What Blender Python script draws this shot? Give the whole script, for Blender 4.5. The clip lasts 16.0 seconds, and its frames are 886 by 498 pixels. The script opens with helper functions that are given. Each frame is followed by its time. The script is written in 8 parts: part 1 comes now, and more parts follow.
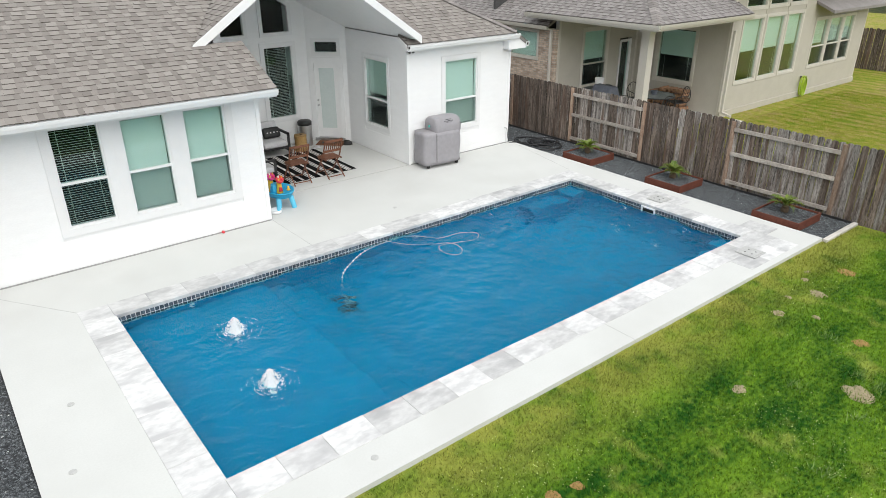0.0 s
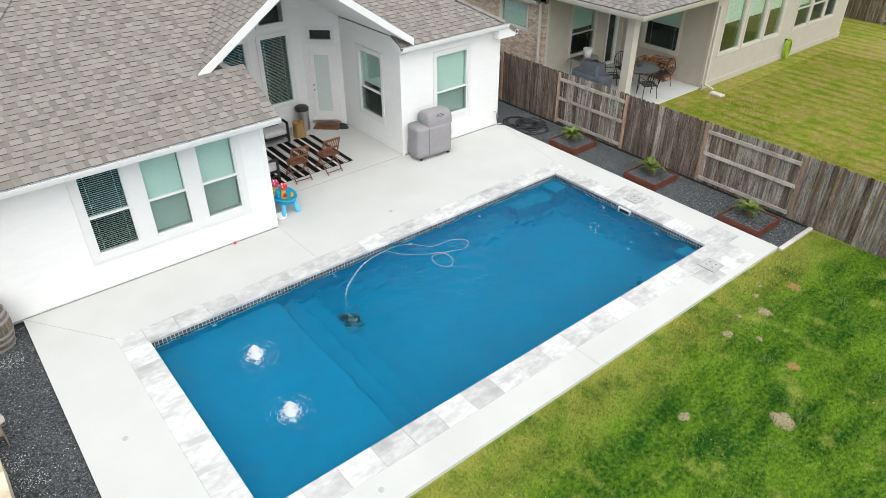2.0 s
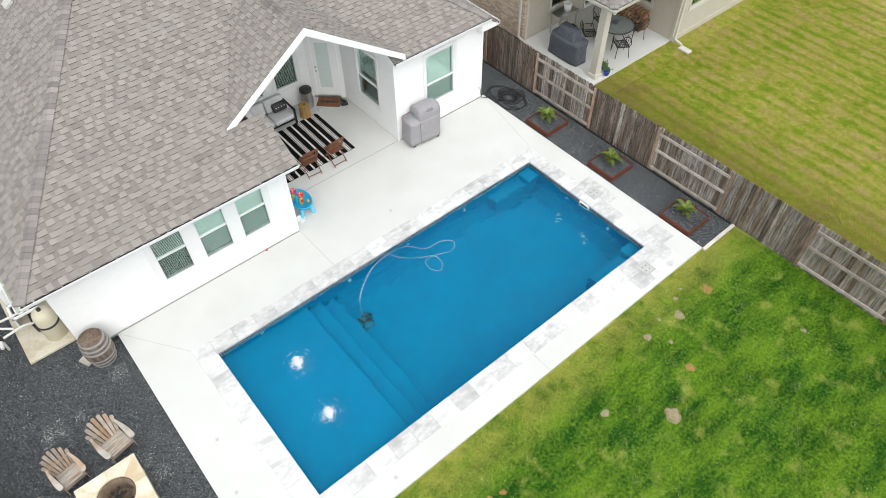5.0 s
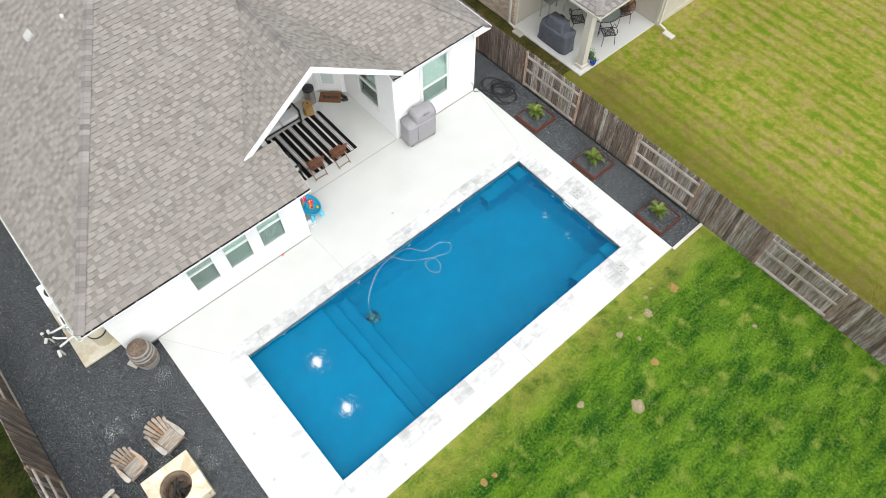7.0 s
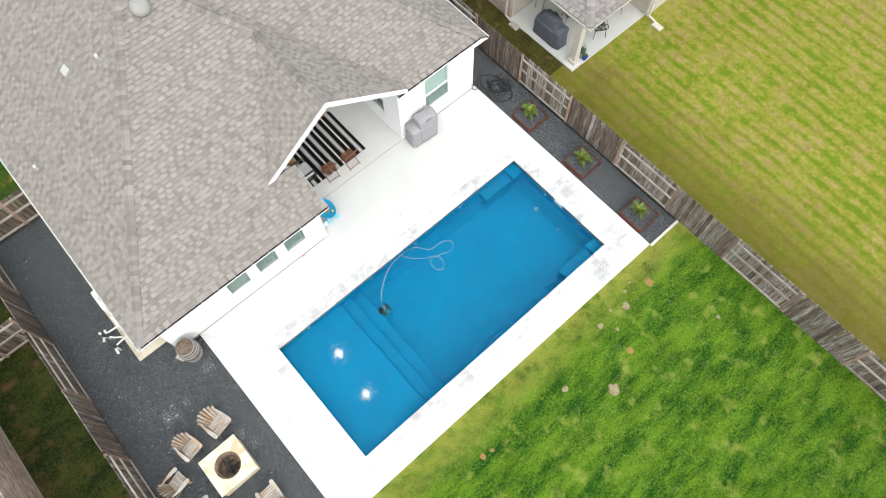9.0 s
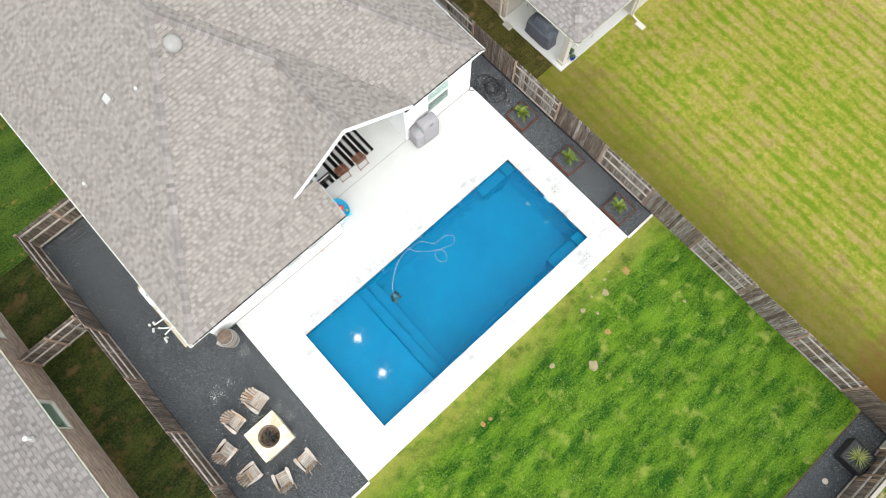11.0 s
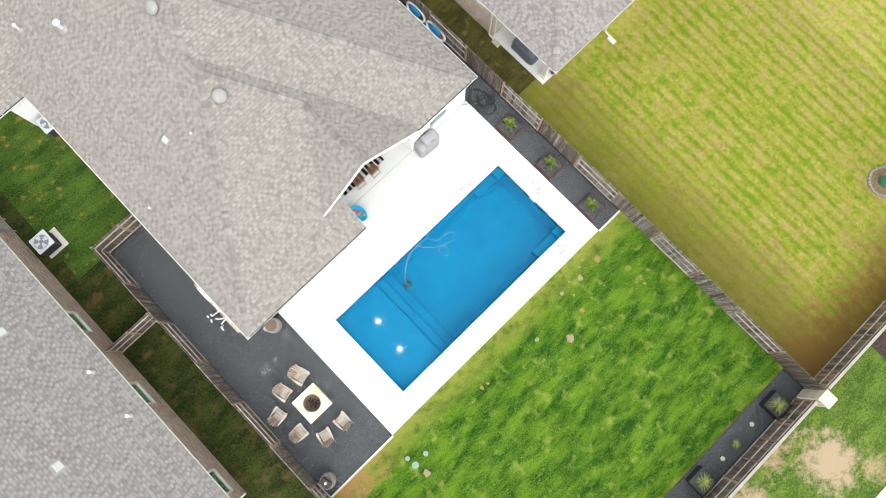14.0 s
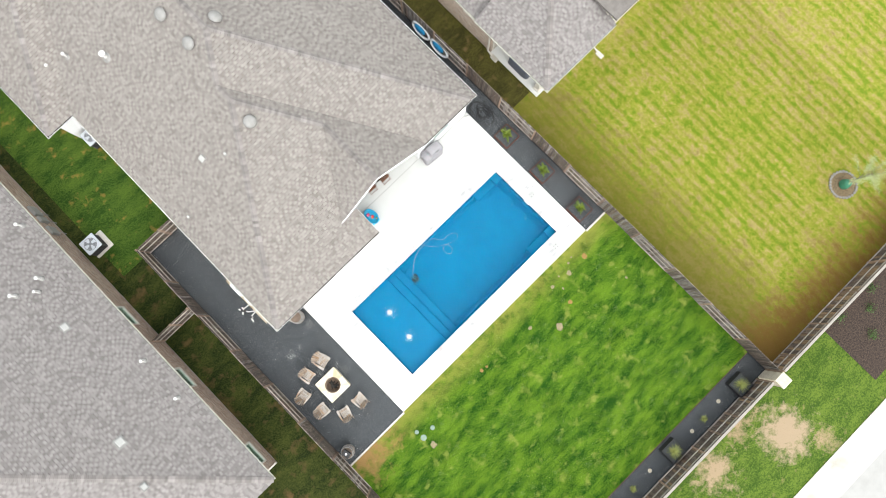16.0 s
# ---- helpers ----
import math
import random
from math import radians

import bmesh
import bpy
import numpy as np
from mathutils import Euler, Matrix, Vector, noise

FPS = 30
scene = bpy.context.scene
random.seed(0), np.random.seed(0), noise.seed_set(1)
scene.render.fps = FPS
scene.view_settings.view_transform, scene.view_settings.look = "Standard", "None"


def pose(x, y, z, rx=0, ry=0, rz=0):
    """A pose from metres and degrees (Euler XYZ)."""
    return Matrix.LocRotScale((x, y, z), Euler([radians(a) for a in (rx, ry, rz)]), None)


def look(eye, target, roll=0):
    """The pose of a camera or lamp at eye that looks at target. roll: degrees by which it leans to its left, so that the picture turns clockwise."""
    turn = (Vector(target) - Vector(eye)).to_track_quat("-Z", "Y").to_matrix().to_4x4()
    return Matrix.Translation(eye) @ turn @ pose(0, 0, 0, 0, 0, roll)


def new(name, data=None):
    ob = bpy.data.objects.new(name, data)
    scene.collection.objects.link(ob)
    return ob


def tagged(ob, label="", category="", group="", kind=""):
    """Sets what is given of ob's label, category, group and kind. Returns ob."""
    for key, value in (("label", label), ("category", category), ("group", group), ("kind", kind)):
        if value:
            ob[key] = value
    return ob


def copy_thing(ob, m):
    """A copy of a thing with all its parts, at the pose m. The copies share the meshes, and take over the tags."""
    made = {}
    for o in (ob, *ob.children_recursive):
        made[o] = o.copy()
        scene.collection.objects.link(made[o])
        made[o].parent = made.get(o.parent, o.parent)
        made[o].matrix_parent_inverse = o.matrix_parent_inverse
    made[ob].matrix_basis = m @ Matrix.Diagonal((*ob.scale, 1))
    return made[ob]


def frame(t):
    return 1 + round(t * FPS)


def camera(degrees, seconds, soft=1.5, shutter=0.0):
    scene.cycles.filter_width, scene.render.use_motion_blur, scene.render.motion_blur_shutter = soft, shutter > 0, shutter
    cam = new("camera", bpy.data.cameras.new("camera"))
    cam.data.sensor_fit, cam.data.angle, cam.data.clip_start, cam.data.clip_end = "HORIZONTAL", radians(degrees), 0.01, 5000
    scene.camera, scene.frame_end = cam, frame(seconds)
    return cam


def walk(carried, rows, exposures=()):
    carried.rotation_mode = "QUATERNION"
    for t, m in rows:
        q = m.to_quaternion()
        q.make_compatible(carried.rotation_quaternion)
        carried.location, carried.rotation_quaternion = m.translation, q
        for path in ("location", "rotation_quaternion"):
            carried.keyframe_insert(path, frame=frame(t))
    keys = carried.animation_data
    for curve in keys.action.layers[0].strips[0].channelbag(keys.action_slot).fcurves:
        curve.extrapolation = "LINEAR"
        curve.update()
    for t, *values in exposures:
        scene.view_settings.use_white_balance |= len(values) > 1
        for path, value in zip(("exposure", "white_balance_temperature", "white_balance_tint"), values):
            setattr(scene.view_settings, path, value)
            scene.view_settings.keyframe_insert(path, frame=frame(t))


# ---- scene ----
cam = camera(67.0, 16.0, soft=0.3)
EXPOSURES = [(0, 0.455), (3.5, 0.535), (7, 0.70), (10, 0.87), (13, 0.99), (16, 1.0)]
PATH = [
    (0, (-1.585, -5.926, 5.447), (-0.465, -4.5, 4.603), -0.2),
    (0.5, (-1.603, -5.866, 6.114), (-0.494, -4.475, 5.2), -0.0),
    (1, (-1.65, -5.816, 6.693), (-0.552, -4.456, 5.721), 0.1),
    (1.5, (-1.683, -5.855, 7.355), (-0.603, -4.526, 6.322), 0.1),
    (2, (-1.621, -6.01, 8.118), (-0.575, -4.709, 7.016), -0.2),
    (2.5, (-1.715, -5.912, 8.96), (-0.683, -4.665, 7.785), 0.1),
    (3, (-1.76, -5.884, 9.899), (-0.754, -4.687, 8.653), 0.3),
    (3.5, (-1.767, -5.972, 10.9), (-0.795, -4.82, 9.585), 0.2),
    (4, (-1.605, -6.104, 11.97), (-0.688, -4.99, 10.585), -0.4),
    (6.5, (-0.643, -4.746, 16.97), (0.06, -3.923, 15.288), -0.4),
    (7, (-0.475, -4.654, 17.703), (0.197, -3.859, 15.995), -0.8),
    (7.5, (-0.304, -4.357, 18.576), (0.331, -3.608, 16.833), -0.7),
    (8, (-0.124, -3.798, 19.545), (0.475, -3.118, 17.762), 0.2),
    (8.5, (0.178, -3.623, 20.451), (0.731, -2.978, 18.64), -0.7),
    (9, (0.515, -3.398, 21.393), (1.02, -2.794, 19.554), -1.8),
    (9.5, (0.657, -3.036, 22.355), (1.133, -2.483, 20.493), -1.2),
    (10, (0.861, -2.703, 23.299), (1.302, -2.196, 21.416), -1.1),
    (12.5, (1.854, -0.633, 28.232), (2.146, -0.347, 26.274), 2.1),
    (13, (2.106, -0.368, 29.164), (2.373, -0.107, 27.199), 1.8),
    (13.5, (2.073, -0.216, 30.139), (2.329, 0.026, 28.171), 2.5),
    (14, (2.226, -0.079, 31.196), (2.46, 0.146, 29.223), 1.9),
    (14.5, (2.537, 0.313, 32.228), (2.742, 0.509, 30.248), 2.0),
    (15, (2.649, 0.531, 33.225), (2.837, 0.71, 31.242), 2.1),
    (15.5, (2.815, 0.668, 34.24), (2.987, 0.836, 32.254), 1.3),
    (16, (3.118, 0.949, 35.276), (3.266, 1.097, 33.287), 0.5),
]
walk(cam, [(t, look(eye, target, roll)) for t, eye, target, roll in PATH], EXPOSURES)

# ---- daylight: a bright overcast sky with a wide soft sun ----
SUN_EL, SUN_AZ = 48.0, 200.0
world = bpy.data.worlds.new("overcast_sky")
scene.world = world
world.use_nodes = True
wn = world.node_tree.nodes
wl = world.node_tree.links
wn.clear()
sky = wn.new("ShaderNodeTexSky")
sky.sky_type = "NISHITA"
sky.sun_disc = False
sky.sun_elevation = radians(SUN_EL)
sky.sun_rotation = radians(SUN_AZ)
sky.air_density, sky.dust_density, sky.ozone_density = 1.0, 4.0, 1.0
cloud = wn.new("ShaderNodeMix")
cloud.data_type = "RGBA"
cloud.inputs[0].default_value = 0.8
wbg = wn.new("ShaderNodeBackground")
wbg.inputs[1].default_value = 0.088
wout = wn.new("ShaderNodeOutputWorld")
# cloud deck: brighter overhead than at the horizon
dome = wn.new("ShaderNodeTexCoord")
height = wn.new("ShaderNodeSeparateXYZ")
veil = wn.new("ShaderNodeMapRange")
veil.inputs["To Min"].default_value, veil.inputs["To Max"].default_value = 0.80, 1.12
grey = wn.new("ShaderNodeVectorMath")
grey.operation = "SCALE"
grey.inputs[0].default_value = (9.7, 10.1, 10.2)
wl.new(dome.outputs["Generated"], height.inputs[0])
wl.new(height.outputs[2], veil.inputs["Value"])
wl.new(veil.outputs[0], grey.inputs["Scale"])
wl.new(grey.outputs[0], cloud.inputs[7])
wl.new(sky.outputs[0], cloud.inputs[6])
wl.new(cloud.outputs[2], wbg.inputs[0])
wl.new(wbg.outputs[0], wout.inputs[0])

sun = new("sun", bpy.data.lights.new("sun", "SUN"))
sun.data.energy, sun.data.angle, sun.data.color = 1.58, radians(75), (1.0, 0.985, 0.96)
sun.matrix_world = look((0, 0, 40), (0 + math.cos(radians(90 - SUN_AZ)) * -20, math.sin(radians(90 - SUN_AZ)) * -20, 40 - 20 * math.tan(radians(SUN_EL))))


# ---- materials ----
def surf(name, a, b, scale=6.0, rough=0.8, bump=0.2, depth=0.01, fine=9.0, metal=0.0, vary=0.0, island=0.0, spec=0.5,
         stretch=(1, 1, 1), stain=None, stain_scale=0.6, world_space=False, sharp=0.18):
    """Two tones mixed by coarse and fine noise, with relief, wear and a shift of tone from piece to piece."""
    m = bpy.data.materials.new(name)
    m.use_nodes = True
    nt = m.node_tree
    n, l = nt.nodes, nt.links
    p = n["Principled BSDF"]
    p.inputs["Roughness"].default_value = rough
    p.inputs["Metallic"].default_value = metal
    p.inputs["Specular IOR Level"].default_value = spec
    if world_space:
        src = n.new("ShaderNodeNewGeometry").outputs["Position"]
    else:
        src = n.new("ShaderNodeTexCoord").outputs["Object"]
    mp = n.new("ShaderNodeMapping")
    mp.inputs["Scale"].default_value = stretch
    l.new(src, mp.inputs["Vector"])
    vec = mp.outputs[0]
    rnd = None
    if vary:
        rnd = n.new("ShaderNodeObjectInfo").outputs["Random"]
    if island:
        rnd = n.new("ShaderNodeNewGeometry").outputs["Random Per Island"]
    if rnd is not None:
        off = n.new("ShaderNodeVectorMath")
        off.operation = "ADD"
        big = n.new("ShaderNodeMath")
        big.operation = "MULTIPLY"
        big.inputs[1].default_value = 37.0
        l.new(rnd, big.inputs[0])
        l.new(vec, off.inputs[0])
        l.new(big.outputs[0], off.inputs[1])
        vec = off.outputs[0]
    n1 = n.new("ShaderNodeTexNoise")
    n1.inputs["Scale"].default_value = scale
    n1.inputs["Detail"].default_value = 5
    n2 = n.new("ShaderNodeTexNoise")
    n2.inputs["Scale"].default_value = scale * fine
    n2.inputs["Detail"].default_value = 4
    l.new(vec, n1.inputs["Vector"])
    l.new(vec, n2.inputs["Vector"])
    mix = n.new("ShaderNodeMath")
    mix.operation = "ADD"
    l.new(n1.outputs[0], mix.inputs[0])
    l.new(n2.outputs[0], mix.inputs[1])
    ramp = n.new("ShaderNodeMapRange")
    ramp.inputs["From Min"].default_value = 1.0 - sharp * 1.6
    ramp.inputs["From Max"].default_value = 1.0 + sharp * 1.6
    l.new(mix.outputs[0], ramp.inputs["Value"])
    col = n.new("ShaderNodeMix")
    col.data_type = "RGBA"
    col.inputs[6].default_value = (*a, 1)
    col.inputs[7].default_value = (*b, 1)
    l.new(ramp.outputs[0], col.inputs[0])
    out = col.outputs[2]
    if stain:
        n3 = n.new("ShaderNodeTexNoise")
        n3.inputs["Scale"].default_value = stain_scale
        n3.inputs["Detail"].default_value = 6
        l.new(vec, n3.inputs["Vector"])
        r3 = n.new("ShaderNodeMapRange")
        r3.inputs["From Min"].default_value = 0.52
        r3.inputs["From Max"].default_value = 0.68
        l.new(n3.outputs[0], r3.inputs["Value"])
        c3 = n.new("ShaderNodeMix")
        c3.data_type = "RGBA"
        c3.inputs[7].default_value = (*stain, 1)
        l.new(r3.outputs[0], c3.inputs[0])
        l.new(out, c3.inputs[6])
        out = c3.outputs[2]
    if rnd is not None:
        hsv = n.new("ShaderNodeHueSaturation")
        rr = n.new("ShaderNodeMapRange")
        k = vary or island
        rr.inputs["To Min"].default_value = 1.0 - k
        rr.inputs["To Max"].default_value = 1.0 + k
        l.new(rnd, rr.inputs["Value"])
        l.new(rr.outputs[0], hsv.inputs["Value"])
        l.new(out, hsv.inputs["Color"])
        out = hsv.outputs[0]
    l.new(out, p.inputs["Base Color"])
    if bump:
        bp = n.new("ShaderNodeBump")
        bp.inputs["Strength"].default_value = bump
        bp.inputs["Distance"].default_value = depth
        l.new(mix.outputs[0], bp.inputs["Height"])
        l.new(bp.outputs[0], p.inputs["Normal"])
    return m


def glazing(name, tint, rough=0.02, clear=0.75):
    """Window glass: a tinted clear pane with a Fresnel gloss."""
    m = bpy.data.materials.new(name)
    m.use_nodes = True
    n, l = m.node_tree.nodes, m.node_tree.links
    n.clear()
    tr = n.new("ShaderNodeBsdfTransparent")
    tr.inputs[0].default_value = (*[c * clear for c in tint], 1)
    gl = n.new("ShaderNodeBsdfGlossy")
    gl.inputs["Color"].default_value = (*[0.4 + 0.6 * c for c in tint], 1)
    gl.inputs["Roughness"].default_value = rough
    lw = n.new("ShaderNodeLayerWeight")
    lw.inputs[0].default_value = 0.5
    pw5 = n.new("ShaderNodeMath")
    pw5.operation = "POWER"
    pw5.inputs[1].default_value = 3.0
    l.new(lw.outputs["Facing"], pw5.inputs[0])
    fr = n.new("ShaderNodeMath")
    fr.operation = "MULTIPLY_ADD"
    fr.inputs[1].default_value = 0.9
    fr.inputs[2].default_value = 0.03
    l.new(pw5.outputs[0], fr.inputs[0])
    mx = n.new("ShaderNodeMixShader")
    o = n.new("ShaderNodeOutputMaterial")
    l.new(fr.outputs[0], mx.inputs[0])
    l.new(tr.outputs[0], mx.inputs[1])
    l.new(gl.outputs[0], mx.inputs[2])
    l.new(mx.outputs[0], o.inputs[0])
    return m


WHITE = surf("white_painted_fibre_cement", (0.795, 0.80, 0.80), (0.835, 0.84, 0.84), 3, 0.55, 0.04, 0.002, stretch=(1, 1, 3))
TRIM = surf("white_trim_paint", (0.81, 0.815, 0.815), (0.85, 0.855, 0.855), 4, 0.45, 0.06, 0.002)
VINYL = surf("white_vinyl", (0.74, 0.75, 0.75), (0.78, 0.78, 0.78), 5, 0.35, 0.02, 0.001)
CONCRETE = surf("pale_broom_concrete", (0.565, 0.570, 0.552), (0.605, 0.610, 0.592), 1.3, 0.9, 0.25, 0.003, fine=30, stain=(0.555, 0.558, 0.538), stain_scale=0.5, world_space=True)
CURB = surf("raw_concrete", (0.50, 0.47, 0.42), (0.66, 0.63, 0.58), 3, 0.9, 0.3, 0.004, stain=(0.36, 0.34, 0.29), world_space=True)
JOINT = surf("grey_joint_sealant", (0.27, 0.27, 0.26), (0.36, 0.36, 0.345), 8, 0.9)
COPING = surf("grey_veined_marble_paver", (0.49, 0.487, 0.488), (0.68, 0.678, 0.67), 1.5, 0.7, 0.15, 0.003, fine=5, vary=0.15, stretch=(1, 1.8, 1), stain=(0.43, 0.428, 0.432), stain_scale=1.9, sharp=0.16)
TAB = ((0.227, 0.208, 0.190), (0.280, 0.259, 0.237))
TAB_DARK = ((0.184, 0.164, 0.150), (0.234, 0.212, 0.195))
SHINGLE = [surf("weathered_pale_shingle", *TAB, 3.0, 0.95, 0.5, 0.003, fine=50, island=0.10), surf("weathered_brown_shingle", *TAB_DARK, 3.0, 0.95, 0.5, 0.003, fine=50, island=0.12)]
SHINGLE_PIECE = [surf("weathered_pale_shingle_tab", *TAB, 3.0, 0.95, 0.5, 0.003, fine=50, vary=0.10), surf("weathered_brown_shingle_tab", *TAB_DARK, 3.0, 0.95, 0.5, 0.003, fine=50, vary=0.12)]
SHINGLE_W = [surf("grey_shingle", (0.215, 0.198, 0.190), (0.275, 0.257, 0.248), 3.0, 0.95, 0.5, 0.003, fine=50, island=0.09), surf("dark_grey_shingle", (0.165, 0.150, 0.144), (0.212, 0.196, 0.189), 3.0, 0.95, 0.5, 0.003, fine=50, island=0.1)]
RIDGE = surf("ridge_cap_shingle", (0.19, 0.172, 0.163), (0.265, 0.244, 0.232), 2.0, 0.95, 0.6, 0.004, fine=60, island=0.26)
# dark cut edge of the tabs, with the shadow line below them painted in
BUTT = surf("shingle_edge_painted_shadow", (0.062, 0.052, 0.046), (0.096, 0.083, 0.075), 8, 0.95)
SILT = surf("pale_greenish_silt", (0.36, 0.38, 0.30), (0.50, 0.52, 0.44), 9, 0.85)
GUTTER_DARK = surf("dark_gutter_fill", (0.012, 0.010, 0.008), (0.035, 0.028, 0.022), 12, 0.8, 0.5, 0.005)
# near-black colour that stands for the missing light in the rooms
ROOM_DARK = surf("painted_dark_room", (0.012, 0.011, 0.010), (0.022, 0.020, 0.018), 2, 0.9, 0)
UNDERLAY = surf("granulated_roof_base", (0.15, 0.136, 0.124), (0.215, 0.197, 0.180), 4, 0.95)
GRAVEL = surf("dark_basalt_gravel", (0.010, 0.012, 0.014), (0.055, 0.061, 0.068), 22, 0.85, 1.0, 0.03, fine=5, world_space=True, stain=(0.045, 0.046, 0.047), stain_scale=0.8, sharp=0.12)
PEBBLE = surf("basalt_pebble", (0.024, 0.028, 0.031), (0.168, 0.182, 0.192), 9, 0.75, 0.3, 0.004, island=0.6)
FENCE = surf("weathered_cedar", (0.028, 0.020, 0.015), (0.225, 0.180, 0.148), 2.6, 0.9, 0.6, 0.006, fine=7, stretch=(9, 9, 0.7), vary=0.34, stain=(0.095, 0.060, 0.043), stain_scale=1.0, sharp=0.13)
FENCE_PALE = surf("bleached_grey_cedar", (0.060, 0.049, 0.042), (0.40, 0.365, 0.335), 2.6, 0.9, 0.6, 0.006, fine=7, stretch=(9, 9, 0.7), vary=0.26, stain=(0.125, 0.085, 0.063), stain_scale=0.9, sharp=0.13)
FENCE_WARM = surf("tan_cedar", (0.11, 0.062, 0.034), (0.40, 0.285, 0.175), 2.6, 0.9, 0.6, 0.006, fine=7, stretch=(9, 9, 0.7), vary=0.30, stain=(0.20, 0.12, 0.07), stain_scale=0.9, sharp=0.15)
RAIL = surf("weathered_cedar_rail", (0.26, 0.225, 0.195), (0.50, 0.45, 0.40), 4.0, 0.9, 0.4, 0.005, fine=6, vary=0.2)
POST = surf("brown_cedar_post", (0.18, 0.105, 0.068), (0.40, 0.30, 0.225), 4.0, 0.9, 0.4, 0.005, stretch=(6, 6, 1), vary=0.25)
GLASS = glazing("low_e_window_glass", (0.86, 0.965, 0.935), clear=0.98)
BLIND = surf("white_blind_slats", (0.80, 0.82, 0.80), (0.86, 0.88, 0.86), 3, 0.6, 0.02)
SCREEN = bpy.data.materials.new("insect_screen")
SCREEN.use_nodes = True
_n, _l = SCREEN.node_tree.nodes, SCREEN.node_tree.links
_n.clear()
_t, _d, _m, _o = (_n.new("ShaderNodeBsdfTransparent"), _n.new("ShaderNodeBsdfDiffuse"), _n.new("ShaderNodeMixShader"), _n.new("ShaderNodeOutputMaterial"))
_d.inputs[0].default_value = (0.02, 0.025, 0.025, 1)
_m.inputs[0].default_value = 0.15
_l.new(_t.outputs[0], _m.inputs[1])
_l.new(_d.outputs[0], _m.inputs[2])
_l.new(_m.outputs[0], _o.inputs[0])
# dark grey with the dimness of a room put into the colour
ROOM = surf("painted_dim_room", (0.05, 0.05, 0.05), (0.08, 0.08, 0.08), 2, 0.9, 0)
TAN = surf("tan_painted_siding", (0.455, 0.425, 0.365), (0.505, 0.475, 0.41), 3, 0.6, 0.12, 0.002)
TAN_TRIM = surf("cream_trim_paint", (0.56, 0.53, 0.47), (0.62, 0.59, 0.53), 3, 0.5, 0.05, 0.002)
BLACK = surf("black_powder_coat", (0.012, 0.012, 0.012), (0.03, 0.03, 0.03), 9, 0.5, 0.1, 0.002)
STEEL = surf("brushed_steel", (0.42, 0.42, 0.42), (0.55, 0.55, 0.55), 8, 0.35, 0.05, 0.001, metal=0.9)
GALV = surf("grey_painted_vent", (0.25, 0.245, 0.23), (0.31, 0.305, 0.295), 5, 0.5, 0.05, 0.002)


def brick_wall(name, one, two):
    m = bpy.data.materials.new(name)
    m.use_nodes = True
    n, l = m.node_tree.nodes, m.node_tree.links
    p = n["Principled BSDF"]
    p.inputs["Roughness"].default_value = 0.9
    tc = n.new("ShaderNodeTexCoord")
    sep = n.new("ShaderNodeSeparateXYZ")
    l.new(tc.outputs["Object"], sep.inputs[0])
    add = n.new("ShaderNodeMath")
    add.operation = "ADD"
    l.new(sep.outputs[0], add.inputs[0])
    l.new(sep.outputs[1], add.inputs[1])
    cmb = n.new("ShaderNodeCombineXYZ")
    l.new(add.outputs[0], cmb.inputs[0])
    l.new(sep.outputs[2], cmb.inputs[1])
    bk = n.new("ShaderNodeTexBrick")
    bk.inputs["Color1"].default_value = (*one, 1)
    bk.inputs["Color2"].default_value = (*two, 1)
    bk.inputs["Mortar"].default_value = (0.42, 0.38, 0.33, 1)
    bk.inputs["Scale"].default_value = 1.0
    bk.inputs["Brick Width"].default_value = 0.205
    bk.inputs["Row Height"].default_value = 0.067
    bk.inputs["Mortar Size"].default_value = 0.009
    bk.inputs["Bias"].default_value = -0.1
    l.new(cmb.outputs[0], bk.inputs["Vector"])
    nz = n.new("ShaderNodeTexNoise")
    nz.inputs["Scale"].default_value = 7
    l.new(cmb.outputs[0], nz.inputs["Vector"])
    mr = n.new("ShaderNodeMapRange")
    mr.inputs["To Min"].default_value = 0.6
    mr.inputs["To Max"].default_value = 1.4
    l.new(nz.outputs[0], mr.inputs["Value"])
    hs = n.new("ShaderNodeHueSaturation")
    l.new(mr.outputs[0], hs.inputs["Value"])
    l.new(bk.outputs[0], hs.inputs["Color"])
    l.new(hs.outputs[0], p.inputs["Base Color"])
    bp = n.new("ShaderNodeBump")
    bp.inputs["Strength"].default_value = 0.6
    bp.inputs["Distance"].default_value = 0.008
    bp.invert = True
    l.new(bk.outputs["Fac"], bp.inputs["Height"])
    l.new(bp.outputs[0], p.inputs["Normal"])
    return m


BRICK = brick_wall("red_brown_brick", (0.52, 0.38, 0.29), (0.20, 0.105, 0.075))
BRICK_E = brick_wall("buff_brick", (0.62, 0.50, 0.40), (0.34, 0.245, 0.185))


LZ_SPOT = -0.1


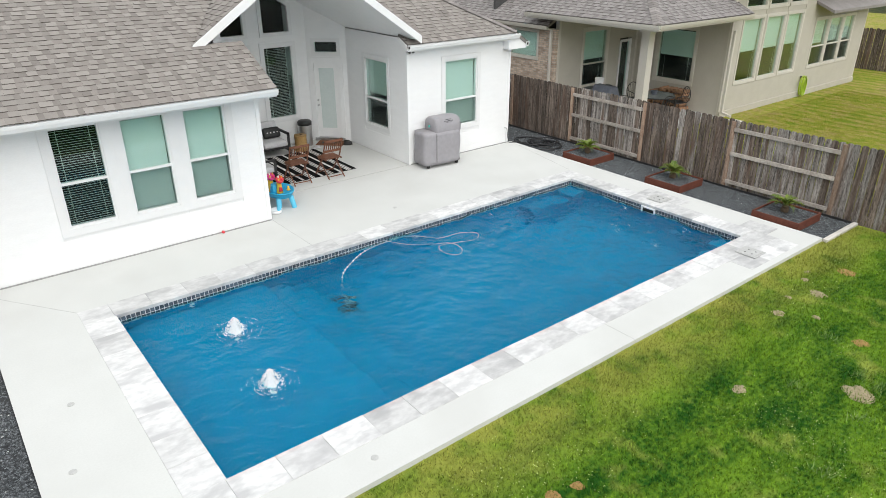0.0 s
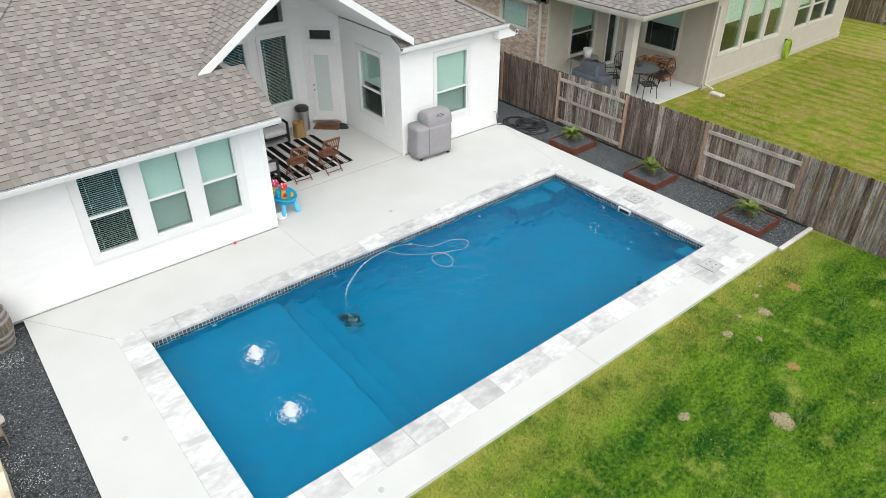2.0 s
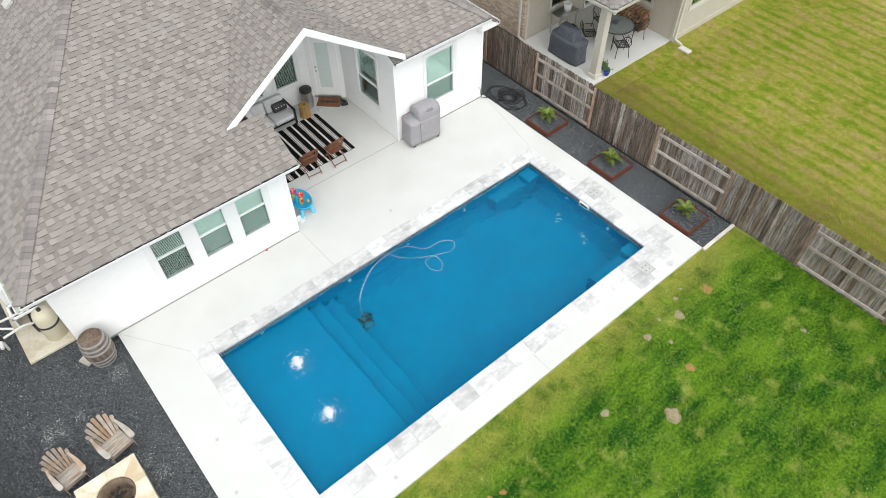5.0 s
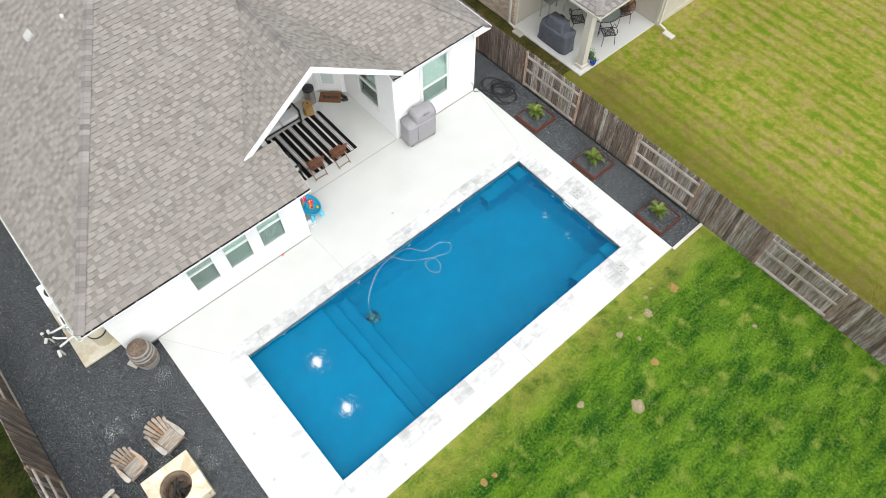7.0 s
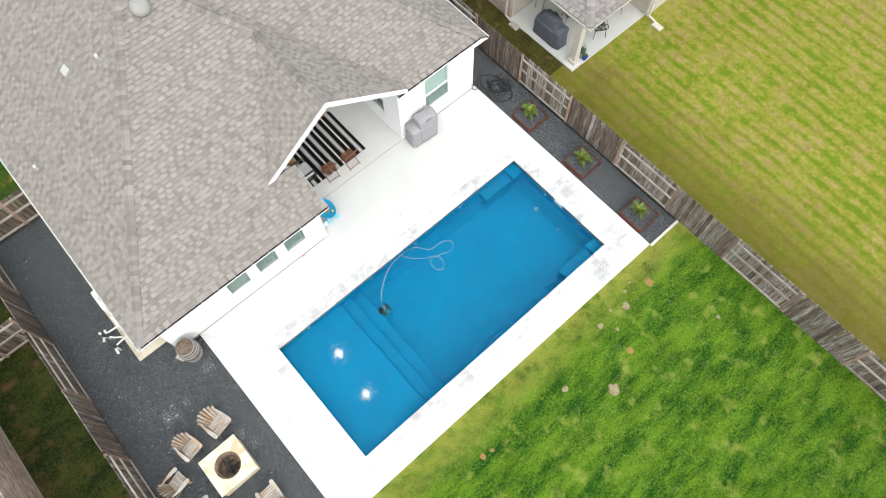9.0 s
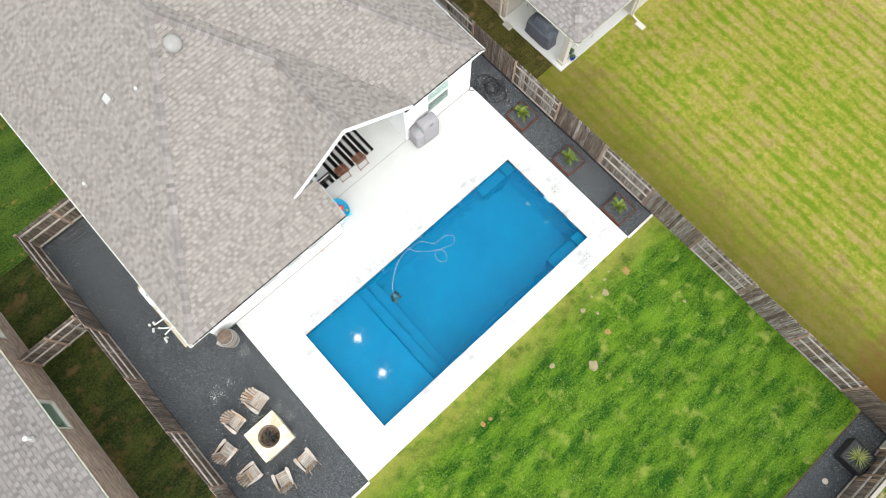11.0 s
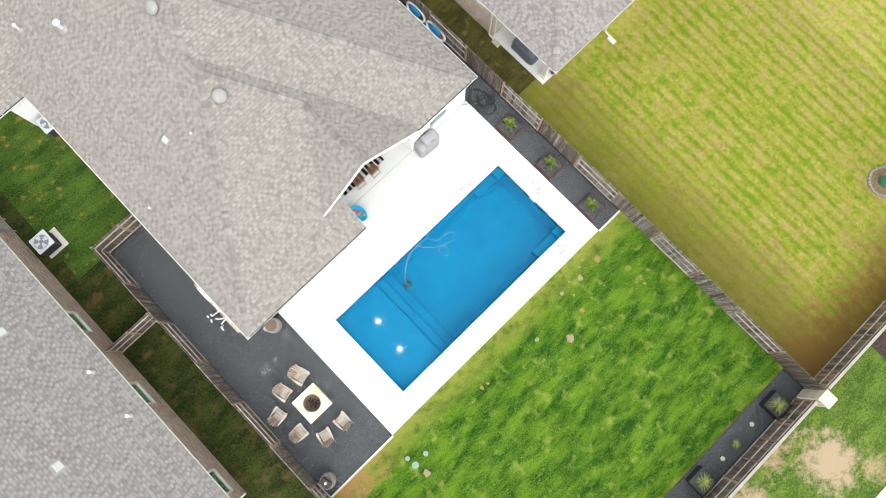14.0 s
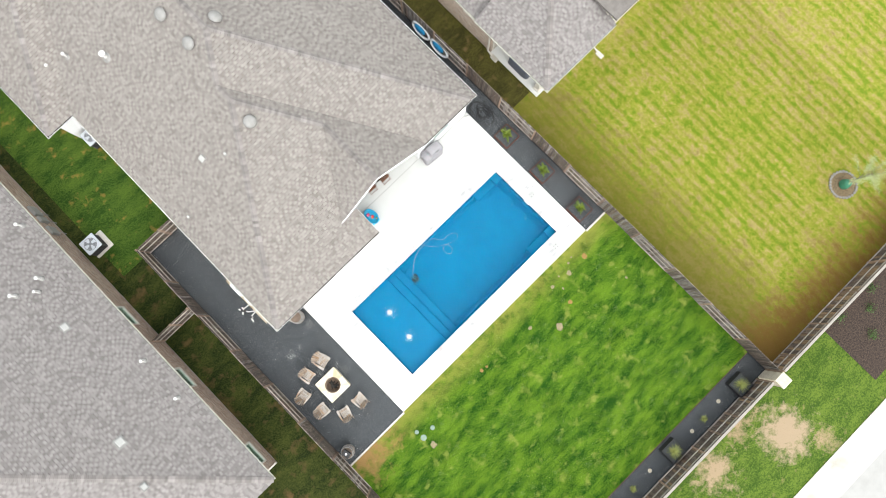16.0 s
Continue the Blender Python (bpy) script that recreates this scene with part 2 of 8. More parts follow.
def grass_mat(name, dark, mid, dry, patch=0.5, dry_amount=0.60, island=0.0, spots=(), edge=None, grain=1.0, span=(0.84, 1.18), dry_scale=1.4):
    """Turf: green tones at two scales with dry patches and ragged bare spots."""
    m = bpy.data.materials.new(name)
    m.use_nodes = True
    n, l = m.node_tree.nodes, m.node_tree.links
    p = n["Principled BSDF"]
    p.inputs["Roughness"].default_value = 0.85
    p.inputs["Specular IOR Level"].default_value = 0.15
    g = n.new("ShaderNodeNewGeometry")
    a = n.new("ShaderNodeTexNoise")
    a.inputs["Scale"].default_value = patch
    a.inputs["Detail"].default_value = 9
    a.inputs["Roughness"].default_value = 0.68
    b = n.new("ShaderNodeTexNoise")
    b.inputs["Scale"].default_value = 14
    b.inputs["Detail"].default_value = 6
    c = n.new("ShaderNodeTexNoise")
    c.inputs["Scale"].default_value = patch * dry_scale
    c.inputs["Detail"].default_value = 7
    off = n.new("ShaderNodeVectorMath")
    off.inputs[1].default_value = (31, 17, 5)
    l.new(g.outputs["Position"], off.inputs[0])
    run = n.new("ShaderNodeMapping")
    run.inputs["Scale"].default_value = (0.5, 1.25, 1.0)
    l.new(g.outputs["Position"], run.inputs["Vector"])
    l.new(run.outputs[0], a.inputs["Vector"])
    l.new(g.outputs["Position"], b.inputs["Vector"])
    l.new(off.outputs[0], c.inputs["Vector"])
    s = n.new("ShaderNodeMath")
    s.operation = "ADD"
    l.new(a.outputs[0], s.inputs[0])
    bg = n.new("ShaderNodeMath")
    bg.operation = "MULTIPLY_ADD"
    bg.inputs[1].default_value = grain
    bg.inputs[2].default_value = 0.5 * (1 - grain)
    l.new(b.outputs[0], bg.inputs[0])
    l.new(bg.outputs[0], s.inputs[1])
    r = n.new("ShaderNodeMapRange")
    r.inputs["From Min"].default_value = span[0]
    r.inputs["From Max"].default_value = span[1]
    l.new(s.outputs[0], r.inputs["Value"])
    m1 = n.new("ShaderNodeMix")
    m1.data_type = "RGBA"
    m1.inputs[6].default_value = (*dark, 1)
    m1.inputs[7].default_value = (*mid, 1)
    l.new(r.outputs[0], m1.inputs[0])
    r2 = n.new("ShaderNodeMapRange")
    r2.inputs["From Min"].default_value = dry_amount
    r2.inputs["From Max"].default_value = dry_amount + 0.16
    l.new(c.outputs[0], r2.inputs["Value"])
    m2 = n.new("ShaderNodeMix")
    m2.data_type = "RGBA"
    m2.inputs[7].default_value = (*dry, 1)
    l.new(r2.outputs[0], m2.inputs[0])
    l.new(m1.outputs[2], m2.inputs[6])
    out = m2.outputs[2]
    if edge:
        sp = n.new("ShaderNodeSeparateXYZ")
        l.new(g.outputs["Position"], sp.inputs[0])
        e1 = n.new("ShaderNodeMapRange")
        e1.inputs["From Min"].default_value = -2.3
        e1.inputs["From Max"].default_value = -1.0
        l.new(sp.outputs[1], e1.inputs["Value"])
        e2 = n.new("ShaderNodeMath")
        e2.operation = "MULTIPLY"
        l.new(e1.outputs[0], e2.inputs[0])
        e3 = n.new("ShaderNodeMapRange")
        e3.inputs["From Min"].default_value = 0.28
        e3.inputs["From Max"].default_value = 0.52
        l.new(c.outputs[0], e3.inputs["Value"])
        l.new(e3.outputs[0], e2.inputs[1])
        me_ = n.new("ShaderNodeMix")
        me_.data_type = "RGBA"
        me_.inputs[7].default_value = (*edge, 1)
        l.new(e2.outputs[0], me_.inputs[0])
        l.new(out, me_.inputs[6])
        out = me_.outputs[2]
    for cx, cy, reach, tone in spots:
        ds = n.new("ShaderNodeVectorMath")
        ds.operation = "DISTANCE"
        ds.inputs[1].default_value = (cx, cy, LZ_SPOT)
        l.new(g.outputs["Position"], ds.inputs[0])
        rag = n.new("ShaderNodeTexNoise")
        rag.inputs["Scale"].default_value = 1.7
        rag.inputs["Detail"].default_value = 9
        rag.inputs["Roughness"].default_value = 0.78
        l.new(off.outputs[0], rag.inputs["Vector"])
        wob = n.new("ShaderNodeMath")
        wob.operation = "MULTIPLY_ADD"
        wob.inputs[1].default_value = 5.4
        l.new(rag.outputs[0], wob.inputs[0])
        l.new(ds.outputs["Value"], wob.inputs[2])
        sr = n.new("ShaderNodeMapRange")
        sr.inputs["From Min"].default_value = reach + 3.2
        sr.inputs["From Max"].default_value = reach + 2.2
        l.new(wob.outputs[0], sr.inputs["Value"])
        me_ = n.new("ShaderNodeMix")
        me_.data_type = "RGBA"
        me_.inputs[7].default_value = (*tone, 1)
        l.new(sr.outputs[0], me_.inputs[0])
        l.new(out, me_.inputs[6])
        out = me_.outputs[2]
    if island:
        hs = n.new("ShaderNodeHueSaturation")
        ir = n.new("ShaderNodeMapRange")
        ir.inputs["To Min"].default_value = 1 - island
        ir.inputs["To Max"].default_value = 1 + island
        l.new(g.outputs["Random Per Island"], ir.inputs["Value"])
        l.new(ir.outputs[0], hs.inputs["Value"])
        l.new(out, hs.inputs["Color"])
        out = hs.outputs[0]
    l.new(out, p.inputs["Base Color"])
    bp = n.new("ShaderNodeBump")
    bp.inputs["Strength"].default_value = 0.8
    bp.inputs["Distance"].default_value = 0.04
    l.new(b.outputs[0], bp.inputs["Height"])
    l.new(bp.outputs[0], p.inputs["Normal"])
    return m


LAWN_SPOTS = ((-4.7, -1.5, 0.75, (0.36, 0.225, 0.085)), (-3.3, -1.25, 0.35, (0.36, 0.225, 0.085)))
LAWN = grass_mat("lush_green_turf", (0.015, 0.074, 0.005), (0.128, 0.236, 0.016), (0.225, 0.280, 0.050), 1.5, 0.575, edge=(0.28, 0.295, 0.055), grain=0.55, span=(0.86, 1.13), dry_scale=1.3, spots=LAWN_SPOTS)
LAWN_BLADE = grass_mat("lush_green_blade", (0.021, 0.094, 0.006), (0.172, 0.298, 0.020), (0.290, 0.350, 0.060), 1.5, 0.575, island=0.5, edge=(0.32, 0.325, 0.065), grain=0.55, span=(0.86, 1.13), dry_scale=1.3, spots=LAWN_SPOTS)
SIDE_SOIL = grass_mat("mossy_side_soil", (0.030, 0.030, 0.007), (0.085, 0.076, 0.017), (0.15, 0.10, 0.04), 1.3, 0.56)
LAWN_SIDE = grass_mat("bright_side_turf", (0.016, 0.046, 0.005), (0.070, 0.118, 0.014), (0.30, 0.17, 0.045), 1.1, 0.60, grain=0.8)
# same side turf again, with the shade between the houses put into its colour
LAWN_SHADE = grass_mat("shade_darkened_side_turf", (0.010, 0.018, 0.003), (0.046, 0.056, 0.010), (0.095, 0.062, 0.024), 1.2, 0.56, grain=0.8)
VERGE = grass_mat("street_verge_turf", (0.036, 0.080, 0.009), (0.115, 0.172, 0.024), (0.25, 0.20, 0.09), 1.6, 0.63, spots=((11.7, -15.6, 1.1, (0.36, 0.275, 0.18)), (10.2, -13.6, 0.55, (0.34, 0.25, 0.15)), (12.9, -17.3, 0.3, (0.34, 0.25, 0.15)), (7.5, -14.4, 0.7, (0.36, 0.27, 0.17))))


def mown_lawn(name, green, mid, dry, olive, rust, pitch=0.55, island=0.0):
    """Thinning mown turf: green wheel lines along y, dry mottles between them, margins darker olive by the fence and
    rusty at the back.
    """
    m = bpy.data.materials.new(name)
    m.use_nodes = True
    n, l = m.node_tree.nodes, m.node_tree.links
    p = n["Principled BSDF"]
    p.inputs["Roughness"].default_value = 0.85
    p.inputs["Specular IOR Level"].default_value = 0.15
    pos = n.new("ShaderNodeNewGeometry").outputs["Position"]

    def noise_at(scale, detail, rough=0.6, stretch=(1, 1, 1)):
        mp = n.new("ShaderNodeMapping")
        mp.inputs["Scale"].default_value = stretch
        mp.inputs["Location"].default_value = (scale * 3.7, 11.0 - scale, 2.0)
        l.new(pos, mp.inputs["Vector"])
        t = n.new("ShaderNodeTexNoise")
        t.inputs["Scale"].default_value = scale
        t.inputs["Detail"].default_value = detail
        t.inputs["Roughness"].default_value = rough
        l.new(mp.outputs[0], t.inputs["Vector"])
        return t.outputs[0]

    def calc(op, a, b=None, c=None):
        k = n.new("ShaderNodeMath")
        k.operation = op
        for i, v in enumerate((a, b, c)):
            if v is None:
                continue
            if isinstance(v, (int, float)):
                k.inputs[i].default_value = v
            else:
                l.new(v, k.inputs[i])
        return k.outputs[0]

    def ramp(v, lo, hi):
        r = n.new("ShaderNodeMapRange")
        r.interpolation_type = "SMOOTHSTEP"
        r.inputs["From Min"].default_value, r.inputs["From Max"].default_value = lo, hi
        l.new(v, r.inputs["Value"])
        return r.outputs[0]

    def blend(f, a, b):
        k = n.new("ShaderNodeMix")
        k.data_type = "RGBA"
        l.new(f, k.inputs[0])
        for i, v in ((6, a), (7, b)):
            if isinstance(v, tuple):
                k.inputs[i].default_value = (*v, 1)
            else:
                l.new(v, k.inputs[i])
        return k.outputs[2]

    xyz = n.new("ShaderNodeSeparateXYZ")
    l.new(pos, xyz.inputs[0])
    x, y = xyz.outputs[0], xyz.outputs[1]
    drift = noise_at(0.5, 3)
    wobble = noise_at(3.2, 3)
    u = calc("MULTIPLY_ADD", y, -0.03, x)
    u = calc("MULTIPLY_ADD", drift, 0.35, u)
    u = calc("MULTIPLY_ADD", wobble, 0.22, u)
    tri = calc("PINGPONG", calc("DIVIDE", u, pitch), 0.5)
    line = ramp(tri, 0.30, 0.06)
    strength = ramp(noise_at(0.33, 3), 0.36, 0.58)
    line = calc("MULTIPLY", line, calc("MULTIPLY_ADD", strength, 0.65, 0.35))
    mottle = noise_at(2.3, 5, 0.62, (1.25, 0.8, 1))
    clump = noise_at(6.5, 3, 0.6)
    fleck = noise_at(19.0, 5, 0.75)
    broad = noise_at(0.21, 4)
    v = calc("MULTIPLY_ADD", clump, 0.45, calc("MULTIPLY_ADD", fleck, 0.62, mottle))
    v = calc("MULTIPLY_ADD", broad, 0.5, v)
    v = calc("MULTIPLY_ADD", line, -0.14, v)
    out = blend(ramp(v, 1.00, 1.27), green, mid)
    out = blend(ramp(v, 1.20, 1.46), out, dry)
    edge = calc("MULTIPLY_ADD", mottle, 2.6, calc("MULTIPLY", ramp(x, 18.2, 13.3), 1.25))
    edge = calc("MULTIPLY_ADD", fleck, 1.6, calc("MULTIPLY_ADD", broad, 1.4, edge))
    out = blend(calc("MULTIPLY", ramp(edge, 2.3, 3.9), 0.82), out, olive)
    back = calc("MULTIPLY_ADD", mottle, 2.2, calc("MULTIPLY", ramp(y, -8.6, -12.6), 1.35))
    back = calc("MULTIPLY_ADD", fleck, 1.6, calc("MULTIPLY_ADD", broad, 1.2, back))
    out = blend(calc("MULTIPLY", ramp(back, 2.7, 4.0), 0.9), out, rust)
    if island:
        hs = n.new("ShaderNodeHueSaturation")
        ir = n.new("ShaderNodeMapRange")
        ir.inputs["To Min"].default_value, ir.inputs["To Max"].default_value = 1 - island, 1 + island
        l.new(n.new("ShaderNodeNewGeometry").outputs["Random Per Island"], ir.inputs["Value"])
        l.new(ir.outputs[0], hs.inputs["Value"])
        l.new(out, hs.inputs["Color"])
        out = hs.outputs[0]
    l.new(out, p.inputs["Base Color"])
    bp = n.new("ShaderNodeBump")
    bp.inputs["Strength"].default_value = 0.9
    bp.inputs["Distance"].default_value = 0.04
    l.new(fleck, bp.inputs["Height"])
    l.new(bp.outputs[0], p.inputs["Normal"])
    return m


DRY_TONES = ((0.142, 0.212, 0.012), (0.282, 0.284, 0.039), (0.475, 0.375, 0.155), (0.118, 0.110, 0.015), (0.165, 0.092, 0.022))
LAWN_DRY = mown_lawn("patchy_yellowing_turf", *DRY_TONES)
LAWN_DRY_BLADE = mown_lawn("patchy_yellowing_blade", *[tuple(c * 1.12 for c in t) for t in DRY_TONES], island=0.28)


# ---- small mesh helpers ----
def root(name, label="", category="", group="", kind="", at=(0, 0, 0), turn=0.0):
    ob = new(name)
    ob.empty_display_size = 0.1
    ob.location = at
    ob.rotation_euler = (0, 0, radians(turn))
    return tagged(ob, label, category, group, kind)


def mesh_of(name, bm, material, smooth=False):
    me = bpy.data.meshes.new(name)
    bmesh.ops.recalc_face_normals(bm, faces=bm.faces)
    bm.to_mesh(me)
    bm.free()
    if material:
        me.materials.append(material)
    if smooth:
        me.shade_smooth()
    return me


def part(name, bm, material, parent=None, label="", smooth=False, at=None, turn=0.0):
    """A bmesh as ONE mesh object, under a thing or a part."""
    ob = new(name, bm if isinstance(bm, bpy.types.Mesh) else mesh_of(name, bm, material, smooth))
    if parent is not None:
        ob.parent = parent
    if at is not None:
        ob.location = at
    if turn:
        ob.rotation_euler = (0, 0, radians(turn))
    return tagged(ob, label)


def raw(name, verts, faces, material, parent=None, label="", smooth=False):
    me = bpy.data.meshes.new(name)
    me.from_pydata(verts, [], faces)
    me.materials.append(material)
    if smooth:
        me.shade_smooth()
    ob = new(name, me)
    if parent is not None:
        ob.parent = parent
    return tagged(ob, label)


def box(bm, x0, y0, z0, x1, y1, z1, m=None, bevel=0.0):
    r = bmesh.ops.create_cube(bm, size=1.0)
    vs = r["verts"]
    t = Matrix.Translation(((x0 + x1) / 2, (y0 + y1) / 2, (z0 + z1) / 2)) @ Matrix.Diagonal((x1 - x0, y1 - y0, z1 - z0, 1))
    bmesh.ops.transform(bm, matrix=(m @ t) if m else t, verts=vs)
    if bevel:
        es = list({e for v in vs for e in v.link_edges})
        bmesh.ops.bevel(bm, geom=es, offset=bevel, segments=2, affect="EDGES", profile=0.5)
    return bm


def boxes(*rows, bevel=0.0):
    bm = bmesh.new()
    for r in rows:
        box(bm, *r, bevel=bevel)
    return bm


def tube(bm, pts, r, seg=8, cap=True, taper=None):
    """A round bar through points; taper: the radius at its end."""
    pts = [Vector(p) for p in pts]
    rings = []
    for i, p in enumerate(pts):
        d = (pts[min(i + 1, len(pts) - 1)] - pts[max(i - 1, 0)]).normalized()
        u = d.orthogonal().normalized() if i == 0 else (u - d * u.dot(d)).normalized()
        v = d.cross(u)
        rr = r if taper is None else r + (taper - r) * i / (len(pts) - 1)
        rings.append([bm.verts.new(p + (u * math.cos(k * math.tau / seg) + v * math.sin(k * math.tau / seg)) * rr) for k in range(seg)])
    for a, b in zip(rings, rings[1:]):
        for k in range(seg):
            bm.faces.new((a[k], a[(k + 1) % seg], b[(k + 1) % seg], b[k]))
    if cap:
        bm.faces.new(rings[0][::-1])
        bm.faces.new(rings[-1])
    return bm


def lathe(bm, prof, seg=24, m=None, ends=True):
    """A solid of revolution about z from (radius, height) pairs."""
    rings = []
    for r, z in prof:
        rings.append([bm.verts.new((r * math.cos(k * math.tau / seg), r * math.sin(k * math.tau / seg), z)) for k in range(seg)])
    for a, b in zip(rings, rings[1:]):
        for k in range(seg):
            bm.faces.new((a[k], a[(k + 1) % seg], b[(k + 1) % seg], b[k]))
    if ends:
        bm.faces.new(rings[0][::-1])
        bm.faces.new(rings[-1])
    if m:
        bmesh.ops.transform(bm, matrix=m, verts=[v for g in rings for v in g])
    return bm


def prism(bm, poly, drop, m=None):
    """A solid under a flat polygon of 3D points, drop metres thick downwards."""
    top = [bm.verts.new(p) for p in poly]
    low = [bm.verts.new((p[0], p[1], p[2] - drop)) for p in poly]
    bm.faces.new(top)
    bm.faces.new(low[::-1])
    for i in range(len(poly)):
        j = (i + 1) % len(poly)
        bm.faces.new((top[i], low[i], low[j], top[j]))
    if m:
        bmesh.ops.transform(bm, matrix=m, verts=top + low)
    return bm

# ---- plan ----
PX, PY = 10.71, 4.57                       # pool
WATER = -0.14
DECK = (-1.65, -1.03, 11.87, 7.98)         # x0 y0 x1 y1
GZ, LZ = -0.07, -0.075                     # gravel and lawn
SOUTH_Y, WING_Y = 6.74, 7.98               # house walls
WEST_X, PORCH_X, WING_X, EAST_X = -2.42, 3.69, 8.22, 11.72
FENCE_E, FENCE_W, FENCE_S = 13.33, -5.5, -12.72


def ring(bm, outer, inner, z0, z1):
    """A flat slab between two rectangles (x0 y0 x1 y1)."""
    (a, b, c, d), (e, f, g, h) = outer, inner
    for r in ((a, b, c, f), (a, h, c, d), (a, f, e, h), (g, f, c, h)):
        if r[2] - r[0] > 1e-4 and r[3] - r[1] > 1e-4:
            box(bm, r[0], r[1], z0, r[2], r[3], z1)
    return bm


# ---- ground ----
gbm = bmesh.new()
hole = (-0.3, -0.3, PX + 0.3, PY + 0.3)
for r in ((-900, -900, 900, hole[1]), (-900, hole[3], 900, 900), (-900, hole[1], hole[0], hole[3]), (hole[2], hole[1], 900, hole[3])):
    vs = [gbm.verts.new((x, y, -0.13)) for x, y in ((r[0], r[1]), (r[2], r[1]), (r[2], r[3]), (r[0], r[3]))]
    gbm.faces.new(vs)
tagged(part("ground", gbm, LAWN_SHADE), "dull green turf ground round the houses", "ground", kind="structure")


def sheet(name, x0, y0, x1, y1, z, mat, label, step=0.5, rough=0.012):
    nx, ny = max(1, int((x1 - x0) / step)), max(1, int((y1 - y0) / step))
    vs, fs = [], []
    for j in range(ny + 1):
        for i in range(nx + 1):
            x, y = x0 + (x1 - x0) * i / nx, y0 + (y1 - y0) * j / ny
            vs.append((x, y, z + rough * noise.noise(Vector((x * 0.9, y * 0.9, 0)))))
    for j in range(ny):
        for i in range(nx):
            a = j * (nx + 1) + i
            fs.append((a, a + 1, a + nx + 2, a + nx + 1))
    return tagged(raw(name, vs, fs, mat, smooth=True), label, "grass" if "lawn" in name or "verge" in name else "ground", kind="structure")


sheet("lawn", FENCE_W, -11.45, FENCE_E, -1.03, LZ, LAWN, "lush green lawn with a few dry brown patches")
sheet("lawn_neighbour", FENCE_E, -12.7, 60, 40, LZ - 0.02, LAWN_DRY, "yellowing mown lawn with faint mower stripes", 1.0)
sheet("soil_side_east", FENCE_E + 0.02, 6.4, 15.3, 30, LZ - 0.006, SIDE_SOIL, "dark mossy soil strip beside the tan house", 0.6, 0.006)
sheet("lawn_side", -9.0, -40, FENCE_W, 30, LZ - 0.02, LAWN_SHADE, "side yard grass with bare soil patches, shade mixed into its colour", 0.7)
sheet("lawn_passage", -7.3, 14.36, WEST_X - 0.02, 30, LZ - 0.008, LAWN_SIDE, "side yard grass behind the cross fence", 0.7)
sheet("verge", -9.0, -18.1, 60, FENCE_S, LZ - 0.03, VERGE, "street verge grass with a bare dead patch", 0.8)
sheet("gravel_bed_west", FENCE_W, -1.03, DECK[0], 14.3, GZ, GRAVEL, "dark basalt gravel bed beside the pool deck", rough=0.003)
sheet("gravel_bed_east", DECK[2], -1.03, FENCE_E, 24, GZ, GRAVEL, "dark basalt gravel strip along the fence", rough=0.003)
sheet("gravel_bed_south", FENCE_W, FENCE_S, FENCE_E, -11.45, GZ, GRAVEL, "dark gravel planting bed along the back fence", rough=0.003)
tagged(part("pavement", boxes((-60, -19.75, -0.3, 90, -18.1, -0.06)), CURB), "pale concrete pavement beside the street", "pavement", kind="structure")
ROADM = surf("worn_pale_concrete_street", (0.36, 0.355, 0.34), (0.44, 0.435, 0.42), 2, 0.9, 0.4, 0.006, fine=40, world_space=True)
tagged(part("road", boxes((-60, -28, -0.3, 90, -19.75, -0.10)), ROADM), "light grey worn street surface", "road", kind="structure")
curb = bmesh.new()
box(curb, FENCE_W + 0.05, -1.13, -0.2, DECK[0] - 0.005, -1.03, -0.015, bevel=0.012)
tagged(part("garden_edging_west", curb, CURB), "pale concrete edging between gravel and lawn", "edging", kind="structure")
curb = bmesh.new()
box(curb, DECK[2] + 0.005, -1.13, -0.2, FENCE_E - 0.05, -1.03, -0.015, bevel=0.012)
tagged(part("garden_edging_east", curb, CURB), "pale concrete edging between gravel and lawn", "edging", kind="structure")
EDGE_BROWN = surf("rusty_steel_edging", (0.10, 0.055, 0.035), (0.2, 0.11, 0.07), 6, 0.8)
tagged(part("garden_edging_south", boxes((FENCE_W, -11.46, -0.2, FENCE_E - 0.1, -11.435, -0.045)), EDGE_BROWN), "rusty metal edging between lawn and gravel bed", "edging", kind="structure")

# ---- pool deck: slabs with open joints ----
COP = 0.457
deck = root("pool_deck", "pale concrete pool deck slabs with control joints", "deck", kind="structure")
x0, y0, x1, y1 = DECK
cx0, cy0, cx1, cy1 = -COP, -COP, PX + COP, PY + COP
slabs = []
for a, b in ((x0, 5.9), (5.9, x1)):
    slabs.append((a, y0, b, cy0))
slabs.append((x0, cy0, cx0, SOUTH_Y))
slabs.append((cx1, cy0, x1, cy1))
for a, b in ((cx0, PORCH_X), (PORCH_X, WING_X), (WING_X, x1)):
    slabs.append((a, cy1, b, SOUTH_Y if b <= PORCH_X else WING_Y - (0.011 if a < WING_X - 0.1 else 0)))
for s in slabs:
    part("slab", boxes((s[0], s[1], -0.18, s[2], s[3], 0.0)), CONCRETE, deck)
part("joint_bed", boxes((PORCH_X, WING_Y - 0.011, -0.2, WING_X, WING_Y + 0.014, -0.006)), JOINT, deck)
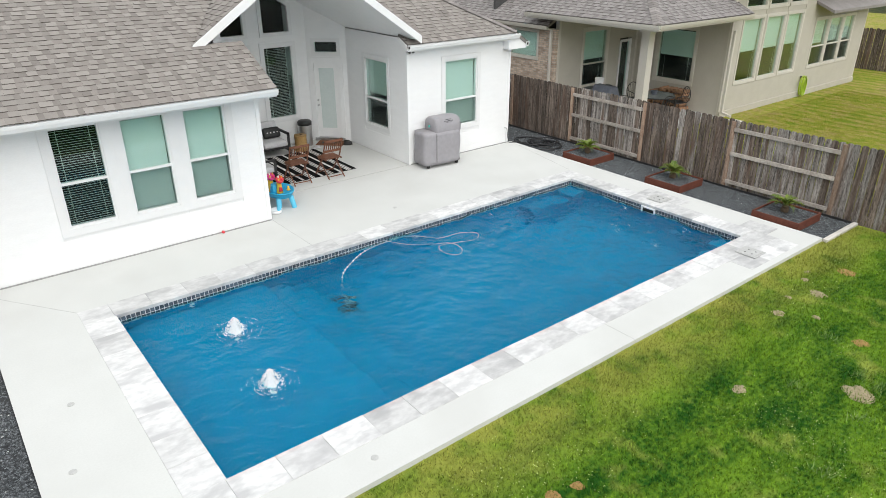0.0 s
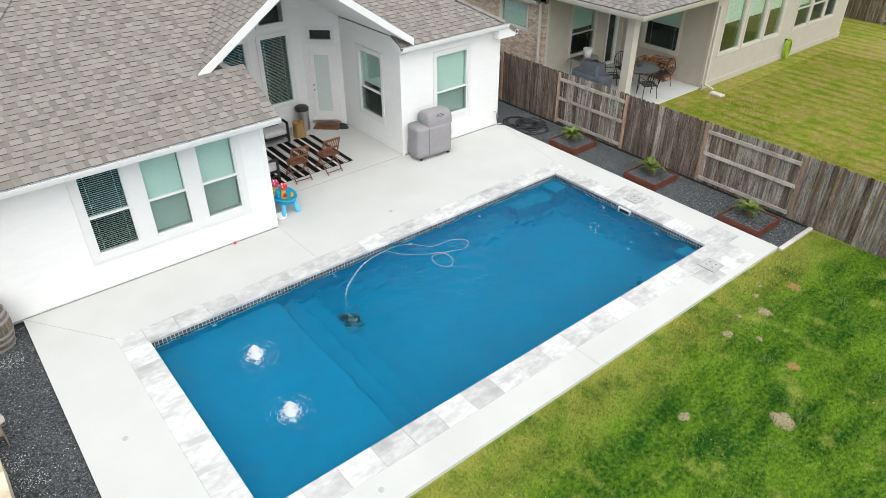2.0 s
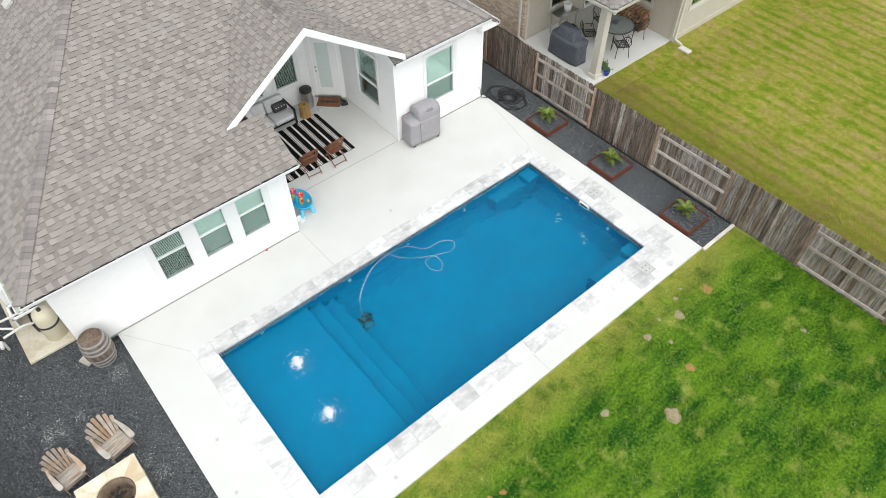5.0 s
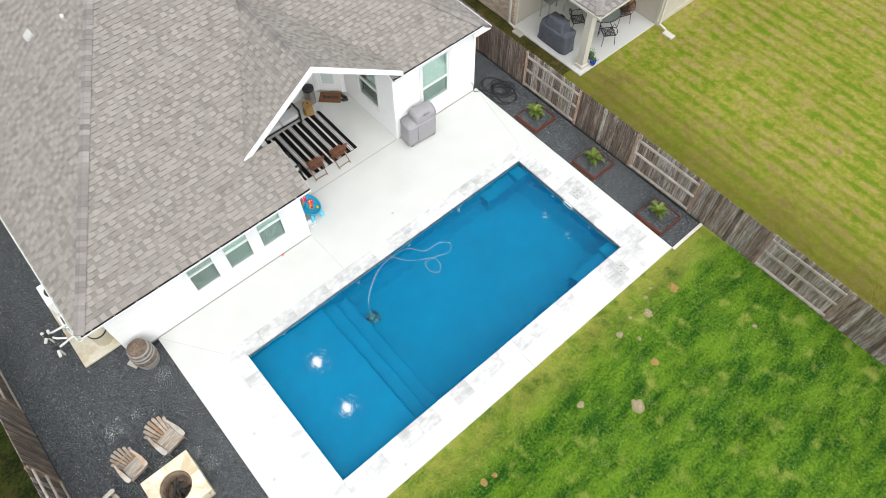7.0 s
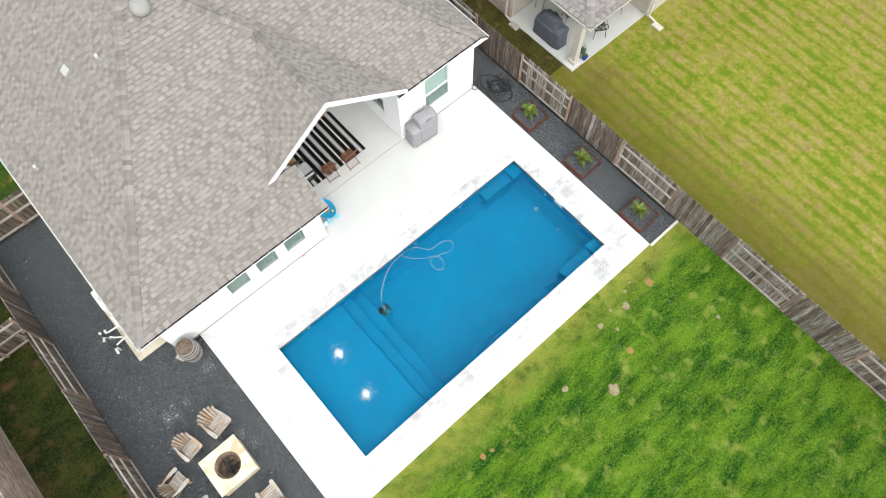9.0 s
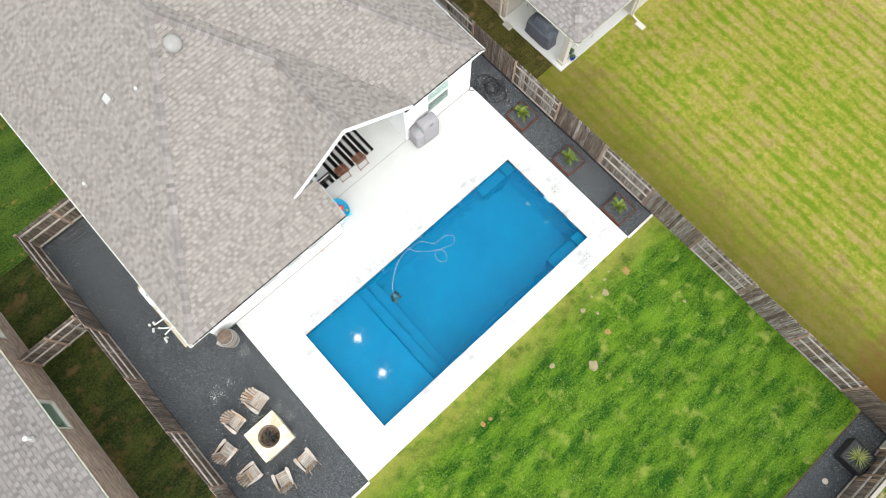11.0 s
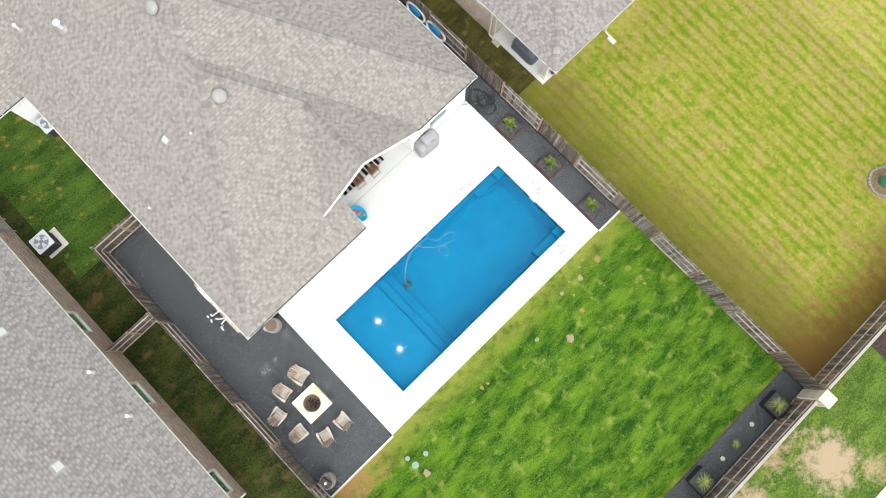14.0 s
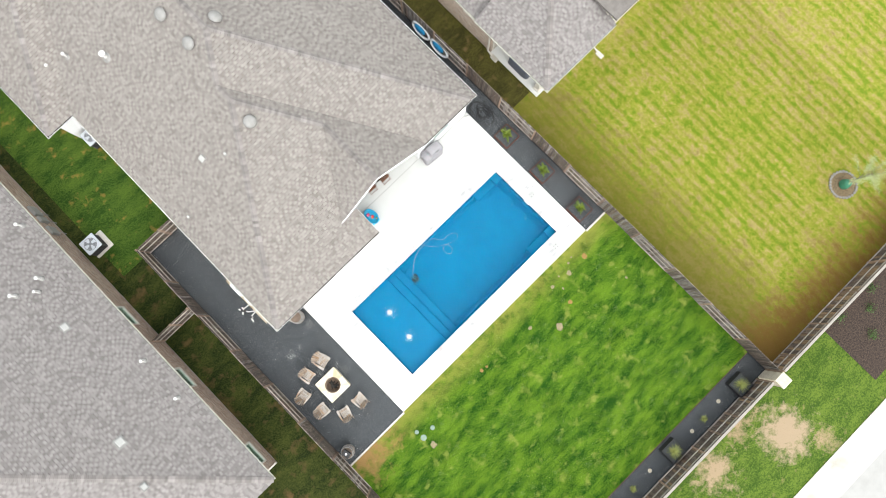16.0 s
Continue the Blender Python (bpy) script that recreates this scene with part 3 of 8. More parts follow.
for (ax, ay), (bx, by) in (((-1.64, 6.71), (-COP - 0.01, 5.04)), ((PORCH_X + 0.02, 6.72), (PORCH_X + 0.06, PY + COP + 0.01)), ((5.9, -1.02), (5.9, -COP - 0.01)), ((11.2, 5.06), (11.84, 7.9))):
    run = math.hypot(bx - ax, by - ay)
    q = Matrix.Translation((ax, ay, 0)) @ Matrix.Rotation(math.atan2(by - ay, bx - ax), 4, "Z")
    part("control_joint", box(bmesh.new(), 0, -0.003, -0.004, run, 0.003, 0.0012, q), JOINT, deck, "thin grey saw-cut joint")
tagged(part("porch_floor", boxes((PORCH_X, WING_Y + 0.014, -0.18, WING_X + 0.1, 11.9, 0.0)), CONCRETE), "pale concrete porch floor slab", "floor", kind="structure")
tagged(part("house_slab", boxes((WEST_X + 0.03, SOUTH_Y + 0.03, -0.2, PORCH_X - 0.03, 29, -0.004), (PORCH_X - 0.02, 11.95, -0.2, EAST_X - 0.03, 29, -0.004), (WING_X + 0.12, WING_Y + 0.03, -0.2, EAST_X - 0.03, 11.94, -0.004)), JOINT), "grey concrete floor slab inside the house", "floor", kind="structure")

# ---- pool ----
pool = root("swimming_pool", "blue fibreglass swimming pool with tanning ledge and steps", "pool")
GEL = surf("blue_gelcoat", (0.0003, 0.244, 0.445), (0.0005, 0.294, 0.522), 1.1, 0.6, 0.0, fine=40, spec=0.0, world_space=True)
FLOOR, LEDGE = -1.25, -0.42
LID_WHITE = surf("white_drain_cover", (0.6, 0.62, 0.62), (0.7, 0.72, 0.72), 6, 0.5)
# shell floor and walls as closed steps: x range, y range, top
sh = bmesh.new()
box(sh, -0.28, -0.28, -1.6, PX + 0.28, PY + 0.28, FLOOR)
ring(sh, (-0.28, -0.28, PX + 0.28, PY + 0.28), (0, 0, PX, PY), FLOOR, -0.05)
part("shell", sh, GEL, pool)
part("tanning_ledge", boxes((0.002, 0.002, FLOOR, 2.52, PY - 0.002, LEDGE), bevel=0.03), GEL, pool)
for xa, xb, zt in ((2.523, 2.95, -0.66), (2.953, 3.38, -0.90)):
    part("step", boxes((xa, 0.002, FLOOR, xb, PY - 0.002, zt), bevel=0.03), GEL, pool)
for ya, yb, sa, sb in ((PY - 0.50, PY - 0.002, PY - 0.46, PY - 0.002), (0.002, 0.50, 0.002, 0.46)):
    part("corner_step", boxes((PX - 0.46, ya, FLOOR, PX - 0.002, yb, -0.30), bevel=0.03), GEL, pool)
    part("corner_seat", boxes((8.95, sa, FLOOR, PX - 0.463, sb, -0.50), bevel=0.03), GEL, pool)
for y in (2.75, 1.69):
    part("wall_drain", lathe(bmesh.new(), [(0.06, 0.0), (0.06, 0.015), (0.04, 0.025)], 16, Matrix.Translation((10.25, y, FLOOR + 0.12)) @ Matrix.Rotation(radians(-40), 4, "Y")), LID_WHITE, pool, "white drain cover")
# narrow moulded ledge and the sloping foot of the walls below it
rim = bmesh.new()
ring(rim, (3.385, 0.001, PX - 0.001, PY - 0.001), (3.385, 0.13, PX - 0.13, PY - 0.13), FLOOR + 0.002, -0.78)
part("wall_ledge", rim, GEL, pool)
foot = bmesh.new()
for (ax, ay), (bx, by), (ix, iy) in (((3.40, 0.131), (PX - 0.131, 0.131), (0, 1)), ((PX - 0.131, PY - 0.131), (3.40, PY - 0.131), (0, -1)), ((PX - 0.131, 0.131), (PX - 0.131, PY - 0.131), (-1, 0))):
    q = [(ax, ay, FLOOR + 0.34), (bx, by, FLOOR + 0.34), (bx + ix * 0.2, by + iy * 0.2, FLOOR + 0.003), (ax + ix * 0.2, ay + iy * 0.2, FLOOR + 0.003)]
    foot.faces.new([foot.verts.new(p) for p in q])
part("wall_foot", foot, GEL, pool)

# water: a rippled clear surface
wvs, wfs = [], []
NX, NY = 420, 180


def ripple(x, y):
    k = 0.45 + 0.55 * min(1, max(0, (x - 2) / 6))
    h = 0.045 * noise.noise(Vector((x * 1.2 + 0.5 * y, y * 1.6, 0.3))) + 0.055 * noise.noise(Vector((x * 2.6 + y, y * 3.2 - x, 1.7)))
    h += 0.034 * noise.noise(Vector((x * 6.0 + y * 2, y * 7.0, 4.0)))
    h *= k
    for bx, by in ((1.40, 3.15), (1.24, 1.53)):
        d = math.hypot(x - bx, y - by)
        h += 0.010 * math.exp(-d * 2.2) * math.cos(d * 19)
    return h


for j in range(NY + 1):
    for i in range(NX + 1):
        x, y = PX * i / NX, PY * j / NY
        wvs.append((x, y, WATER + ripple(x, y)))
for j in range(NY):
    for i in range(NX):
        a = j * (NX + 1) + i
        wfs.append((a, a + 1, a + NX + 2, a + NX + 1))
WATERM = bpy.data.materials.new("pool_water")
WATERM.use_nodes = True
_p = WATERM.node_tree.nodes["Principled BSDF"]
_p.inputs["Base Color"].default_value = (0.34, 0.985, 1.0, 1)
_p.inputs["Specular IOR Level"].default_value = 0.5
_p.inputs["Specular Tint"].default_value = (0.42, 0.76, 1.0, 1)
_p.inputs["Transmission Weight"].default_value = 1.0
_p.inputs["IOR"].default_value = 1.33
_p.inputs["Roughness"].default_value = 0.0
_wn, _wl = WATERM.node_tree.nodes, WATERM.node_tree.links
_tc = _wn.new("ShaderNodeTexCoord")
_mp = _wn.new("ShaderNodeMapping")
_mp.inputs["Scale"].default_value = (1.0, 1.7, 1.0)
_mp.inputs["Rotation"].default_value = (0, 0, 0.5)
_nz = _wn.new("ShaderNodeTexNoise")
_nz.inputs["Scale"].default_value = 2.6
_nz.inputs["Detail"].default_value = 3.5
_nz.inputs["Roughness"].default_value = 0.5
_nz.inputs["Distortion"].default_value = 1.4
_bp = _wn.new("ShaderNodeBump")
_bp.inputs["Strength"].default_value = 1.0
_bp.inputs["Distance"].default_value = 0.05
_wl.new(_tc.outputs["Object"], _mp.inputs["Vector"])
_wl.new(_mp.outputs[0], _nz.inputs["Vector"])
_wl.new(_nz.outputs[0], _bp.inputs["Height"])
_wl.new(_bp.outputs[0], _p.inputs["Normal"])
water = tagged(raw("water", wvs, wfs, WATERM, smooth=True), "clear rippled blue pool water", "water", kind="structure")

# coping pavers
random.seed(5)
def paver(x0, y0, x1, y1, z=0.005):
    bm = bmesh.new()
    w, d = x1 - x0 - 0.0025, y1 - y0 - 0.0025
    box(bm, -w / 2, -d / 2, -0.05, w / 2, d / 2, z + random.uniform(-0.002, 0.002), bevel=0.003)
    part("paver", bm, COPING, pool, at=((x0 + x1) / 2, (y0 + y1) / 2, 0))


n = 18
for k in range(n):
    a, b = k * PX / n, (k + 1) * PX / n
    paver(a, -COP, b, 0.02)
    paver(a, PY - 0.02, b, PY + COP)
n = 8
for k in range(n):
    a, b = k * PY / n, (k + 1) * PY / n
    paver(-COP, a + (0.02 if k == 0 else 0), 0.02, b - (0.02 if k == n - 1 else 0))
    paver(PX - 0.02, a + (0.02 if k == 0 else 0), PX + COP, b - (0.02 if k == n - 1 else 0))
for a in (-COP, PX):
    for b in (-COP, PY):
        paver(a, b - (0.02 if b > 0 else 0), a + COP, b + COP + (0.02 if b < 0 else 0))
part("coping_bed", ring(bmesh.new(), (-COP, -COP, PX + COP, PY + COP), (-0.005, -0.005, PX + 0.005, PY + 0.005), -0.15, -0.055), CURB, pool)

CAP = surf("weathered_cap_board", (0.27, 0.245, 0.215), (0.38, 0.35, 0.31), 2.5, 0.85, 0.2, 0.004)
# ---- fences ----
def picket_mesh(h, seed, mat):
    random.seed(seed)
    w, t, e = 0.133, 0.018, 0.028
    lean = random.uniform(-0.004, 0.004)
    h += random.uniform(-0.02, 0.015)
    pts = [(-w / 2, 0), (w / 2, 0), (w / 2 + lean, h - e), (w / 2 - e + lean, h), (-w / 2 + e + lean, h), (-w / 2 + lean, h - e)]
    bm = bmesh.new()
    a = [bm.verts.new((x, -t / 2, z)) for x, z in pts]
    b = [bm.verts.new((x, t / 2, z)) for x, z in pts]
    bm.faces.new(a)
    bm.faces.new(b[::-1])
    for i in range(len(pts)):
        j = (i + 1) % len(pts)
        bm.faces.new((a[i], b[i], b[j], a[j]))
    return mesh_of("picket", bm, mat)


def fence_run(label, p0, p1, h, base, pitch=2.49, start=0.0, flip=0, cap=False, alternate=True, seed=1, pale_share=None, second=None):
    """A board fence from p0 to p1; panels show their rails to one side and the other by turns."""
    d = Vector((p1[0] - p0[0], p1[1] - p0[1]))
    length = d.length
    ang = math.degrees(math.atan2(d.y, d.x))
    f = root("fence", label, "fence", at=(p0[0], p0[1], base), turn=ang)
    pm = [picket_mesh(h, seed * 20 + k, FENCE) for k in range(5)]
    pale = [picket_mesh(h, seed * 20 + 10 + k, second or FENCE_PALE) for k in range(5)]
    post = mesh_of("post", boxes((-0.045, -0.045, 0, 0.045, 0.045, h - 0.04), bevel=0.006), POST)
    rng = random.Random(seed)
    posts = [start + k * pitch for k in range(int((length - start) / pitch) + 2)]
    if start > 0.3:
        posts.insert(0, 0.0)
    posts = [p for p in posts if p <= length + 0.01]
    if length - posts[-1] > 0.2:
        posts.append(length)
    for k, (a, b) in enumerate(zip(posts, posts[1:])):
        side = -1 if ((k + flip) % 2 or not alternate) else 1
        if not alternate and flip:
            side = 1
        part("post", post, None, f, at=(a, 0, 0))
        for z in (0.18, h * 0.52, h - 0.22):
            rb = boxes((a + 0.05, side * 0.045 - 0.02, z - 0.045, b - 0.05, side * 0.045 + 0.02, z + 0.045), bevel=0.004)
            part("rail", rb, RAIL, f)
        n = max(1, round((b - a) / 0.143))
        share = pale_share if pale_share is not None else rng.choice((0.05, 0.15, 0.6)) if side < 0 else rng.choice((0.5, 0.85))
        for i in range(n):
            x = a + (i + 0.5) * (b - a) / n
            o = part("picket", rng.choice(pale if rng.random() < share else pm), None, f, at=(x, -side * 0.005 + rng.uniform(-0.003, 0.003), rng.uniform(-0.012, 0.012)))
            o.rotation_euler = (rng.uniform(-0.004, 0.004), rng.uniform(-0.008, 0.008), 0)
    part("post", post, None, f, at=(posts[-1], 0, 0))
    if cap:
        part("cap_board", boxes((0, -0.065, h - 0.02, length, 0.065, h + 0.02), bevel=0.006), CAP, f)
    return f


fence_run("weathered grey cedar board fence between two gardens", (FENCE_E, -12.7), (FENCE_E, 17.0), 1.66, -0.09, start=(-0.5 + 12.7) % 2.49, flip=1, seed=3)
fence_run("weathered grey board fence along the side yard", (FENCE_W, -12.7), (FENCE_W, 14.3), 1.75, -0.09, pitch=2.45, start=0.3, flip=1, seed=4, pale_share=0.12)
fence_run("dark weathered back fence with a flat cap board", (12.6, FENCE_S), (-9.0, FENCE_S), 1.9, -0.1, pitch=1.22, cap=True, alternate=False, flip=0, seed=5, pale_share=0.22, second=FENCE_WARM)
fence_run("brown back fence of the neighbouring garden with cap board", (42.0, FENCE_S), (13.4, FENCE_S), 1.9, -0.1, pitch=2.3, cap=True, alternate=False, flip=0, seed=6, pale_share=0.55, second=FENCE_WARM)
fence_run("weathered cross fence closing the gravel side yard", (FENCE_W, 14.3), (WEST_X - 0.02, 14.3), 1.7, -0.09, pitch=1.5, alternate=False, flip=0, seed=7, pale_share=0.05)
fence_run("short weathered fence across the grassy side yard", (-7.95, 10.33), (FENCE_W - 0.08, 10.33), 1.7, -0.09, pitch=1.15, alternate=False, flip=0, seed=8, pale_share=0.05)
fence_run("pale weathered fence behind the neighbouring house", (33.0, 3.0), (33.0, 20.0), 1.8, -0.1, seed=9)


# ---- roofs ----
def frame_of(poly, up):
    """The plane's unit vectors: along the eave, up the slope, outwards."""
    a, b, c = (Vector(p) for p in poly[:3])
    nrm = (b - a).cross(c - a).normalized()
    if nrm.z < 0:
        nrm = -nrm
    u = Vector((-up[1], up[0], 0)).normalized() * -1
    v = nrm.cross(u)
    if v.z < 0:
        v, u = -v, u
    return u, v, nrm


def scan(pts, v):
    xs = []
    for i in range(len(pts)):
        (u0, v0), (u1, v1) = pts[i], pts[(i + 1) % len(pts)]
        if (v0 > v) != (v1 > v):
            xs.append(u0 + (u1 - u0) * (v - v0) / (v1 - v0))
    xs.sort()
    return list(zip(xs[::2], xs[1::2]))


def shingle_slope(poly, up, parent, mat, rng, singles=0, piece_mat=None, exposure=0.143):
    """Courses of laminated shingles on one roof plane: proud pale tabs over a darker recessed layer."""
    o = Vector(poly[0])
    u, v, nrm = frame_of(poly, up)
    flat = [((Vector(p) - o).dot(u), (Vector(p) - o).dot(v)) for p in poly]
    vmin, vmax = min(p[1] for p in flat), max(p[1] for p in flat)
    verts, faces, slots = [], [], []
    row, made = 0, 0
    pale, dark = mat
    while vmin + row * exposure < vmax - 0.02:
        v0 = vmin + row * exposure
        v1 = min(v0 + exposure + 0.012, vmax)
        for ua, ub in scan(flat, min(v0 + exposure * 0.5, vmax - 0.01)):
            s = ua
            proud = rng.random() < 0.5
            first = rng.uniform(0.05, 0.2)
            while s < ub - 0.01:
                w = first if s == ua else rng.uniform(0.13, 0.21) if proud else rng.uniform(0.09, 0.16)
                e = min(s + w, ub)
                if ub - e < 0.05:
                    e = ub
                # toe slopes the dark edge outwards, so its painted shadow line shows from above
                lift, toe = (rng.uniform(0.013, 0.016), 0.010) if proud else (0.007, 0.0)
                low = v0 - (rng.choice((0.0, 0.003, 0.006)) if proud else 0.0) - (0.035 if row == 0 else 0.0)
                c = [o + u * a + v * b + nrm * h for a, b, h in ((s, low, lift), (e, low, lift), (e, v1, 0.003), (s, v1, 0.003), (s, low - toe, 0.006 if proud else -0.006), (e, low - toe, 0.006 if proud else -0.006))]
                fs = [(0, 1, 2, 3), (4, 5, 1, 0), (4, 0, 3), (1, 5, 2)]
                tone = 0 if (proud and rng.random() < 0.88) or rng.random() < 0.2 else 1
                if made < singles:
                    ctr = sum(c, Vector()) / 6
                    me = bpy.data.meshes.new("shingle")
                    me.from_pydata([p - ctr for p in c], [], fs)
                    me.materials.append(piece_mat[tone])
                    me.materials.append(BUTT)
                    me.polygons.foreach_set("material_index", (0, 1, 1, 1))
                    ob = new("shingle", me)
                    ob.parent = parent
                    ob.location = ctr
                    made += 1
                else:
                    k = len(verts)
                    verts.extend(c)
                    faces.extend(tuple(i + k for i in f) for f in fs)
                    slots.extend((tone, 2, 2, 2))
                s = e
                proud = not proud
        row += 1
    ob = raw("shingle_field", verts, faces, pale, parent)
    ob.data.materials.append(dark)
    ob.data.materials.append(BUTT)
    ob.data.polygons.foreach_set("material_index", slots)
    tagged(ob, kind="stuff")


def ridge_caps(p, q, sides, parent, rng, mat=None, half=0.15):
    """Cap shingles folded over a hip or ridge from p up to q; sides: two vectors that fall away from it."""
    p, q = Vector(p), Vector(q)
    d = (q - p).normalized()
    s1, s2 = (Vector(s) for s in sides)
    s1 = (s1 - d * s1.dot(d)).normalized() * half
    s2 = (s2 - d * s2.dot(d)).normalized() * half
    length, verts, faces, t = (q - p).length, [], [], 0.0
    while t < length:
        e = min(t + 0.165, length)
        lift = Vector((0, 0, 0.040 + rng.uniform(0, 0.006)))
        end = Vector((0, 0, 0.030))
        k = len(verts)
        a, b = p + d * t, p + d * e
        verts += [a + lift, a + s1 + lift, b + s1 + end, b + end, b + s2 + end, a + s2 + lift, a + s1 - lift * 0.2, a + s2 - lift * 0.2, a]
        faces += [tuple(k + i for i in f) for f in ((0, 1, 2, 3), (0, 3, 4, 5), (0, 8, 6, 1), (0, 5, 7, 8))]
        t += 0.145
    tagged(raw("ridge_cap", verts, faces, mat or RIDGE, parent), kind="stuff")


def gutter(p, q, out, parent, hang=0.6, mat=None, litter=True):
    """An open eaves gutter from p to q (top of the back edge); out: outward plan direction; litter: darken the trough
    with an added strip.
    """
    p, q, o = Vector(p), Vector(q), Vector((out[0], out[1], 0))
    d = (q - p).normalized()
    prof = ((0, 0), (0, -0.12), (0.075, -0.12), (0.105, -0.05), (0.115, 0.0), (0.103, 0.0), (0.093, -0.05), (0.07, -0.108), (0.012, -0.108), (0.012, 0))
    bm = bmesh.new()
    rows = [[bm.verts.new(b + o * a + Vector((0, 0, z))) for a, z in prof] for b in (p, q)]
    for i in range(len(prof)):
        j = (i + 1) % len(prof)
        bm.faces.new((rows[0][i], rows[0][j], rows[1][j], rows[1][i]))
    bm.faces.new(rows[0][::-1])
    bm.faces.new(rows[1])
    gt = part("gutter", bm, mat or TRIM, parent)
    # strip added in the trough: near-black to darken it, pale when litter is off
    lb = bmesh.new()
    soil = GUTTER_DARK if litter and mat is None else SILT
    lv = [lb.verts.new(b + o * a + Vector((0, 0, -0.035))) for b, a in ((p + d * 0.01, 0.014), (q - d * 0.01, 0.014), (q - d * 0.01, 0.094), (p + d * 0.01, 0.094))]
    lw = [lb.verts.new(v.co + Vector((0, 0, -0.05)) + o * k) for v, k in zip(lv, (0, 0, -0.02, -0.02))]
    lb.faces.new(lv)
    for i in range(4):
        lb.faces.new((lv[i], lw[i], lw[(i + 1) % 4], lv[(i + 1) % 4]))
    lb.faces.new(lw[::-1])
    part("leaf_litter", lb, soil, gt, "strip filling the gutter trough")
    t = 0.3
    while t < (q - p).length:
        c = p + d * t
        hb = bmesh.new()
        m = Matrix.Translation(c) @ Matrix(((d.x, o.x, 0, 0), (d.y, o.y, 0, 0), (0, 0, 1, 0), (0, 0, 0, 1)))
        box(hb, -0.012, 0.005, -0.012, 0.012, 0.11, -0.004, m)
        part("hanger", hb, mat or TRIM, gt)
        t += hang


def slope_solid(parent, polys, drop=0.09, mat=None):
    bm = bmesh.new()
    for p in polys:
        prism(bm, [(a, b, c - 0.006) for a, b, c in p], drop)
    return part("roof_deck", bm, mat or UNDERLAY, parent)


house = root("house", "white single-storey house with lap siding and shingle roof", "house")
rng = random.Random(11)
ZE = 2.87
SW, SE1 = (-2.88, 6.19), (3.89, 6.19)
XE, YE2, ZE2 = 12.08, 7.70, 3.12
RX, RZ, RY0, MG = 5.45, 5.29, 7.6, 0.68     # porch gable: ridge x, z, front y, pitch
M1, MW, M2 = 0.487, 0.647, 0.4935
XC = XE - (ZE2 - ZE) / MW
p1 = lambda x, y: (x, y, ZE + M1 * (y - SW[1]))
p2 = lambda x, y: (x, y, ZE2 + M2 * (y - YE2))
pw = lambda x, y: (x, y, ZE + MW * (x - SW[0]))
pe = lambda x, y: (x, y, ZE + MW * (XE - x))
gw = lambda x, y: (x, y, RZ - MG * (RX - x))
ge = lambda x, y: (x, y, RZ - MG * (x - RX))
KX = 3.21
KZ = gw(RX - (RX - KX), 0)[2]
KZ = RZ + MG * (RX - KX)
K1 = (KX, SW[1] + (KZ - ZE) / M1, KZ)
K2 = (KX, YE2 + (KZ - ZE2) / M2, KZ)
PKX = (SW[0] + XE) / 2
PKZ = ZE + MW * (PKX - SW[0])
PEAK = (PKX, YE2 + (PKZ - ZE2) / M2, PKZ)
J = (RX, SW[1] + (RZ - ZE) / M1, RZ)
VX = RX - (RZ - p1(0, RY0)[2]) / MG
GRX = 8.36
GRY = YE2 + (ge(GRX, 0)[2] - ZE2) / M2
NORTH = 30.0
JX, JY = -4.48, 21.1                        # jog of the west eave
jz = lambda x: ZE + MW * (x - JX)
valley_top = (SW[0] + (M2 * (NORTH - JY)) / MW, NORTH, ZE + M2 * (NORTH - JY))
hip_top = (JX + (M2 * (NORTH - JY)) / MW, NORTH, ZE + M2 * (NORTH - JY))
slopes = [
    ([(*SW, ZE), (*SE1, ZE), p1(SE1[0], RY0 + 0.02), p1(VX, RY0), J, K1], (0, 1)),
    ([(8.05, YE2, ZE2), (XC, YE2, ZE2), PEAK, K2, (GRX, GRY, ge(GRX, 0)[2]), p2(8.05, GRY)], (0, 1)),
    ([ge(RX, RY0), ge(GRX, RY0), ge(GRX, GRY), K2, K1, J], (-1, 0)),
    ([gw(VX, RY0), gw(RX, RY0), J], (1, 0)),
    ([(*SW, ZE), K1, K2, PEAK, (PKX, NORTH, PKZ), valley_top, (SW[0], JY, ZE)], (1, 0)),
    ([(XE, YE2, ZE), (XE, NORTH, ZE), (PKX, NORTH, PKZ), PEAK, (XC, YE2, ZE2)], (-1, 0)),
    ([(JX, JY, ZE), (SW[0], JY, ZE), valley_top, hip_top], (0, 1)),
    ([(JX, JY, ZE), hip_top, (JX, NORTH, ZE)], (1, 0)),
]
roof = slope_solid(house, [s[0] for s in slopes])
roof.name = "roof"
for i, (poly, up) in enumerate(slopes):
    shingle_slope(poly, up, roof, SHINGLE, rng, singles=290 if i == 0 else 0, piece_mat=SHINGLE_PIECE)
S, W_, E_ = (0, -1, -M1), (-1, 0, -MW), (1, 0, -MW)
ridge_caps((*SW, ZE), K1, (S, W_), roof, rng)
ridge_caps(K1, K2, (W_, (1, 0, -MG)), roof, rng)
ridge_caps(K2, PEAK, (W_, S), roof, rng)
ridge_caps((XC, YE2, ZE2), PEAK, (S, E_), roof, rng)
ridge_caps(PEAK, (PKX, NORTH, PKZ), (W_, E_), roof, rng)
ridge_caps(ge(RX, RY0), J, ((-1, 0, -MG), (1, 0, -MG)), roof, rng)
ridge_caps(J, K1, (S, (1, 0, -MG)), roof, rng)
ridge_caps((JX, JY, ZE), hip_top, (S, W_), roof, rng)
gutter((SW[0], SW[1] + 0.02, ZE - 0.03), (SE1[0], SE1[1] + 0.02, ZE - 0.03), (0, -1), roof)
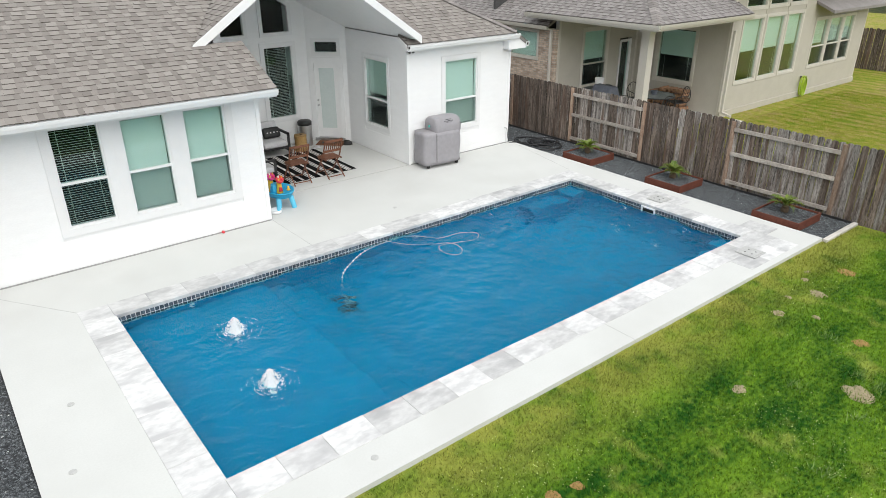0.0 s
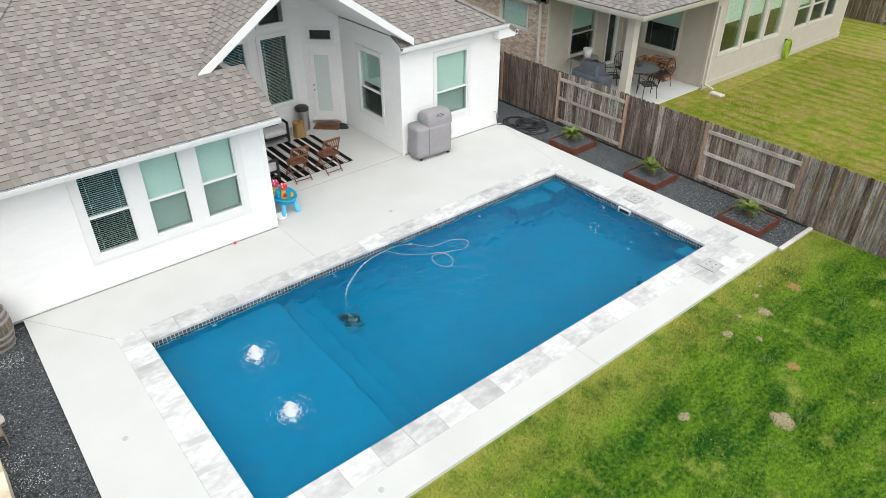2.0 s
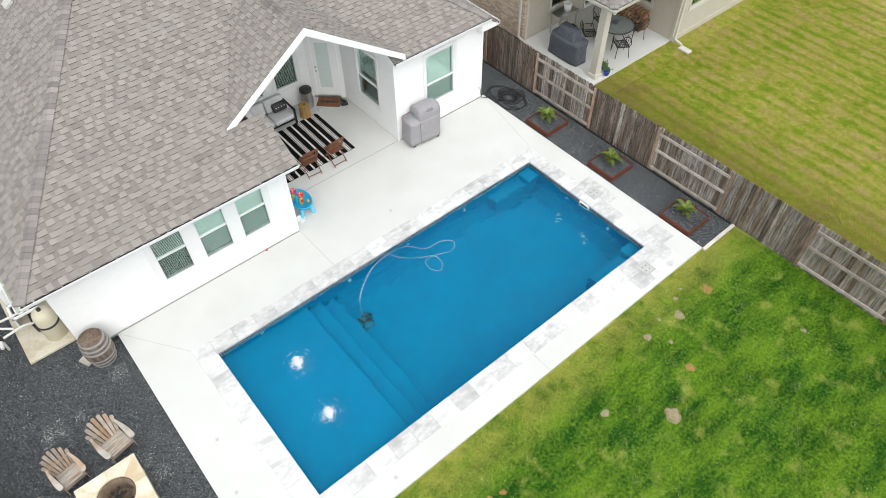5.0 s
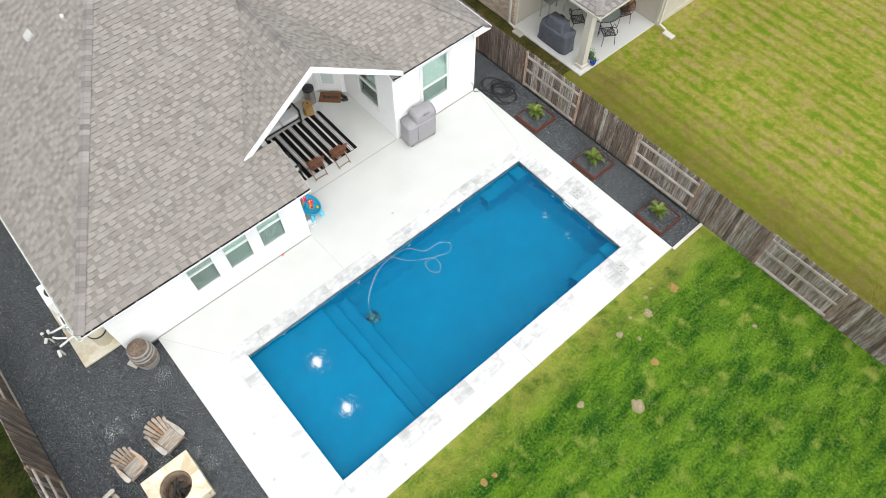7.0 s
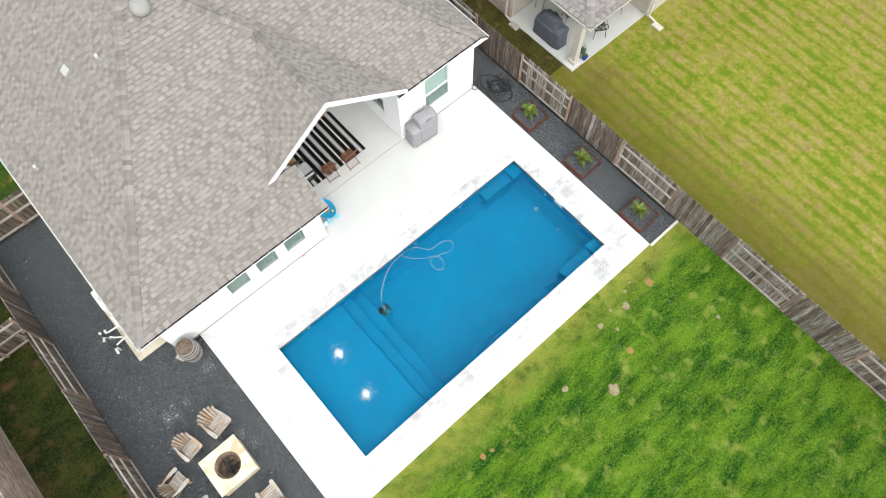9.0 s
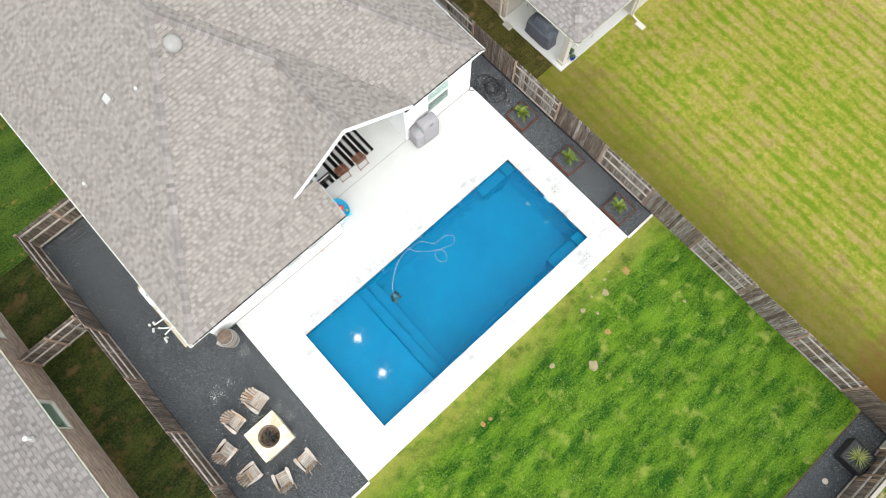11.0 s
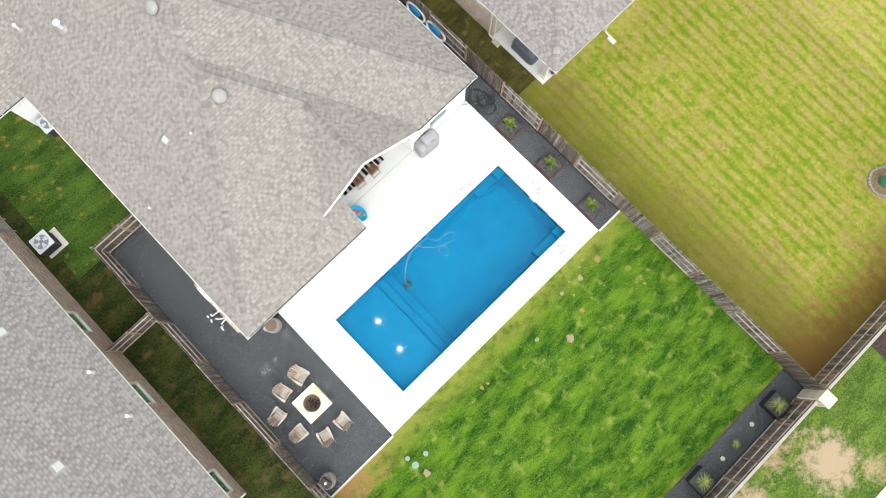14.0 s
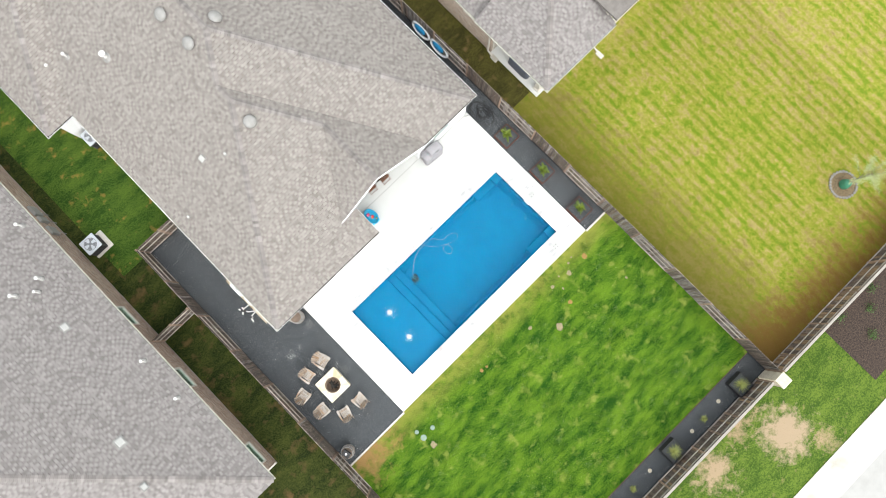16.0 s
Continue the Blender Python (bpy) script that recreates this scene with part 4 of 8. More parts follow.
gutter((8.07, YE2 + 0.02, ZE2 - 0.03), (XC + 0.06, YE2 + 0.02, ZE2 - 0.03), (0, -1), roof)
gutter((SW[0] + 0.02, SW[1] - 0.08, ZE - 0.03), (SW[0] + 0.02, JY, ZE - 0.03), (-1, 0), roof, litter=False)
gutter((XE - 0.02, YE2 - 0.02, ZE - 0.03), (XE - 0.02, NORTH, ZE - 0.03), (1, 0), roof)
gutter((JX + 0.02, JY - 0.08, ZE - 0.03), (JX + 0.02, NORTH, ZE - 0.03), (-1, 0), roof)
gutter((JX, JY + 0.02, ZE - 0.03), (SW[0], JY + 0.02, ZE - 0.03), (0, -1), roof)
# soffits and fascia
part("soffit", boxes((SW[0] + 0.03, SW[1] + 0.03, 2.68, SE1[0] - 0.02, SOUTH_Y - 0.03, 2.705)), TRIM, house)
part("soffit", boxes((8.1, YE2 + 0.03, 2.93, XC, WING_Y - 0.03, 2.955)), TRIM, house)
part("soffit", boxes((SW[0] + 0.03, SOUTH_Y - 0.025, 2.68, WEST_X - 0.03, NORTH, 2.705)), TRIM, house)
part("soffit", boxes((EAST_X + 0.03, WING_Y - 0.025, 2.68, XE - 0.03, NORTH, 2.705)), TRIM, house)
for a in ((SW[0], SW[1], SE1[0], SW[1] + 0.02, ZE), (8.07, YE2, XC, YE2 + 0.02, ZE2)):
    part("fascia", boxes((a[0] + 0.001, a[1] - 0.001, a[4] - 0.185, a[2] - 0.001, a[3], a[4] - 0.025)), TRIM, house)
# boxed return where the two eaves meet
bm = bmesh.new()
q = [(XC - 0.25, ZE2 - 0.20), (XC + 0.01, ZE2 - 0.035), (XE + 0.01, ZE - 0.035), (XE + 0.01, 2.675), (XC - 0.25, 2.675)]
fr = [bm.verts.new((x, YE2 + 0.023, z)) for x, z in q]
bk = [bm.verts.new((x, WING_Y - 0.03, z)) for x, z in q]
bm.faces.new(fr)
bm.faces.new(bk[::-1])
for i in range(5):
    bm.faces.new((fr[i], bk[i], bk[(i + 1) % 5], fr[(i + 1) % 5]))
part("eave_return", bm, TRIM, house)
for xa, ya, yb in ((SW[0], SW[1] + 0.021, JY), (XE - 0.02, YE2 + 0.021, NORTH)):
    part("fascia", boxes((xa, ya, 2.685, xa + 0.02, yb, ZE - 0.025)), TRIM, house)
# rake boards of the porch gable and of the low eave's end
for f, xe, s in ((gw, VX - 0.02, -1), (ge, GRX + 0.03, 1)):
    bm = bmesh.new()
    a, b = f(RX, RY0), f(xe, RY0)
    prof = [(a[0], a[2] + 0.015), (b[0], b[2] + 0.015), (b[0], b[2] - 0.17), (a[0], a[2] - 0.19)]
    fr = [bm.verts.new((x, RY0 - 0.035, z)) for x, z in prof]
    bk = [bm.verts.new((x, RY0 - 0.002, z)) for x, z in prof]
    bm.faces.new(fr)
    bm.faces.new(bk[::-1])
    for i in range(4):
        bm.faces.new((fr[i], fr[(i + 1) % 4], bk[(i + 1) % 4], bk[i]))
    part("rake_board", bm, TRIM, house)
    # sloping porch ceiling under the gable
    bm = bmesh.new()
    xi = PORCH_X if s < 0 else WING_X
    prism(bm, [(RX, RY0, RZ - 0.15), (xi, RY0, f(xi, 0)[2] - 0.15), (xi, 12.2, f(xi, 0)[2] - 0.15), (RX, 12.2, RZ - 0.15)], 0.03)
    part("porch_ceiling", bm, TRIM, house)
bm = bmesh.new()
dn = lambda p, k=0.035: (p[0], p[1], p[2] - k)
prism(bm, [dn(p1(SE1[0], SW[1])), dn(p1(SE1[0] + 0.014, SW[1])), dn(p1(SE1[0] + 0.014, 7.5)), dn(p1(SE1[0], 7.5))], 0.10)
part("rake_board", bm, TRIM, house)
bm = bmesh.new()
prism(bm, [dn(p2(8.03, YE2)), dn(p2(8.048, YE2)), dn(p2(8.048, 8.05)), dn(p2(8.03, 8.05))], 0.12)
part("rake_board", bm, TRIM, house)


# ---- walls ----
def wall_matrix(x, y, ang):
    return Matrix.Translation((x, y, 0)) @ Matrix.Rotation(radians(ang), 4, "Z")


def spans(lo, hi, cuts):
    out, a = [], lo
    for c, d in sorted(cuts):
        if c > a:
            out.append((a, c))
        a = max(a, d)
    if a < hi:
        out.append((a, hi))
    return out


def siding_wall(parent, m, length, height, openings, casing=0.1, course=0.178, mat=None, trim=None, boards=True, base=-0.02, thick=0.15, corner=True):
    """A wall with openings right through it, clad in lapped boards, with casings round the openings."""
    mat, trim = mat or WHITE, trim or TRIM
    core = bmesh.new()
    us = sorted({0.0, length, *[o[0] for o in openings], *[o[1] for o in openings]})
    for a, b in zip(us, us[1:]):
        mid = (a + b) / 2
        for z0, z1 in spans(base, height, [(o[2], o[3]) for o in openings if o[0] < mid < o[1]]):
            box(core, a, 0.0, z0, b, thick, z1, m)
    w = part("wall", core, mat, parent)
    if boards:
        z = base + 0.03
        while z < height - 0.02:
            t = min(z + course, height)
            cuts = [(o[0] - casing, o[1] + casing) for o in openings if o[2] - casing < t - 0.02 and o[3] + casing > z + 0.02]
            for a, b in spans(0.06 if corner else 0.0, length - (0.06 if corner else 0.0), cuts):
                bm = bmesh.new()
                pr = [(-0.0165, z), (-0.008, t + 0.012), (-0.001, t + 0.012), (-0.001, z)]
                la = [bm.verts.new(m @ Vector((a, y, q))) for y, q in pr]
                lb = [bm.verts.new(m @ Vector((b, y, q))) for y, q in pr]
                for i in range(4):
                    bm.faces.new((la[i], la[(i + 1) % 4], lb[(i + 1) % 4], lb[i]))
                bm.faces.new(la[::-1])
                bm.faces.new(lb)
                part("siding_board", bm, mat, w)
            z = t
    if corner:
        for a, b in ((-0.024, 0.06), (length - 0.06, length + 0.024)):
            part("corner_board", box(bmesh.new(), a, -0.026, base, b, 0.0, height, m), trim, w)
    return w


def frame_ring(bm, outer, inner, y0, y1, m):
    """A closed rectangular frame as one solid."""
    loops = []
    for r in (outer, inner):
        for y in (y0, y1):
            loops.append([bm.verts.new(m @ Vector((x, y, z))) for x, z in ((r[0], r[1]), (r[2], r[1]), (r[2], r[3]), (r[0], r[3]))])
    of, ob_, nf, nb = loops
    for i in range(4):
        j = (i + 1) % 4
        bm.faces.new((of[i], of[j], nf[j], nf[i]))
        bm.faces.new((ob_[i], nb[i], nb[j], ob_[j]))
        bm.faces.new((of[i], ob_[i], ob_[j], of[j]))
        bm.faces.new((nf[i], nf[j], nb[j], nb[i]))
    return bm


def window(parent, m, u0, u1, z0, z1, split=0.45, blind="shut", casing=0.1, mat=None, sill=True):
    """A window unit in a wall: frame, sashes, panes, a screen on the lower sash and a slatted blind."""
    mat = mat or VINYL
    c = casing
    w = part("window", frame_ring(bmesh.new(), (u0, z0, u1, z1), (u0 + 0.035, z0 + 0.045, u1 - 0.035, z1 - 0.04), -0.012, 0.09, m), mat, parent)
    part("casing", frame_ring(bmesh.new(), (u0 - c, z0 - c, u1 + c, z1 + c), (u0 + 0.001, z0 + 0.001, u1 - 0.001, z1 - 0.001), -0.03, -0.014, m), mat, w)
    a, b, lo, hi = u0 + 0.035, u1 - 0.035, z0 + 0.045, z1 - 0.04
    if split:
        zm = z0 + (z1 - z0) * split
        part("meeting_rail", box(bmesh.new(), a, -0.008, zm - 0.022, b, 0.06, zm + 0.022, m), mat, w)
        lights = ((lo, zm - 0.022), (zm + 0.022, hi))
        part("screen", box(bmesh.new(), a, 0.004, lo, b, 0.006, zm - 0.022, m), SCREEN, w)
    else:
        lights = ((lo, hi),)
    for l0, l1 in lights:
        p = part("pane", box(bmesh.new(), a, 0.030, l0, b, 0.036, l1, m), GLASS, w)
        p.visible_shadow = False
    if blind:
        bm = bmesh.new()
        z = lo + 0.02
        tilt = -0.02 if blind == "open" else -1.3
        half = 0.011 if blind == "open" else 0.024
        if blind == "half":
            z = lo + (hi - lo) * 0.48
        while z < hi - 0.03:
            q = m @ Matrix.Translation(((a + b) / 2, 0.115, z)) @ Matrix.Rotation(tilt, 4, "X")
            box(bm, -(b - a) / 2 + 0.005, -half, -0.0012, (b - a) / 2 - 0.005, half, 0.0012, q)
            z += 0.042
        for k in (0.15, 0.85):
            u = a + (b - a) * k
            box(bm, u - 0.004, 0.085, lo + 0.01, u + 0.004, 0.087, hi - 0.02, m)
        part("blind", bm, BLIND, w)
    return w


HW = 2.72
win3 = [(1.0 * WEST_X * 0 + a - WEST_X, b - WEST_X, 0.78, 2.58) for a, b in ((-0.04, 0.77), (1.09, 1.90), (2.20, 3.01))]
m = wall_matrix(WEST_X, SOUTH_Y, 0)
siding_wall(house, m, PORCH_X - WEST_X, HW, win3, casing=0.146)
for a, b in ((0.77, 1.09), (1.90, 2.20)):
    part("mullion_trim", boxes((a + 0.143, SOUTH_Y - 0.0285, 0.636, b - 0.143, SOUTH_Y - 0.001, 2.724)), VINYL, house)
for i, o in enumerate(win3):
    window(house, m, *o, blind="open" if i == 0 else "shut", casing=0.145)
m = wall_matrix(WING_X, WING_Y, 0)
o = (9.40 - WING_X, 10.53 - WING_X, 0.78, 2.57)
siding_wall(house, m, EAST_X - WING_X, 2.97, [o])
window(house, m, *o, split=0.41)
m = wall_matrix(WING_X, 10.9, -90)
o = (10.9 - 9.97, 10.9 - 8.88, 0.75, 2.55)
siding_wall(house, m, 10.9 - WING_Y, 3.19, [o], corner=False)
window(house, m, *o, split=0.41, blind="half")
m = wall_matrix(EAST_X, WING_Y, 90)
siding_wall(house, m, 21, HW, [])
m = wall_matrix(WEST_X, 29, -90)
siding_wall(house, m, 29 - SOUTH_Y, HW, [])
m = wall_matrix(PORCH_X, SOUTH_Y, 90)
siding_wall(house, m, 1.0, 2.9, [], corner=False)
m = wall_matrix(PORCH_X, SOUTH_Y + 1.0, 90)
for k in range(8):
    siding_wall(house, m @ Matrix.Translation((k * 0.5, 0, 0)), 0.5, min(3.85, p1(0, SOUTH_Y + 1.0 + k * 0.5)[2] - 0.14), [], corner=False)
# walls under the jog of the west eave
JWX, JWY = -3.95, 21.55
siding_wall(house, wall_matrix(JWX, JWY, 0), WEST_X - JWX - 0.02, HW, [])
siding_wall(house, wall_matrix(JWX, 29, -90), 29 - JWY - 0.16, HW, [])
# north end closes the house
part("wall", boxes((JWX, 29, -0.02, EAST_X, 29.15, HW)), WHITE, house)
# porch back wall: two tall windows with sloped lights over them, panelled in white trim
BY = 11.7
ZT = 2.95
mb = wall_matrix(PORCH_X, BY, 0)
tall = [(4.86, 5.66), (6.10, 6.95)]
ops = [(a - PORCH_X, b - PORCH_X, 0.80, 2.78) for a, b in tall]
siding_wall(house, mb, 7.4 - PORCH_X, ZT, ops, boards=False, corner=False)
for o in ops:
    window(house, mb, *o, split=0, blind="open")
DW0, DW1 = (7.4, BY), (WING_X, 10.9)
md = wall_matrix(7.4, BY, math.degrees(math.atan2(DW1[1] - DW0[1], DW1[0] - DW0[0])))
dl = math.hypot(DW1[0] - DW0[0], DW1[1] - DW0[1])
DO = (0.12, 0.92, 0.10, 2.30)
TO = (0.20, 0.90, 2.50, 2.86)
siding_wall(house, md, dl, 3.12, [DO, TO], boards=False, corner=False)
bm = bmesh.new()
ct = lambda x: RZ - MG * (x - RX) - 0.165
fr_ = [(7.4, BY, 3.12), (WING_X, 10.9, 3.12), (WING_X, 10.9, ct(WING_X)), (7.4, BY, ct(7.4))]
va = [bm.verts.new(p) for p in fr_]
vb = [bm.verts.new((p[0] + 0.1, p[1] + 0.1, p[2])) for p in fr_]
bm.faces.new(va)
bm.faces.new(vb[::-1])
for i in range(4):
    bm.faces.new((va[i], vb[i], vb[(i + 1) % 4], va[(i + 1) % 4]))
part("wall", bm, WHITE, house)
window(house, md, *TO, split=0, blind=None, casing=0.06)

# dark panels added behind the glass in place of shaded rooms
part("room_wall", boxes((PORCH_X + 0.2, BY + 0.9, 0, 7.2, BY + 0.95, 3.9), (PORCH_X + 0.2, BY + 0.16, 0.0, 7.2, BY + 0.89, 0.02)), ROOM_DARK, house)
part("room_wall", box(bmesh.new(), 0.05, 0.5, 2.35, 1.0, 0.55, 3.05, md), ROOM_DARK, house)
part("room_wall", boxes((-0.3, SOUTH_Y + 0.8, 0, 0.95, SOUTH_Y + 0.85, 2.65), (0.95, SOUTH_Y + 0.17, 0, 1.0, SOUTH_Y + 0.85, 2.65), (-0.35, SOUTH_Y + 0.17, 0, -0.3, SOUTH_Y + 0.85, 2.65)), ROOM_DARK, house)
# upper gable wall over the tall windows, with two sloped lights
gbm = bmesh.new()
top = lambda x: RZ - MG * abs(x - RX) - 0.165


def gable_piece(bm, xa, xb, lo0, lo1):
    """The wall between xa and xb from a lower line up to the ceiling."""
    xs = [xa, RX, xb] if xa < RX < xb else [xa, xb]
    lo = lambda x: lo0 + (lo1 - lo0) * (x - xa) / (xb - xa)
    for a, b in zip(xs, xs[1:]):
        q = [(a, lo(a)), (b, lo(b)), (b, top(b)), (a, top(a))]
        f = [bm.verts.new((x, BY, z)) for x, z in q]
        k = [bm.verts.new((x, BY + 0.15, z)) for x, z in q]
        bm.faces.new(f)
        bm.faces.new(k[::-1])
        for i in range(4):
            bm.faces.new((f[i], k[i], k[(i + 1) % 4], f[(i + 1) % 4]))


lights = [(4.86, 5.40, 3.05, 1), (6.15, 6.92, 3.05, -1)]
gable_piece(gbm, PORCH_X, 4.86, ZT, ZT)
gable_piece(gbm, 5.66, 6.10, ZT, ZT)
gable_piece(gbm, 6.95, 7.45, ZT, ZT)
for a, b in tall:
    gable_piece(gbm, a, b, top(a) - 0.28, top(b) - 0.28)
    box(gbm, a, BY, ZT, b, BY + 0.15, 3.08)
gw_ = part("wall", gbm, WHITE, house)
for a, b in tall:
    zs = [(a, 3.085), (b, 3.085), (b, top(b) - 0.285), (a, top(a) - 0.285)]
    bm = bmesh.new()
    bm.faces.new([bm.verts.new((x, BY + 0.05, z)) for x, z in zs])
    w = part("window", bm, GLASS, house)
    fr = bmesh.new()
    for ib, ((xa, za), (xb, zb)) in enumerate(zip(zs, zs[1:] + zs[:1])):
        d = Vector((xb - xa, 0, zb - za))
        mm = Matrix.Translation((xa, BY, za)) @ Matrix.Rotation(-math.atan2(d.z, d.x), 4, "Y")
        box(fr, -0.04, -0.03 - 0.004 * ib, -0.05 if ib else -0.046, d.length + 0.04, 0.07 + 0.004 * ib, 0.05, mm)
    part("frame", fr, VINYL, w)

# ---- west neighbour ----
wh = root("neighbour_house", "brown brick house with a grey shingle roof", "house")
WX, WY = -7.78, 1.14
MN = 0.62
NZ = 2.85
wpk = WX - 7.5
w_s = [
    ([(WX, WY, NZ), (WX, 40, NZ), (wpk, 40, NZ + MN * 7.5), (wpk, WY + 7.5 * 1.2, NZ + MN * 7.5)], (-1, 0)),
    ([(WX - 15, WY, NZ), (WX, WY, NZ), (wpk, WY + 7.5 * 1.2, NZ + MN * 7.5)], (0, 1)),
]
wroof = slope_solid(wh, [s[0] for s in w_s])
wroof.name = "roof"
for poly, up in w_s:
    shingle_slope(poly, up, wroof, SHINGLE_W, rng)
ridge_caps((WX, WY, NZ), (wpk, WY + 9.0, NZ + MN * 7.5), ((1, 0, -MN), (0, -1, -MN / 1.2)), wroof, rng)
gutter((WX - 0.02, WY, NZ - 0.03), (WX - 0.02, 40, NZ - 0.03), (1, 0), wroof, hang=2.0, mat=TAN_TRIM)
wins_w = [(30.0 - y - 0.45, 30.0 - y + 0.45, 1.2, 2.1) for y in (2.6, 7.7, 12.0)]
mw = wall_matrix(-8.05, 1.75, 90)
wins_w = [(y - 1.75 - 0.6, y - 1.75 + 0.6, 1.0, 2.3) for y in (2.75, 7.9, 12.2)]
siding_wall(wh, mw, 38, 2.8, wins_w, boards=False, corner=False, mat=BRICK)
for o in wins_w:
    window(wh, mw, *o, split=0, casing=0.05, mat=TAN_TRIM)
part("wall", boxes((-22, 1.75, -0.1, -8.055, 1.9, 2.8)), BRICK, wh)
part("soffit", boxes((-22.5, WY + 0.03, 2.7, WX - 0.04, 1.74, 2.72), (-8.04, 1.75, 2.7, WX - 0.04, 40, 2.72)), TAN_TRIM, wh)
part("foundation", boxes((-8.13, 1.67, -0.14, -8.055, 40, 0.12), (-22, 1.67, -0.14, -8.135, 1.745, 0.12)), CURB, wh)

# ---- east neighbour ----
eh = root("neighbour_house", "tan house with brick wing, covered patio and tall windows", "house")
ex0, ey0 = 14.68, 5.34
ME = 0.5
EZ = 3.30
e_s = [
    ([(ex0, ey0, EZ), (19.55, ey0, EZ), (19.55, ey0 + 4.87, EZ + ME * 4.87)], (0, 1)),
    ([(ex0, ey0, EZ), (ex0 + 4.87, ey0 + 4.87, EZ + ME * 4.87), (ex0 + 4.87, 10.4, EZ + ME * 4.87), (ex0, 10.4, EZ)], (1, 0)),
    ([(14.92, 9.6, 2.9), (20.4, 9.6, 5.64), (20.4, 30, 5.64), (14.92, 30, 2.9)], (1, 0)),
]
eroof = slope_solid(eh, [s[0] for s in e_s])
eroof.name = "roof"
for poly, up in e_s:
    shingle_slope(poly, up, eroof, SHINGLE_W, rng)
ridge_caps((ex0, ey0, EZ), (ex0 + 4.87, ey0 + 4.87, EZ + ME * 4.87), ((-1, 0, -ME), (0, -1, -ME)), eroof, rng)
gutter((ex0, ey0 + 0.02, EZ - 0.03), (19.55, ey0 + 0.02, EZ - 0.03), (0, -1), eroof, hang=1.2, mat=TAN_TRIM)
gutter((ex0 + 0.02, ey0 - 0.09, EZ - 0.03), (ex0 + 0.02, 10.4, EZ - 0.03), (-1, 0), eroof, hang=1.2, mat=TAN_TRIM)
gutter((14.94, 9.6, 2.87), (14.94, 30, 2.87), (-1, 0), eroof, hang=1.2, mat=TAN_TRIM)
part("soffit", boxes((ex0 + 0.03, ey0 + 0.03, 3.10, 19.4, 10.3, 3.13), (14.95, 9.6, 2.75, 15.2, 30, 2.77)), TAN_TRIM, eh)
part("fascia", boxes((ex0, ey0 + 0.002, 3.1, 19.5, ey0 + 0.02, 3.26), (ex0, ey0 + 0.021, 3.1, ex0 + 0.02, 10.4, 3.26)), TAN_TRIM, eh)
part("patio_slab", boxes((15.2, 5.94, -0.3, 19.44, 9.48, -0.03)), CONCRETE, eh)
part("post", boxes((15.45, 6.12, -0.03, 15.72, 6.39, 3.10), (15.40, 6.07, -0.029, 15.77, 6.44, 0.12), (15.40, 6.07, 2.95, 15.77, 6.44, 3.099)), TAN_TRIM, eh)
mm = wall_matrix(15.2, 30, -90)
ob_ = (30 - 11.6, 30 - 10.3, 1.75, 2.62)
siding_wall(eh, mm, 30 - 9.5, 2.75, [ob_], boards=False, corner=False, mat=BRICK_E)
window(eh, mm, *ob_, split=0, casing=0.06, mat=TAN_TRIM)
mm = wall_matrix(15.35, 9.5, 0)
ow, od = (1.25, 2.45, 0.75, 2.6), (3.18, 3.82, -0.02, 2.2)
siding_wall(eh, mm, 4.1, 3.1, [ow, od], mat=TAN, trim=TAN_TRIM, base=-0.05)
window(eh, mm, *ow, split=0.4, blind="half", mat=TAN_TRIM)
window(eh, mm, od[0] + 0.06, od[1] - 0.06, 0.06, 2.1, split=0, blind=None, casing=0.05, mat=TRIM)
mm = wall_matrix(19.45, 9.5, -90)
o = (0.98, 2.40, 0.88, 2.75 - 0.12)
siding_wall(eh, mm, 3.6, 3.6, [o], mat=TAN, trim=TAN_TRIM, base=-0.05)
window(eh, mm, *o, split=0, blind="half", mat=TAN_TRIM)
mm = wall_matrix(19.45, 5.9, 0)
big = [(20.12, 21.35), (21.60, 22.80), (23.02, 24.10)]
far = [(25.22, 26.25), (26.42, 27.45), (27.62, 28.45)]
ops = [(a - 19.45, b - 19.45, 0.98, 3.02) for a, b in big] + [(a - 19.45, b - 19.45, 0.98, 2.66) for a, b in far] + [(a - 19.45, b - 19.45, 3.35, 3.9) for a, b in big]
siding_wall(eh, mm, 10.1, 4.2, ops, mat=TAN, trim=TAN_TRIM, base=-0.05, casing=0.08)
for i, o in enumerate(ops):
    window(eh, mm, *o, split=0 if i < 3 or i > 5 else 0.42, blind="half" if i < 6 else None, casing=0.075, mat=TAN_TRIM)
mm = wall_matrix(29.55, 5.9, 90)
siding_wall(eh, mm, 12, 4.2, [], mat=TAN, trim=TAN_TRIM, base=-0.05)
part("roof", boxes((19.2, 5.3, 4.2, 30.1, 20, 4.35)), UNDERLAY, eh)
part("roof", prism(bmesh.new(), [(24.9, 5.2, 3.05), (30.1, 5.2, 3.05), (30.1, 5.895, 3.35), (24.9, 5.895, 3.35)], 0.1), SHINGLE_W[0], eh)
part("foundation", boxes((19.44, 5.84, -0.14, 29.6, 5.895, 0.10)), TAN, eh)
# unseen back wall, floors and partition, added dark so the windows read dim
part("room_wall", boxes((15.36, 12.6, -0.1, 29.5, 12.7, 4.2), (15.36, 9.66, -0.06, 29.4, 12.6, -0.03), (19.61, 6.06, -0.06, 29.4, 9.655, -0.03), (24.7, 6.1, -0.03, 24.8, 12.6, 4.2)), ROOM, eh)
# stone column at the corner of the back fence
STONE = surf("cream_limestone", (0.46, 0.40, 0.30), (0.66, 0.60, 0.49), 5, 0.9, 0.5, 0.01)
col = root("stone_column", "cream limestone fence column with a flat cap", "column", at=(13.0, -12.95, -0.1))
